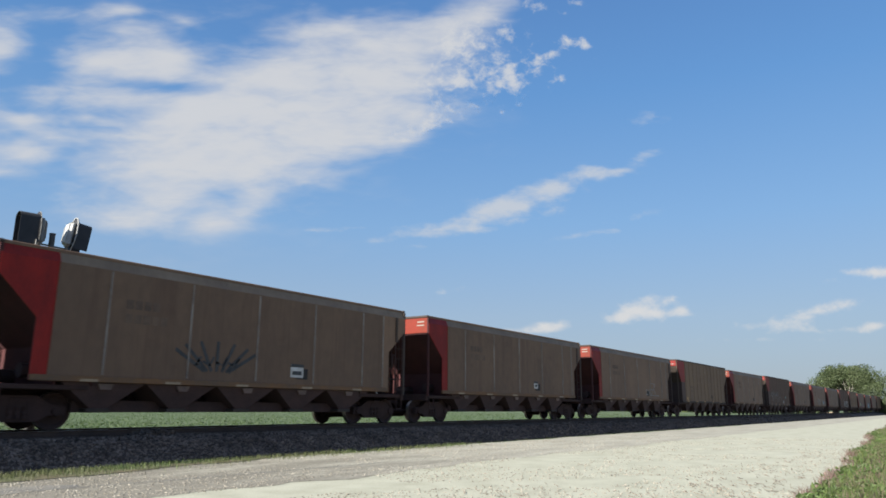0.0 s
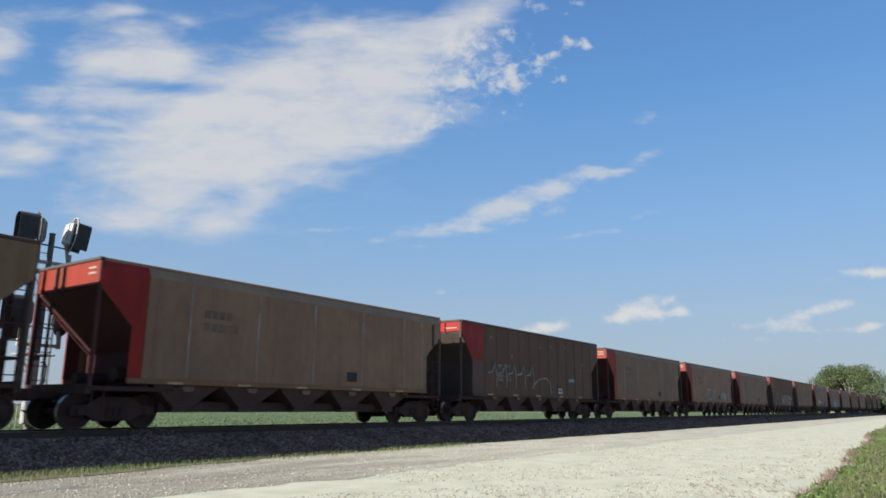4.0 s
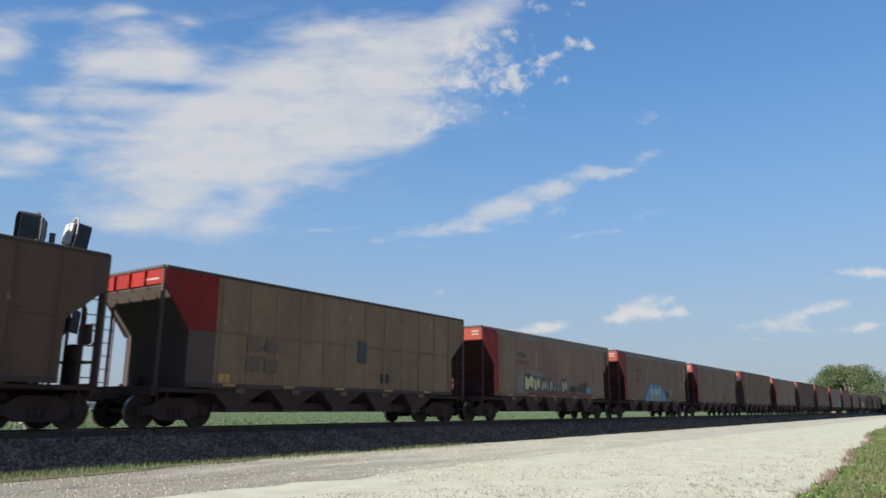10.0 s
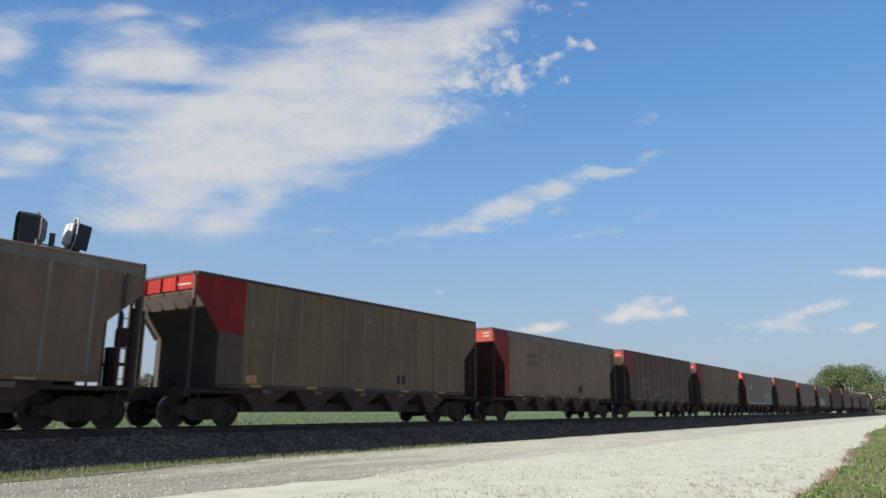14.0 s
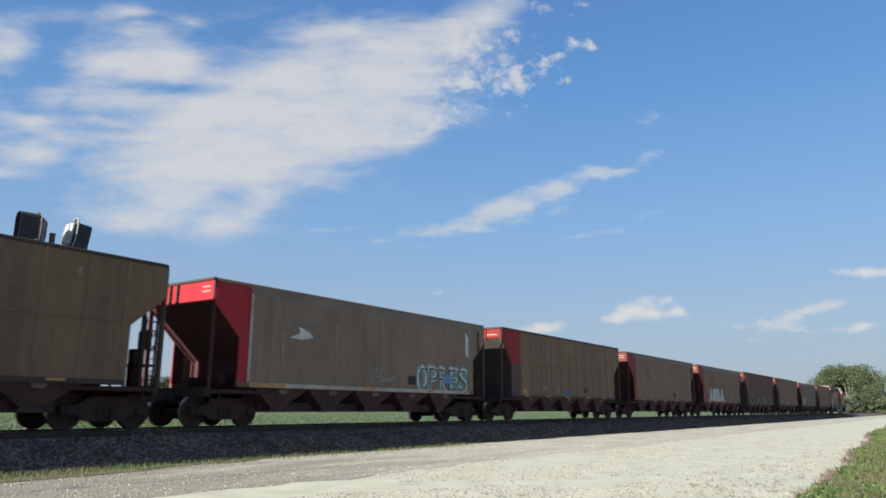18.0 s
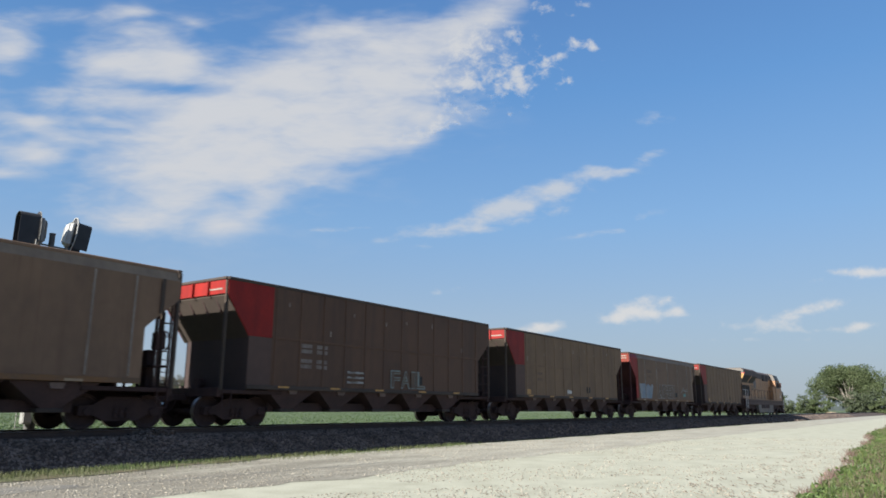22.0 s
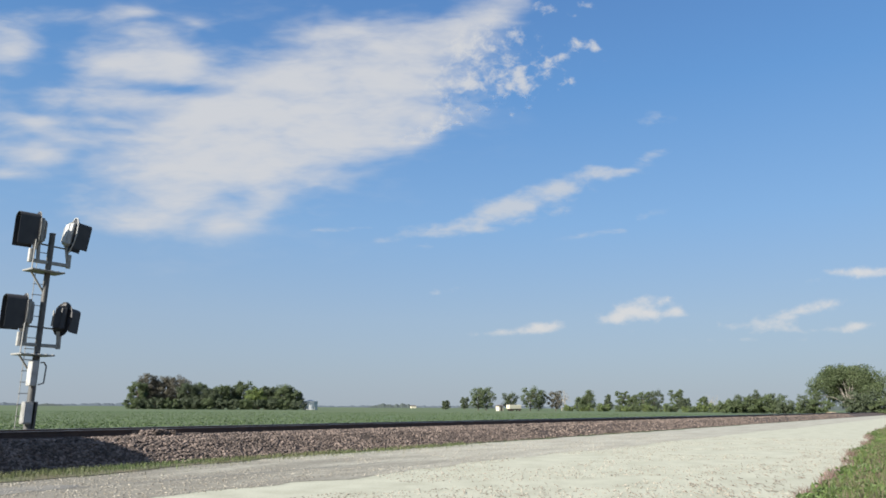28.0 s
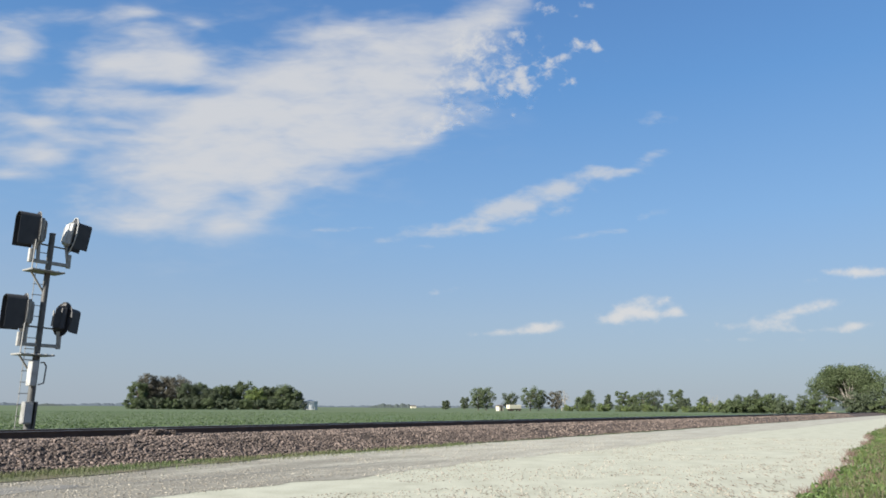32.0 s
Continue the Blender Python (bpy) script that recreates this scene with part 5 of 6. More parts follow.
plant_tree(tree(15.0, 22.5, 405, LEAF_B, BARK, lobes=60, count=36000, low=0.36, size=0.28, fork=0.16, limb_n=20, shape="dome", open_front=True), az(1508), 268, "large spreading cottonwood with pale forked trunks", "")
for i, (x, d, h, w, leaf) in enumerate([(1436, 262, 5.6, 9, LEAF_A), (1455, 258, 4.6, 8, LEAF_B), (1528, 252, 7.2, 11, LEAF_A), (1512, 250, 5.2, 8, LEAF_A), (1552, 255, 5.4, 9, LEAF_A), (1568, 250, 4.2, 8, LEAF_B), (1590, 250, 6, 10, LEAF_A)]):
    plant_tree(tree(h, w, 420 + i, leaf, BARK_DARK, lobes=12, count=1600, low=0.1, size=0.32, limb_n=4), az(x), d, "dark green bush under the big tree", "bushes under the big tree")

# far ridges and tree lines on the horizon, haze mixed into their base colours
HAZE = mat("haze_tinted_ridge", (0.07, 0.09, 0.11), (0.06, 0.075, 0.09), 1.0, scale=0.004, fine=0.03)
HAZE_NEAR = mat("haze_tinted_trees", (0.05, 0.065, 0.06), (0.038, 0.05, 0.045), 1.0, scale=0.01, fine=0.06)
for name, dist, tall, seed, cut, paint, text in (("distant_ridge", 3000, 15.0, 4.0, -9.0, HAZE, "ridge far off on the horizon, tinted blue as haze"), ("distant_treeline", 1500, 9.0, 8.0, 0.02, HAZE_NEAR, "dark tree lines far across the fields, tinted as haze")):
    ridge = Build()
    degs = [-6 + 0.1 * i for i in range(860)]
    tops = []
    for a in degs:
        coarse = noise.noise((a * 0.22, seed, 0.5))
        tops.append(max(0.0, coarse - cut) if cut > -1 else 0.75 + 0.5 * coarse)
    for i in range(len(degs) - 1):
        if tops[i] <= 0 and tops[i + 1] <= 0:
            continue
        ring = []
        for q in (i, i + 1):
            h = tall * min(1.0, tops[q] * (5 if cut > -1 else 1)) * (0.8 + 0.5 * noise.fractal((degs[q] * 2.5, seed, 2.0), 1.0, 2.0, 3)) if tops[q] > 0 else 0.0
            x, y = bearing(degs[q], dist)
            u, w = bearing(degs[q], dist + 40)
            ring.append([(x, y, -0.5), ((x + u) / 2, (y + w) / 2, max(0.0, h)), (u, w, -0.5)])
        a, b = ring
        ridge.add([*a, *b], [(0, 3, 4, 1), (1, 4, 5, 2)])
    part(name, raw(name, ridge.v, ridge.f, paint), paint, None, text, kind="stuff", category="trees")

# crop rows
rng_c = np.random.RandomState(21)
n = 45000
deg = rng_c.uniform(2, 70, n)
dist = 36 + 150 * rng_c.uniform(0, 1, n) ** 1.8
x, y = dist * np.cos(np.radians(deg)), dist * np.sin(np.radians(deg))
y = np.round(y / 0.76) * 0.76 + rng_c.normal(0, 0.06, n)
ok = y > 24.5
P = np.stack([x, y, rng_c.uniform(0.04, 0.2, n)], -1)[ok]
v, f = leaves(P, 0.085, rng_c, np.tile([[-0.3, 0, 1.0]], (len(P), 1)))
v[:, 2] = np.maximum(v[:, 2], 0.0)
part("crop_plants", raw("crop_plants", v.tolist(), f.tolist(), CROP), CROP, None, "young green crop plants in rows on the field", kind="stuff", category="crop")

# farm things
TIN = mat("galvanised_bin_tin", (0.55, 0.56, 0.56), (0.42, 0.43, 0.43), 0.5, 0.4, scale=0.5, fine=6, streak=(1, 1, 3))
CREAM = mat("cream_siding", (0.50, 0.47, 0.36), (0.42, 0.39, 0.30), 0.7, scale=0.5, fine=5)
bx, by = bearing(az(551), 330)
gb = tagged(new("grain_bin"), "round galvanised grain bin beside the grove", "grain bin")
gb.matrix_basis = pose(bx, by, 0)
body = Build()
for i in range(6):
    body.turned([(i * 0.62, 3.1), (i * 0.62 + 0.31, 3.16), (i * 0.62 + 0.62, 3.1)], "z", 28)
part("bin_wall", body, TIN, gb)
part("bin_roof", Build().turned([(3.7, 3.25), (4.3, 0.4), (4.36, 0.35), (4.38, 0.0)], "z", 28), TIN, gb, "conical tin roof")
part("bin_door", Build().box(-0.5, 0.5, -3.24, -3.14, 0.1, 2.0, c=0.02), TIN, gb)
bx, by = bearing(az(911), 330)
tr = tagged(new("farm_trailer"), "long cream-white trailer parked at the field edge", "trailer")
tr.matrix_basis = pose(bx, by, 0, 0, 0, -25)
part("trailer_body", Build().box(-3.3, 3.3, -1.2, 1.2, 0.9, 2.7, c=0.12), CREAM, tr)
part("trailer_frame", Build().box(-3.2, 3.6, -0.9, 0.9, 0.6, 0.9), GRIME, tr)
for sx in (-2.2, -1.2, 2.4):
    for sy in (-1.0, 1.0):
        part("trailer_wheel", Build().turned([(sy - 0.12, 0.0), (sy - 0.12, 0.45), (sy + 0.12, 0.45), (sy + 0.12, 0.0)], "y", 14, (sx, 0, 0.45)), GRIME, tr)
bx, by = bearing(az(886), 332)
sh = tagged(new("farm_shed"), "small white shed among the hedgerow trees", "shed")
sh.matrix_basis = pose(bx, by, 0, 0, 0, -20)
part("shed_wall", Build().box(-1.3, 1.3, -1.2, 1.2, 0, 2.0, c=0.03), CREAM, sh)
part("shed_roof", Build().prism([(-1.4, 2.0), (1.4, 2.0), (0, 2.7)], "x", -1.5, 1.5), ROOFGREY, sh)
part("shed_door", Build().box(-0.4, 0.4, -1.23, -1.2, 0, 1.8), GRIME, sh)
bx, by = bearing(az(733), 1150)
fh = tagged(new("farmhouse"), "tiny white farmhouse far across the fields", "house")
fh.matrix_basis = pose(bx, by, 0, 0, 0, -35)
part("house_wall", Build().box(-4, 4, -3, 3, 0, 3.0), CREAM, fh)
part("house_roof", Build().prism([(-3.3, 3.0), (3.3, 3.0), (0, 4.8)], "x", -4.3, 4.3), ROOFGREY, fh)
SAND = mat("sandy_soil", (0.27, 0.21, 0.14), (0.19, 0.14, 0.09), 0.95, scale=0.6, fine=8, bump=0.3)
bx, by = bearing(az(1474), 235)
mound = []
for i in range(13):
    for j in range(9):
        u, w = (i - 6) / 6, (j - 4) / 4
        mound.append((u * 2.6, w * 1.4, 0.75 * max(0, 1 - u * u) * max(0, 1 - w * w) * (1 + 0.4 * noise.noise((u * 3, w * 3, 1)))))
part("dirt_mound", raw("dirt_mound", mound, [(i * 9 + j, (i + 1) * 9 + j, (i + 1) * 9 + j + 1, i * 9 + j + 1) for i in range(12) for j in range(8)], SAND), SAND, None,
     "low bare sandy dirt mound under the big tree", pose(bx, by, 0, 0, 0, -80), category="mound")

# weeds on the verge
BLADE = leaf_mat("grass_blades", (0.078, 0.135, 0.028), (0.125, 0.15, 0.045), 0.45)
DRY = leaf_mat("dry_pink_stems", (0.215, 0.14, 0.122), (0.17, 0.12, 0.09), 0.35)
WEED = leaf_mat("broad_weed_leaves", (0.06, 0.105, 0.026), (0.10, 0.135, 0.045), 0.4)


def edge_y(x):
    return 1.8 + 0.05 * (x - 13) + wave(x, 0.45, 0.5, 3)


def blades(name, count, hmin, hmax, width, material, label, inset, seed, x0=10.5, x1=58.0, lean=0.35, back=2.2, edge=edge_y, far_side=False, bunch=1.5):
    rng = np.random.RandomState(seed)
    x = x0 + (x1 - x0) * rng.uniform(0, 1, count) ** bunch
    e = np.array([edge(k) for k in x])
    y = e - inset - np.abs(rng.normal(0, 1, count)) * back * 0.5
    ok = ((y > -1.0 + 0.02 * x) | far_side) & (np.array([noise.noise((a * 0.9, b * 0.9, seed)) for a, b in zip(x, y)]) > -0.25)
    x, y = x[ok], y[ok]
    n = len(x)
    h = rng.uniform(hmin, hmax, n)
    a = rng.uniform(0, 2 * np.pi, n)
    ln = h * lean * rng.uniform(0.3, 1.6, n)
    dx, dy = np.cos(a) * ln, np.sin(a) * ln
    wx, wy = -np.sin(a) * width / 2, np.cos(a) * width / 2
    base, mid, tip = np.stack([x, y, np.zeros(n)], -1), np.stack([x + dx * 0.35, y + dy * 0.35, h * 0.62], -1), np.stack([x + dx, y + dy, h], -1)
    w = np.stack([wx, wy, np.zeros(n)], -1)
    v = np.stack([base - w, base + w, mid + w * 0.8, mid - w * 0.8, tip], 1).reshape(-1, 3)
    o = np.arange(n)[:, None] * 5
    fs = (o + np.array([[0, 1, 2, 3]])).tolist() + (o + np.array([[3, 2, 4]])).tolist()
    return part(name, raw(name, v.tolist(), fs, material), material, None, label, kind="stuff", category="grass")


blades("verge_grass", 26000, 0.08, 0.36, 0.012, BLADE, "rank green grass on the roadside verge", 0.15, 31)
blades("dry_grass", 20000, 0.06, 0.24, 0.011, DRY, "dry pinkish seed stems in the verge grass", -0.24, 32, lean=0.75)
blades("dry_stems", 9000, 0.15, 0.42, 0.008, DRY, "tall dry brown stems among the verge weeds", 0.3, 36, lean=0.5)
TOE = leaf_mat("short_olive_grass", (0.085, 0.12, 0.038), (0.13, 0.13, 0.06), 0.35)
blades("toe_grass_tufts", 700, 0.04, 0.14, 0.01, TOE, "sparse grass tufts along the ballast toe", 0.0, 34, x0=9, x1=45, back=0.25, edge=lambda x: 15.4, far_side=True)
blades("toe_grass", 15000, 0.03, 0.14, 0.01, TOE, "short grass at the ballast toe", 0.0, 33, x0=3.5, x1=24.0, back=1.1, edge=lambda x: 15.45 - max(0, min(0.25, (11 - x) * 0.1)), far_side=True, bunch=2.6)
rng_w = np.random.RandomState(44)
pts = []
for _ in range(800):
    x = 10.5 + 40 * rng_w.uniform() ** 1.5
    y = edge_y(x) - 0.1 - abs(rng_w.normal()) * 0.9
    for _ in range(rng_w.randint(8, 20)):
        pts.append((x + rng_w.normal(0, 0.1), y + rng_w.normal(0, 0.1), rng_w.uniform(0.02, 0.26)))
for _ in range(55):
    x = 11.6 + 26 * rng_w.uniform() ** 1.6
    y = edge_y(x) + rng_w.uniform(-0.25, 0.08)
    for _ in range(rng_w.randint(14, 34)):
        pts.append((x + rng_w.normal(0, 0.13), y + rng_w.normal(0, 0.07), rng_w.uniform(0.01, 0.17)))
v, f = leaves(np.array(pts), 0.05, rng_w)
v[:, 2] = np.maximum(v[:, 2], 0.005)
part("broadleaf_weeds", raw("broadleaf_weeds", v.tolist(), f.tolist(), WEED), WEED, None, "leafy green weeds spilling over the road edge", kind="stuff", category="weeds")

# dry stalks and brown litter lying on the gravel
rng_d = np.random.RandomState(71)
litter = Build()
for cx, cy, sx, sy, count in ((12.6, 3.6, 1.6, 0.5, 90), (14.5, 2.9, 2.5, 0.35, 110), (11.0, 6.2, 1.0, 0.5, 25), (20.0, 3.6, 4.0, 0.4, 50)):
    for _ in range(count):
        x, y, a, ln = rng_d.normal(cx, sx), rng_d.normal(cy, sy), rng_d.uniform(0, 3.14), rng_d.uniform(0.03, 0.14)
        litter.rod((x, y, 0.018), (x + ln * math.cos(a), y + ln * math.sin(a), 0.03 + rng_d.uniform(0, 0.02)), 0.005, 4)
LITTER = mat("dry_stalk_litter", (0.17, 0.135, 0.105), (0.10, 0.08, 0.062), 0.9, scale=3, fine=20, vary=0.3)
part("stalk_litter", raw("stalk_litter", litter.v, litter.f, LITTER), LITTER, None, "dry brown stalks littered on the gravel road", kind="stuff", category="litter")

# ---- clouds: thin drifting sheets far behind everything ----


def cloud_mat(name, colour, light, scale, amount, lo, hi, most, streak):
    m = bpy.data.materials.new(name)
    m.use_nodes = True
    n, ln = m.node_tree.nodes, m.node_tree.links.new
    n.remove(n["Principled BSDF"])
    at = n.new("ShaderNodeAttribute")
    at.attribute_name = "thickness"
    tc = n.new("ShaderNodeTexCoord")
    mp = n.new("ShaderNodeMapping")
    mp.inputs["Scale"].default_value = streak
    mp.inputs["Rotation"].default_value = (0, 0, radians(-18))
    ln(tc.outputs["Object"], mp.inputs[0])
    total = at.outputs["Fac"]
    for sc, am, det in ((scale, amount, 4), (scale * 4.5, amount * 0.28, 4)):
        tx = n.new("ShaderNodeTexNoise")
        tx.inputs["Scale"].default_value, tx.inputs["Detail"].default_value, tx.inputs["Roughness"].default_value = sc, det, 0.52
        tx.inputs["Distortion"].default_value = 0.4
        ln(mp.outputs[0], tx.inputs["Vector"])
        sub = n.new("ShaderNodeMath")
        sub.operation = "SUBTRACT"
        sub.inputs[1].default_value = 0.5
        ln(tx.outputs[0], sub.inputs[0])
        ad = n.new("ShaderNodeMath")
        ad.operation = "MULTIPLY_ADD"
        ad.inputs[1].default_value = am
        ln(sub.outputs[0], ad.inputs[0])
        ln(total, ad.inputs[2])
        total = ad.outputs[0]
    gate = n.new("ShaderNodeMath")
    gate.operation = "MULTIPLY"
    edge = n.new("ShaderNodeMapRange")
    edge.inputs[2].default_value = 0.18
    ln(at.outputs["Fac"], edge.inputs[0])
    rg = n.new("ShaderNodeMapRange")
    rg.interpolation_type = "SMOOTHSTEP"
    rg.inputs[1].default_value, rg.inputs[2].default_value, rg.inputs[4].default_value = lo, hi, most
    ln(total, rg.inputs[0])
    ln(rg.outputs[0], gate.inputs[0])
    ln(edge.outputs[0], gate.inputs[1])
    em = n.new("ShaderNodeEmission")
    em.inputs[0].default_value, em.inputs[1].default_value = (*colour, 1), light
    tp = n.new("ShaderNodeBsdfTransparent")
    mx = n.new("ShaderNodeMixShader")
    ln(gate.outputs[0], mx.inputs[0])
    ln(tp.outputs[0], mx.inputs[1])
    ln(em.outputs[0], mx.inputs[2])
    ln(mx.outputs[0], n["Material Output"].inputs[0])
    return m


def cloud(name, blobs, material, far, drift, label, step=6, gaps=()):
    """A sheet at that distance, with a soft density made of slanted ovals (x, y, half width, half height, slant, weight); gaps thin it out."""
    s = far / 1253.2
    x0 = min(b[0] - b[2] * 1.6 for b in blobs)
    x1 = max(b[0] + b[2] * 1.6 for b in blobs)
    y0 = min(b[1] - b[3] * 1.8 - b[2] * abs(math.sin(radians(b[4]))) * 1.4 for b in blobs)
    y1 = max(b[1] + b[3] * 1.8 + b[2] * abs(math.sin(radians(b[4]))) * 1.4 for b in blobs)
    gx, gy = np.arange(x0, x1 + step, step), np.arange(y0, y1 + step, step)
    X, Y = np.meshgrid(gx, gy)
    clear = np.ones_like(X)
    for bx, by, rx, ry, slant, wt in blobs:
        c, q = math.cos(radians(slant)), math.sin(radians(slant))
        u, w = ((X - bx) * c - (Y - by) * q) / rx, ((X - bx) * q + (Y - by) * c) / ry
        clear *= 1 - wt * np.exp(-0.9 * (u * u + w * w))
    dens = 1 - clear
    for bx, by, rx, ry, slant, wt in gaps:
        c, q = math.cos(radians(slant)), math.sin(radians(slant))
        u, w = ((X - bx) * c - (Y - by) * q) / rx, ((X - bx) * q + (Y - by) * c) / ry
        dens *= 1 - wt * np.exp(-0.9 * (u * u + w * w))
    rim = np.minimum.reduce([X - x0, x1 - X, Y - y0, y1 - Y]) / (6 * step)
    dens *= np.clip(rim, 0, 1)
    nx, ny = len(gx), len(gy)
    vs = np.stack([(X - 784) * s, (441 - Y) * s, np.zeros_like(X)], -1).reshape(-1, 3)
    i = np.arange(nx * ny).reshape(ny, nx)
    fs = np.stack([i[:-1, :-1], i[1:, :-1], i[1:, 1:], i[:-1, 1:]], -1).reshape(-1, 4)
    me = raw(name, vs.tolist(), fs.tolist(), material)
    me.attributes.new("thickness", "FLOAT", "POINT").data.foreach_set("value", dens.ravel().astype(np.float32))
    ob = tagged(new(name, me), label, "cloud", kind="structure")
    rows = []
    for t, k in ((0.0, -0.5), (32.0, 0.5)):
        rows.append((t, VIEW @ pose(drift[0] * k * s, -drift[1] * k * s, -far)))
    ob.matrix_basis = rows[0][1]
    drifting.append((ob, rows))
    return ob


BANK = cloud_mat("high_cloud", (0.94, 0.96, 1.0), 0.26, 0.0027, 1.6, 0.03, 1.12, 0.94, (0.6, 1.9, 1))
PUFF = cloud_mat("puffy_high_cloud", (0.95, 0.97, 1.0), 0.262, 0.017, 1.75, 0.24, 1.15, 0.85, (1.0, 1.25, 1))
WISP = cloud_mat("wispy_cloud", (0.93, 0.96, 1.0), 0.255, 0.006, 1.7, 0.12, 1.05, 0.78, (0.8, 1.7, 1))
CUMULUS = cloud_mat("low_cumulus", (1.0, 0.975, 0.945), 0.285, 0.009, 1.4, 0.2, 1.15, 0.8, (1.0, 1.5, 1))
cloud("cloud_bank", [(660, 140, 120, 75, 18, 0.95), (560, 150, 150, 72, 10, 0.95), (450, 200, 150, 70, 10, 0.95), (330, 205, 100, 40, 5, 0.8), (300, 105, 105, 40, 4, 0.92), (205, 112, 70, 22, 6, 0.85),
                     (210, 172, 120, 15, 2, 0.85), (340, 275, 110, 52, 10, 0.9), (470, 295, 110, 56, 16, 0.85), (300, 345, 95, 42, 8, 0.92), (225, 305, 60, 16, 0, 0.7), (225, 402, 56, 15, 8, 0.78),
                     (385, 398, 44, 20, 10, 0.85), (450, 368, 50, 24, 20, 0.85), (610, 235, 120, 46, 16, 0.9), (700, 195, 64, 56, 20, 0.85), (745, 228, 40, 24, 24, 0.65), (720, 92, 80, 46, 20, 0.9),
                     (800, 62, 60, 34, 28, 0.7), (865, 22, 56, 32, 25, 0.7), (600, 52, 90, 13, 8, 0.5), (270, 58, 70, 18, -12, 0.5), (345, 44, 42, 8, -15, 0.5), (130, 158, 60, 12, 5, 0.5), (430, 210, 330, 170, 12, 0.3), (180, 190, 160, 130, 0, 0.22)],
      BANK, 3600, (23, 4), "large white streaky bank of high cloud",
      gaps=[(290, 155, 80, 10, -3, 0.62), (175, 226, 60, 11, -10, 0.5), (170, 262, 60, 18, 0, 0.55), (430, 52, 110, 16, 4, 0.65), (395, 343, 40, 16, 0, 0.3), (85, 100, 34, 30, 0, 0.5), (790, 190, 24, 20, 20, 0.4)])
cloud("cloud_puffs", [(825, 146, 32, 13, 4, 0.97), (808, 88, 24, 17, 10, 0.85), (912, 134, 16, 21, 20, 0.97), (893, 153, 15, 11, 10, 0.92), (925, 152, 13, 11, 0, 0.9), (1011, 78, 13, 11, 0, 0.95), (1042, 82, 14, 9, -8, 0.95),
                      (1000, 140, 11, 8, 0, 0.85), (960, 112, 14, 7, 10, 0.7), (983, 100, 14, 7, 20, 0.75), (962, 130, 12, 12, 0, 0.55), (875, 134, 12, 5, 0, 0.6), (890, 100, 12, 6, 0, 0.6), (842, 108, 9, 6, 0, 0.5),
                      (930, 188, 14, 6, 10, 0.65), (850, 192, 14, 5, 0, 0.5), (868, 168, 14, 6, 0, 0.5), (900, 202, 10, 4, 0, 0.4), (905, 60, 16, 12, 20, 0.55), (955, 14, 18, 12, 0, 0.6), (1033, 8, 12, 8, 0, 0.8),
                      (1005, 26, 10, 5, 0, 0.4), (1080, 60, 14, 5, 0, 0.3), (1060, 106, 12, 4, 0, 0.35), (780, 205, 34, 20, 10, 0.6), (770, 150, 26, 24, 10, 0.55), (740, 235, 50, 14, 20, 0.6),
                      (850, 125, 80, 60, 25, 0.36), (830, 70, 60, 46, 25, 0.5), (950, 120, 60, 50, 20, 0.16)],
      PUFF, 3560, (20, 5), "scattered small white puffs of cloud", step=3)
cloud("cloud_left", [(48, 215, 66, 15, -6, 0.85), (55, 272, 72, 30, -4, 0.9), (115, 246, 40, 9, -10, 0.6), (190, 214, 40, 8, -8, 0.55), (15, 82, 44, 34, 0, 0.7), (20, 30, 70, 18, 0, 0.6), (120, 28, 70, 16, -4, 0.5),
                     (210, 22, 60, 12, 0, 0.4), (10, 305, 70, 9, -3, 0.6), (10, 125, 26, 8, 0, 0.4), (-60, 150, 60, 120, 0, 0.5)],
      BANK, 3640, (27, 4), "white ragged high cloud")
cloud("cloud_streak", [(905, 366, 90, 20, 17, 0.85), (850, 384, 60, 17, 20, 0.85), (990, 333, 60, 16, 24, 0.75), (1050, 309, 50, 10, 5, 0.8), (1095, 308, 26, 7, 0, 0.5), (1132, 285, 50, 9, 30, 0.5), (750, 412, 60, 9, 4, 0.65),
                       (640, 404, 120, 4, 2, 0.35), (920, 394, 32, 9, 5, 0.5), (850, 408, 22, 6, 0, 0.45), (1070, 412, 56, 5, 8, 0.4), (1120, 386, 40, 6, 15, 0.3), (980, 375, 26, 8, 10, 0.35), (1160, 206, 46, 12, 15, 0.32),
                       (670, 428, 16, 4, 0, 0.4), (756, 436, 22, 7, 0, 0.45)], WISP, 3520, (13, 0), "long thin streak of white cloud", step=4)
cloud("cumulus_cloud", [(1092, 563, 42, 11, 8, 0.9), (1122, 547, 38, 15, 20, 0.95), (1145, 532, 18, 9, 15, 0.9), (1176, 534, 20, 7, 25, 0.7), (1148, 557, 26, 11, 0, 0.8), (1200, 550, 18, 9, 0, 0.9), (1186, 556, 22, 6, 0, 0.7),
                        (1226, 557, 18, 4, 0, 0.4), (1105, 588, 46, 4, 0, 0.4)], CUMULUS, 3480, (-10, 1), "small white cumulus cloud with a flat base", step=3)
cloud("cumulus_cloud", [(958, 580, 38, 9, 6, 0.92), (925, 587, 46, 7, 4, 0.8), (890, 593, 44, 5, 0, 0.6), (805, 512, 46, 7, 10, 0.4), (300, 592, 26, 6, 4, 0.4)], CUMULUS, 3470, (-12, 1), "small low white cloud near the horizon", step=3)
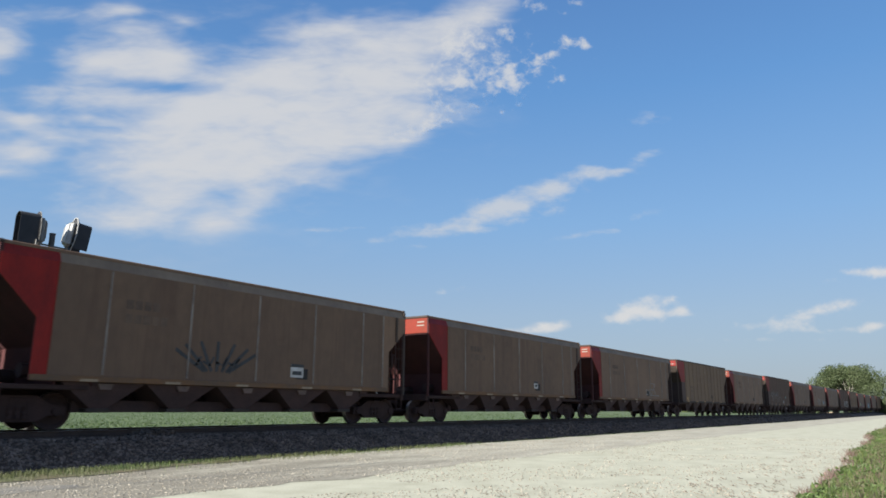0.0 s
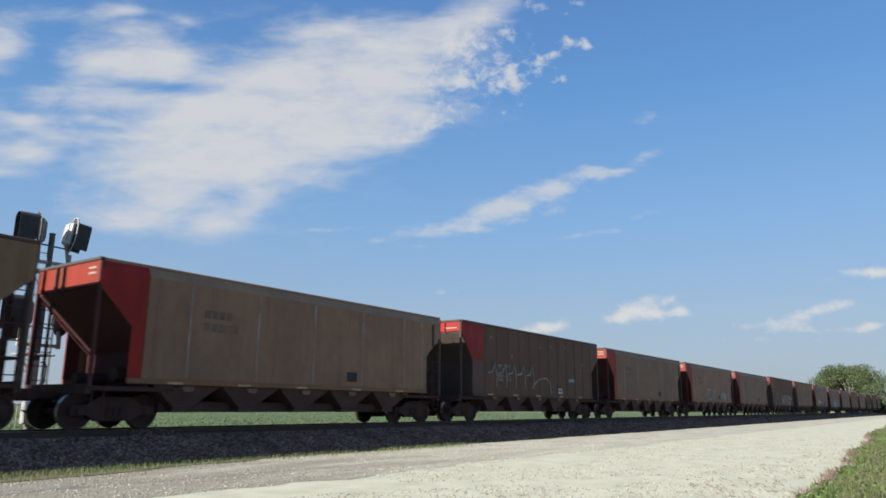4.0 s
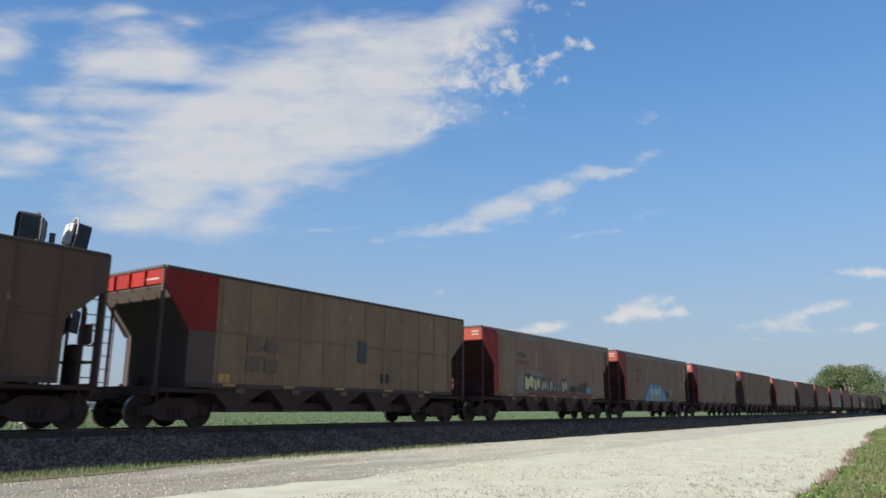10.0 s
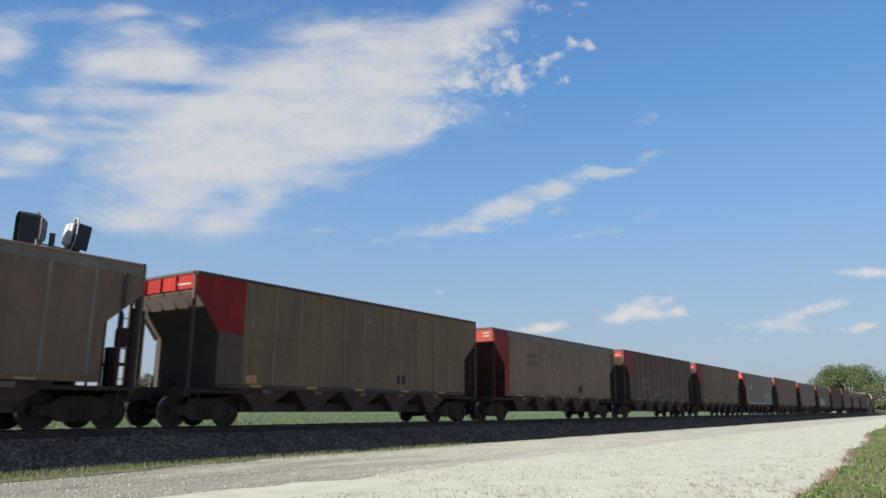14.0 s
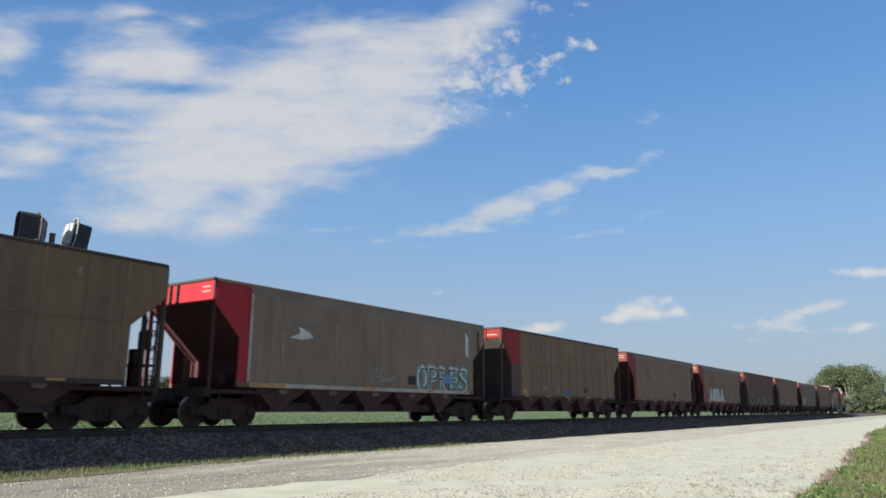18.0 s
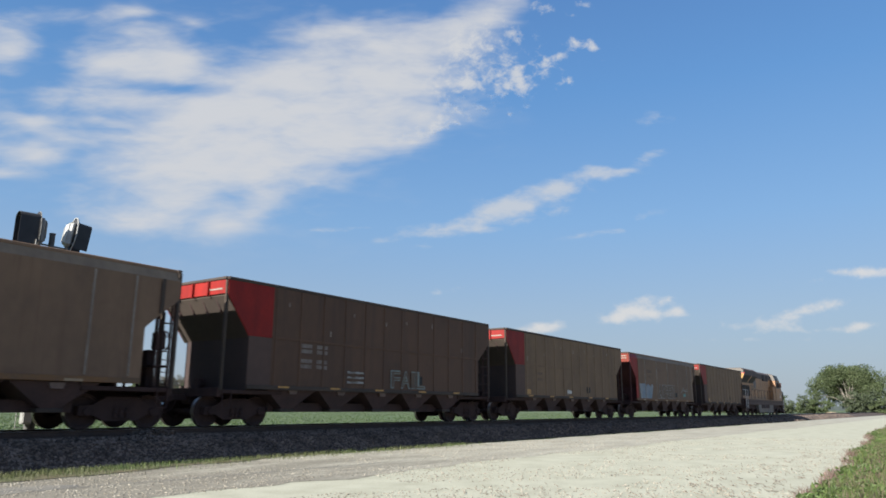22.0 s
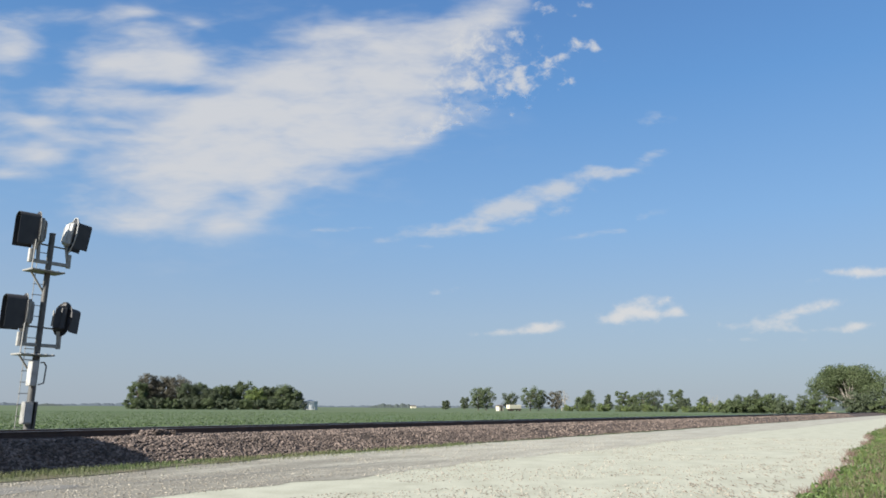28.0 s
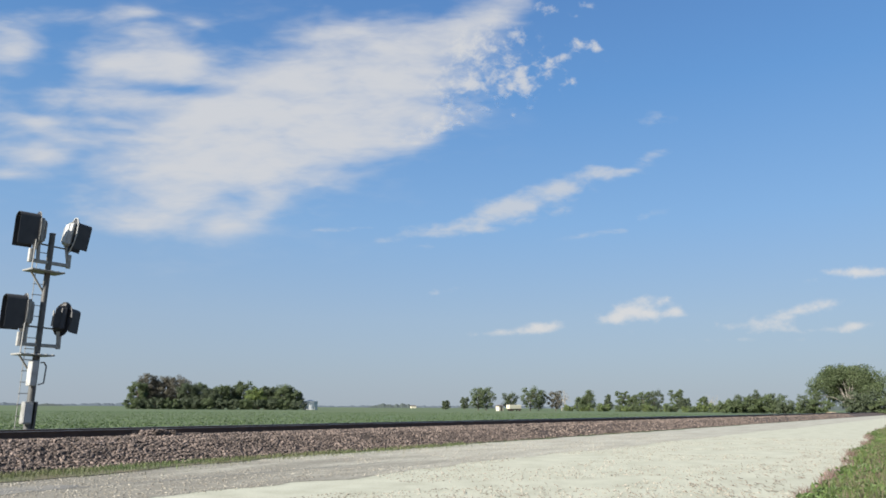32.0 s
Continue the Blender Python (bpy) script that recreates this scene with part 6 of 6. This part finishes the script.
cloud("cumulus_cloud", [(1520, 481, 52, 10, 0, 0.85), (1568, 480, 40, 10, 0, 0.8), (1440, 498, 42, 5, 4, 0.4), (1452, 545, 46, 9, 14, 0.75), (1395, 565, 64, 12, 10, 0.62), (1350, 578, 64, 7, 0, 0.6), (1526, 579, 28, 9, 6, 0.9),
                        (1500, 584, 22, 6, 0, 0.7), (1400, 586, 70, 5, 0, 0.38), (1320, 601, 120, 4, 0, 0.32), (1540, 617, 40, 6, 0, 0.3)], CUMULUS, 3460, (-34, 0),
      "pale cumulus clouds low over the horizon", step=3)

# ---- sprayed writing and patches on single cars ----
SPRAY_WHITE = mat("sprayed_white", (0.56, 0.56, 0.55), (0.36, 0.34, 0.32), 0.7, scale=3, fine=18)
SPRAY_GREY = mat("sprayed_pale_grey", (0.27, 0.27, 0.265), (0.13, 0.115, 0.10), 0.75, scale=2.5, fine=12, lo=0.4, hi=0.6)
SPRAY_DARK = mat("sprayed_near_black", (0.028, 0.03, 0.034), (0.05, 0.05, 0.052), 0.7, scale=3, fine=18)
SPRAY_BLUE = mat("sprayed_blue", (0.075, 0.205, 0.36), (0.13, 0.23, 0.33), 0.7, scale=1.6, fine=9)
SPRAY_DEEP = mat("sprayed_deep_blue", (0.03, 0.09, 0.24), (0.04, 0.10, 0.20), 0.7, scale=3, fine=18)
SPRAY_PALEBLUE = mat("sprayed_pale_blue", (0.13, 0.18, 0.24), (0.24, 0.25, 0.26), 0.75, scale=1.4, fine=6, lo=0.4, hi=0.62)
SPRAY_TEAL = mat("sprayed_teal", (0.12, 0.31, 0.29), (0.09, 0.19, 0.18), 0.7, scale=3, fine=18)
SPRAY_YELLOW = mat("sprayed_yellow", (0.50, 0.46, 0.20), (0.38, 0.34, 0.20), 0.7, scale=3, fine=18)
SPRAY_LIME = mat("sprayed_lime", (0.26, 0.31, 0.15), (0.18, 0.24, 0.12), 0.7, scale=3, fine=18)
SPRAY_MAROON = mat("sprayed_maroon", (0.15, 0.03, 0.03), (0.10, 0.03, 0.03), 0.7, scale=3, fine=18)
SPRAY_DULLRED = mat("sprayed_dull_red", (0.16, 0.06, 0.045), (0.13, 0.08, 0.055), 0.8, scale=2, fine=8)
SPRAY_CREAM = mat("sprayed_cream", (0.33, 0.29, 0.215), (0.22, 0.18, 0.13), 0.75, scale=2, fine=10)
PALEWHITE = mat("worn_white_paint", (0.44, 0.40, 0.34), (0.27, 0.235, 0.19), 0.7, scale=1.2, fine=9)
HALO = mat("faint_blue_spray", (0.16, 0.165, 0.17), (0.165, 0.125, 0.09), 0.8, scale=1.3, fine=5, lo=0.36, hi=0.6)
PALETEAL = mat("sprayed_grey_teal", (0.18, 0.225, 0.215), (0.11, 0.115, 0.11), 0.75, scale=2, fine=10)
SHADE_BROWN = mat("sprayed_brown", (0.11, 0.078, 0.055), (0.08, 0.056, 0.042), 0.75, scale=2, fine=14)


def side_y(k):
    return -1.63 if k in ribbed else -1.606


ribbed = [k for k, kind in zip(range(-2, 26), ORDER) if kind in ("tan", "brown")]


def spray(k, text, x0, x1, z0, z1, material, lift=0.0, bold=0.0, label="sprayed graffiti letter", gap=0.1):
    """Letters of one word, each fitted to its share of a rectangle on the near side of a car."""
    wide = [0.45 if ch == "I" else 1.0 for ch in text]
    unit = (x1 - x0) / (sum(wide) + gap * (len(text) - 1))
    at = x0
    for ch, w in zip(text, wide):
        ob = letter(ch, bold, material, cars[k], label)
        me = ob.data
        co = np.empty(len(me.vertices) * 3)
        me.vertices.foreach_get("co", co)
        co = co.reshape(-1, 3)
        lo, hi = co.min(0), co.max(0)
        out = np.empty_like(co)
        out[:, 0] = at + (co[:, 0] - lo[0]) / (hi[0] - lo[0]) * unit * w
        out[:, 1] = side_y(k) - lift + (co[:, 2] - lo[2]) / max(1e-6, hi[2] - lo[2]) * 0.003
        out[:, 2] = z0 + (co[:, 1] - lo[1]) / (hi[1] - lo[1]) * (z1 - z0)
        me.vertices.foreach_set("co", out.ravel())
        me.update()
        at += unit * (w + gap)


def patch(k, pts, material, lift=0.0, label="sprayed patch of colour", name="paint_patch"):
    y = side_y(k) - lift
    return part(name, Build().prism(pts, "y", y - 0.003, y), material, cars[k], label)


def ragged(x0, x1, z0, z1, seed, rough=0.06, n=9):
    r = random.Random(seed)
    up = [(x0 + (x1 - x0) * i / n, z1 - r.uniform(0, rough) * 2) for i in range(n + 1)]
    dn = [(x1 - (x1 - x0) * i / n, z0 + r.uniform(0, rough)) for i in range(n + 1)]
    return dn + up


def strokes(k, lines, material, r=0.025, label="thin sprayed line"):
    """Sprayed lines, each a bent flat band of its own."""
    y = side_y(k)
    for ln in lines:
        up, dn = [], []
        for i, (a, c) in enumerate(ln):
            p, q = ln[max(0, i - 1)], ln[min(len(ln) - 1, i + 1)]
            u = Vector((q[0] - p[0], q[1] - p[1])).normalized() * r
            up.append((a - u.y, c + u.x))
            dn.append((a + u.y, c - u.x))
        n = len(ln)
        vs = [(a, y - 0.003, c) for a, c in up + dn] + [(a, y, c) for a, c in up + dn]
        fs = []
        for i in range(n - 1):
            fs += [(i, i + 1, n + i + 1, n + i), (2 * n + i, 3 * n + i, 3 * n + i + 1, 2 * n + i + 1), (i, 2 * n + i, 2 * n + i + 1, i + 1), (n + i, n + i + 1, 3 * n + i + 1, 3 * n + i)]
        part("stroke", Build().add(vs, fs), material, cars[k], label)


def placard(k, x0, x1, z0, z1):
    p = patch(k, [(x0, z0), (x1, z0), (x1, z1), (x0, z1)], SPRAY_WHITE, 0.0, "small white placard", "placard")
    y = side_y(k) - 0.004
    part("placard_bar", Build().box(x0 + 0.08, x1 - 0.08, y - 0.003, y, z0 + 0.08, z0 + 0.2), SPRAY_DARK, p)
    part("placard_bar", Build().box(x0, x1, y - 0.003, y, z1 - 0.1, z1), SPRAY_DARK, p)


# spiky dark tag
strokes(0, [[(-1.3 + 0.9 * math.sin(a) * 0.5, 1.55), (-1.3 + 1.5 * math.sin(a), 1.55 + 0.85 * math.cos(a * 0.75))] for a in (-1.15, -0.8, -0.4, 0.0, 0.4, 0.8, 1.15)], SPRAY_DARK, 0.05, "dark spiky sprayed tag")
strokes(0, [[(-2.0 + 0.22 * i, 1.7 + 0.12 * (i % 2)), (-1.85 + 0.22 * i, 1.95 - 0.2 * (i % 2))] for i in range(7)], SPRAY_DARK, 0.035, "dark spiky sprayed tag")
placard(0, 1.5, 2.05, 1.5, 1.92)
placard(1, 1.6, 2.0, 1.55, 1.9)
strokes(2, [[(1.6, 1.55), (1.6, 1.85), (2.0, 1.85), (2.0, 1.55), (1.6, 1.55)], [(2.2, 1.5), (2.6, 2.3), (3.3, 2.3), (3.2, 1.9), (2.6, 1.9)], [(2.7, 1.55), (3.1, 1.95), (3.6, 1.5)], [(3.1, 1.95), (3.5, 2.3)], [(2.4, 1.5), (4.2, 1.5)]], SPRAY_GREY, 0.03)
# grey wavy tag on the ribbed car
strokes(5, [[(-5.2 + 0.9 * i, 2.15), (-4.8 + 0.9 * i, 2.2), (-4.55 + 0.9 * i, 2.6), (-4.4 + 0.9 * i, 2.0), (-4.45 + 0.9 * i, 1.5)] for i in range(5)] + [[(-1.1, 1.55), (-0.3, 2.0), (0.5, 2.1), (0.9, 1.9), (1.1, 1.35)]], SPRAY_GREY, 0.03, "grey wavy sprayed tag")
strokes(5, [[(-5.3 + 0.9 * i, 2.35), (-4.9 + 0.9 * i, 2.3), (-4.6 + 0.9 * i, 2.7)] for i in range(5)], SPRAY_DARK, 0.06, "dark shading of the tag")
placard(5, 1.9, 2.35, 1.35, 1.7)
patch(5, ragged(3.2, 3.9, 1.95, 2.2, 3), SPRAY_TEAL)
# bubble letters with a blue block
spray(7, "SKO", -1.9, 0.15, 1.38, 2.3, SPRAY_GREY, 0.0, 0.10)
spray(7, "SKO", -1.75, 0.0, 1.5, 2.15, SHADE_BROWN, 0.005, -0.005)
patch(7, [(0.25, 1.5), (0.35, 1.5), (0.4, 1.85), (0.65, 1.8), (0.65, 2.2), (0.3, 2.2)], SPRAY_GREY)
patch(7, ragged(3.55, 4.35, 1.45, 1.98, 8, 0.02), SPRAY_BLUE)
strokes(7, [[(2.8, 1.5), (3.0, 1.95), (3.2, 1.95), (3.1, 1.45)], [(3.3, 1.45), (3.3, 2.05), (3.5, 2.0)], [(2.9, 1.35), (3.4, 1.25), (4.4, 1.32)], [(4.4, 1.4), (4.5, 1.9)]], SPRAY_YELLOW, 0.025)
strokes(7, [[(-4.2, 2.05), (-3.4, 1.7), (-2.9, 1.95)], [(-4.0, 1.65), (-3.2, 1.6)], [(-3.0, 2.1), (-2.5, 2.05)]], FADED, 0.03)
# outlined letters
spray(9, "OPRES", -1.05, 4.25, 1.1, 2.27, SPRAY_WHITE, 0.0, 0.055, gap=0.34)
spray(9, "OPRES", -0.98, 4.18, 1.17, 2.2, SPRAY_DARK, 0.006, 0.012, gap=0.5)
patch(9, [(-0.62 + 0.12 * math.cos(a * 0.6), 1.68 + 0.2 * math.sin(a * 0.6)) for a in range(10)], SPRAY_WHITE, 0.004)
patch(9, ragged(2.95, 3.6, 1.12, 1.38, 5, 0.03), SPRAY_GREY, 0.012)
spray(9, "M", 4.45, 4.85, 1.85, 2.15, SPRAY_WHITE, 0.0, 0.01)
spray(9, "A", 4.45, 4.85, 1.4, 1.75, SPRAY_WHITE, 0.0, 0.01)
strokes(9, [[(-4.0, 2.3), (-4.0, 1.9), (-3.5, 1.9), (-3.5, 2.3)], [(-3.2, 2.35), (-3.2, 1.75), (-2.7, 1.75), (-2.7, 2.35)]], FADED, 0.04)
patch(10, ragged(0.5, 0.95, 2.1, 2.9, 4, 0.03), SPRAY_DARK, 0.0, "dark repaired panel")
for a, c in ((-4.4, 2.2), (-3.7, 2.2), (-4.4, 1.6), (-3.7, 1.6)):
    patch(10, ragged(a, a + 0.5, c, c + 0.42, int(a * 10), 0.03), FADED, 0.0, "faded patch of old markings")
# yellow and white letters with a maroon base
patch(11, ragged(-3.2, 4.6, 1.2, 1.42, 12, 0.04), SPRAY_MAROON, 0.034)
patch(11, [(-4.15, 1.3), (-3.75, 1.2), (-3.4, 1.25), (-3.2, 1.5), (-3.3, 2.0), (-2.4, 2.2), (-1.6, 2.15), (-1.5, 2.35), (-2.3, 2.5), (-3.2, 2.45), (-3.8, 2.3), (-4.1, 2.0), (-4.2, 1.6)], HALO, 0.0, "pale blue sprayed halo")
chunk = random.Random(19)
at = -3.55
for i, (w, top, paint) in enumerate(((0.95, 2.2, SPRAY_YELLOW), (0.7, 2.1, SPRAY_YELLOW), (0.62, 2.05, SPRAY_CREAM), (0.3, 1.95, SPRAY_CREAM), (0.42, 2.08, SPRAY_CREAM), (0.36, 1.8, SPRAY_CREAM), (0.3, 1.75, SPRAY_CREAM), (0.75, 2.1, SPRAY_CREAM))):
    low = 1.42 + chunk.uniform(0, 0.08)
    lean = chunk.uniform(-0.06, 0.12)
    out = [(at - 0.04, low - 0.03), (at + w * 0.45, low - 0.06), (at + w + 0.02, low), (at + w + lean + 0.04, top - 0.1), (at + w * 0.6 + lean, top + 0.07), (at + lean - 0.05, top + 0.02)]
    fill = [(at + 0.06, low + 0.03), (at + w * 0.42, low), (at + w * 0.5, low + 0.22), (at + w - 0.06, low + 0.06), (at + w + lean - 0.05, top - 0.16), (at + w * 0.62 + lean, top - 0.02), (at + w * 0.45 + lean, top - 0.24), (at + lean + 0.05, top - 0.05)]
    patch(11, out, SPRAY_DARK, 0.004, "dark outline of a sprayed letter")
    patch(11, fill, paint, 0.008, "pale sprayed letter")
    at += w + 0.03 + (0.25 if i == 6 else 0.0)
for i in range(6):
    a, top = 1.55 + i * 0.42, 1.72 + 0.07 * i + chunk.uniform(-0.05, 0.1)
    strokes(11, [[(a, 1.46), (a + 0.1, top), (a + 0.28, top - 0.12), (a + 0.18, 1.6), (a + 0.34, 1.46)]], SPRAY_DARK, 0.055, "dark outline of a sprayed letter")
    strokes(11, [[(a, 1.48), (a + 0.1, top - 0.02), (a + 0.27, top - 0.13), (a + 0.18, 1.61), (a + 0.33, 1.48)]], SPRAY_CREAM, 0.026, "thin pale sprayed letter")
strokes(11, [[(-4.95, 1.55), (-4.8, 1.8), (-4.65, 1.55)], [(-5.25, 1.5), (-5.1, 1.7)], [(4.55, 1.5), (4.7, 1.66), (4.8, 1.5)]], SPRAY_GREY, 0.04)
patch(11, ragged(3.75, 4.3, 1.42, 1.78, 17, 0.02), SPRAY_BLUE, 0.008)
# blue mound with pale letters
patch(12, [(-2.95, 1.13), (1.55, 1.13), (1.35, 1.5), (0.85, 1.95), (0.6, 2.2), (-1.9, 2.25), (-2.3, 1.8), (-2.6, 1.45)], SPRAY_BLUE, 0.03)
patch(12, [(-1.95, 1.18), (0.4, 1.18), (0.5, 1.5), (-1.9, 1.5)], SPRAY_LIME, 0.034)
for a in (-1.9, -1.05, -0.25, 0.55):
    patch(12, [(a - 0.1, 1.2), (a + 0.05, 1.2), (a + 0.2, 1.7), (a + 0.1, 2.2), (a - 0.12, 2.2), (a - 0.02, 1.7)], SPRAY_DEEP, 0.038)
spray(12, "DAD", -1.8, 0.45, 1.52, 1.98, SPRAY_LIME, 0.042, 0.05)
spray(12, "DAD", -1.77, 0.42, 1.55, 1.95, SPRAY_WHITE, 0.046, 0.0)
strokes(12, [[(2.3, 1.95), (3.0, 1.98)], [(2.3, 1.75), (3.1, 1.76)], [(2.4, 1.58), (2.9, 1.58)], [(2.35, 1.85), (2.7, 1.9), (3.0, 1.84)]], SPRAY_TEAL, 0.035, "teal sprayed writing")
spray(12, "OPRES", 4.75, 6.15, 2.22, 2.44, SPRAY_TEAL, 0.0, 0.02)
patch(12, ragged(-4.9, -3.8, 2.35, 2.6, 23, 0.08), SPRAY_MAROON, 0.0, "faint red stain")
# white outline letters on the dark car
strokes(16, [[(0.55, 1.32), (0.9, 2.15), (1.15, 2.15), (1.35, 1.7), (1.6, 2.1), (1.3, 1.32), (1.15, 1.6), (0.95, 1.32)], [(1.6, 2.0), (1.9, 2.0), (2.0, 1.35), (2.2, 1.35), (2.3, 1.95), (2.6, 1.9)],
             [(2.15, 1.35), (2.45, 1.95), (2.8, 1.35), (3.05, 1.9)]], SPRAY_GREY, 0.028, "thin white outlined letters")
strokes(16, [[(-2.2, 1.2), (-1.75, 1.6), (-1.2, 1.95), (-0.95, 1.9), (-1.4, 1.55)], [(-1.75, 1.5), (-1.2, 1.6), (-0.9, 1.45), (-0.6, 1.62), (-0.2, 1.55)], [(-0.2, 1.8), (-0.15, 1.4), (0.1, 1.15)]], SPRAY_GREY, 0.022)
# cyan letters on the pale car
spray(18, "OPRES", 2.25, 5.95, 1.15, 2.3, SPRAY_TEAL, 0.0, 0.085)
spray(18, "OPRES", 2.32, 5.88, 1.2, 2.24, SPRAY_WHITE, 0.006, 0.02)
spray(18, "OPRES", 2.42, 5.78, 1.3, 2.14, SPRAY_DARK, 0.011, -0.018)
patch(18, ragged(4.0, 4.75, 1.55, 1.95, 31, 0.06), SPRAY_BLUE, 0.014)
patch(18, ragged(5.75, 6.0, 2.7, 3.75, 32, 0.1, 4), SPRAY_WHITE, 0.0, "pale peeled paint")
patch(18, [(-4.4, 2.75), (-3.9, 2.7), (-3.35, 2.8), (-3.5, 2.95), (-4.0, 3.12), (-3.95, 2.9)], SPRAY_WHITE, 0.0, "white worn emblem")
part("white_sill", Build().box(-5.9, 6.0, -1.64, -1.632, 1.16, 1.29), PALEWHITE, cars[18], "worn white sill stripe")
part("white_edge", Build().box(-6.0, -5.92, -1.622, -1.603, 1.3, 3.92), PALEWHITE, cars[18], "white edge at the red end")
for a, b in ((-5.85, -4.5), (-0.9, -0.2), (3.0, 3.4), (5.6, 5.9)):
    part("sill_reflector", Build().box(a, b, -1.648, -1.641, 1.18, 1.27), AMBER, cars[18], "yellow sill reflector")
strokes(18, [[(-0.2, 1.75), (0.0, 2.1), (0.15, 1.8), (0.3, 2.05)], [(-0.1, 1.65), (0.35, 1.7), (0.6, 1.6), (0.9, 1.72)], [(0.1, 1.55), (0.8, 1.55)]], SPRAY_GREY, 0.03)
strokes(19, [[(-3.3, 1.3), (-3.1, 1.9), (-2.9, 1.4), (-2.7, 1.9), (-2.5, 1.3)], [(-3.3, 1.6), (-2.5, 1.65)], [(-1.9, 1.4), (-1.7, 1.85), (-1.5, 1.5), (-1.3, 1.7)], [(-1.9, 1.6), (-1.3, 1.4)]], SPRAY_GREY, 0.03)
patch(19, ragged(-0.6, 0.0, 1.25, 1.6, 37, 0.05), SPRAY_DEEP, 0.0, "small dark blue patch")
# white block letters
spray(21, "ASILA", -4.6, 0.2, 1.15, 2.46, SPRAY_DARK, 0.0, 0.085, gap=0.0)
spray(21, "ASILA", -4.52, 0.12, 1.21, 2.38, SPRAY_WHITE, 0.006, 0.085, gap=0.06)
for a in (-4.95, 0.3):
    patch(21, [(a, 1.2), (a + 0.28, 1.2), (a + 0.26, 1.5), (a + 0.04, 1.52)], SPRAY_WHITE, 0.0, "white sprayed block")
patch(21, ragged(0.7, 2.2, 1.3, 1.75, 43, 0.12), SPRAY_DULLRED, 0.0, "dull red sprayed haze")
patch(21, [(-1.2 + (0.3 if i % 2 == 0 else 0.12) * math.sin(i * math.pi / 5), 1.86 + (0.3 if i % 2 == 0 else 0.12) * math.cos(i * math.pi / 5)) for i in range(10)], SPRAY_WHITE, 0.014, "white star")
patch(21, ragged(-5.55, -4.85, 1.3, 1.9, 41, 0.06), SPRAY_MAROON, 0.0, "dull red patch")
strokes(21, [[(-5.35, 2.0), (-5.25, 2.3), (-5.15, 2.0)], [(-5.05, 2.0), (-5.05, 2.7)], [(-4.95, 2.0), (-4.85, 2.25), (-4.75, 2.0)]], SPRAY_GREY, 0.025)
spray(22, "FAIL", 0.25, 2.4, 1.28, 1.95, PALETEAL, 0.0, 0.03)
spray(22, "FAIL", 0.32, 2.33, 1.33, 1.9, SHADE_BROWN, 0.006, -0.012)
for z in (1.72, 1.55, 1.38):
    patch(22, ragged(-2.1, -1.25, z, z + 0.1, int(z * 100), 0.02), SPRAY_GREY, 0.0, "faded pale notice line")
patch(23, ragged(-0.85, -0.3, 1.34, 1.6, 51, 0.05), SPRAY_WHITE, 0.0, "small white patch")
# outlined letters beside a pale blue block
spray(24, "ASHEN", -2.0, 1.65, 1.3, 2.32, SPRAY_GREY, 0.0, 0.06)
spray(24, "ASHEN", -1.94, 1.6, 1.36, 2.27, SHADE_BROWN, 0.006, 0.025)
patch(24, [(-5.8, 2.25), (-5.6, 1.3), (-3.5, 1.25), (-3.1, 2.1), (-3.3, 2.3), (-3.6, 2.1), (-4.2, 2.28), (-4.4, 2.1), (-4.6, 2.28)], SPRAY_PALEBLUE)
strokes(24, [[(3.45, 1.85), (3.75, 2.15), (4.0, 2.2)], [(3.7, 1.9), (3.85, 2.12), (3.95, 1.9), (4.05, 2.12), (4.1, 1.9)], [(4.2, 2.14), (4.2, 1.88), (4.4, 2.1), (4.2, 2.0), (4.45, 1.88)],
             [(4.7, 2.12), (4.52, 2.0), (4.7, 1.9), (4.55, 1.86)], [(3.2, 1.8), (3.45, 1.95), (4.8, 1.98)]], SPRAY_GREY, 0.024, "thin white sprayed scribble")
patch(24, ragged(3.75, 4.35, 1.5, 1.78, 63, 0.04), SPRAY_TEAL)


# ---- motion ----
# where the far end of the first car stands, less one car length a second
DRIFT = [(0.0, 21.54), (1.0, 22.6), (2.0, 23.17), (3.0, 23.6), (6.0, 24.37), (9.0, 25.35), (12.0, 26.2), (14.0, 26.65), (17.0, 27.18), (20.0, 27.58), (25.0, 27.86), (28.0, 27.9), (32.0, 27.9)]


def head(t):
    return float(np.interp(t, [d[0] for d in DRIFT], [d[1] for d in DRIFT])) - PITCH_CAR * t


def motions():
    for ob, offset in moving:
        walk(ob, [(t, pose(x - PITCH_CAR * t + offset, TRACK_Y, RAIL_Z)) for t, x in DRIFT])
    for ob, rows in drifting:
        walk(ob, rows)
    # wheels: all of one place on their truck turn alike and share their keys
    shared = {}
    for ax in [o for o in scene.objects if o.name.split(".")[0] == "wheelset"]:
        key = (round(ax.location.x, 3), round(ax.location.z, 3))
        if key not in shared:
            x, y, z = ax.location
            r = z
            walk(ax, [(n / FPS, pose(x, y, z, 0, math.degrees(head(n / FPS) / r), 0)) for n in range(frame(32.0))])
            shared[key] = ax.animation_data
        else:
            ax.rotation_mode = "QUATERNION"
            ax.animation_data_create()
            ax.animation_data.action = shared[key].action
            ax.animation_data.action_slot = shared[key].action_slot


for k, ob in cars.items():
    moving.append((ob, k * PITCH_CAR - HALF))
motions()
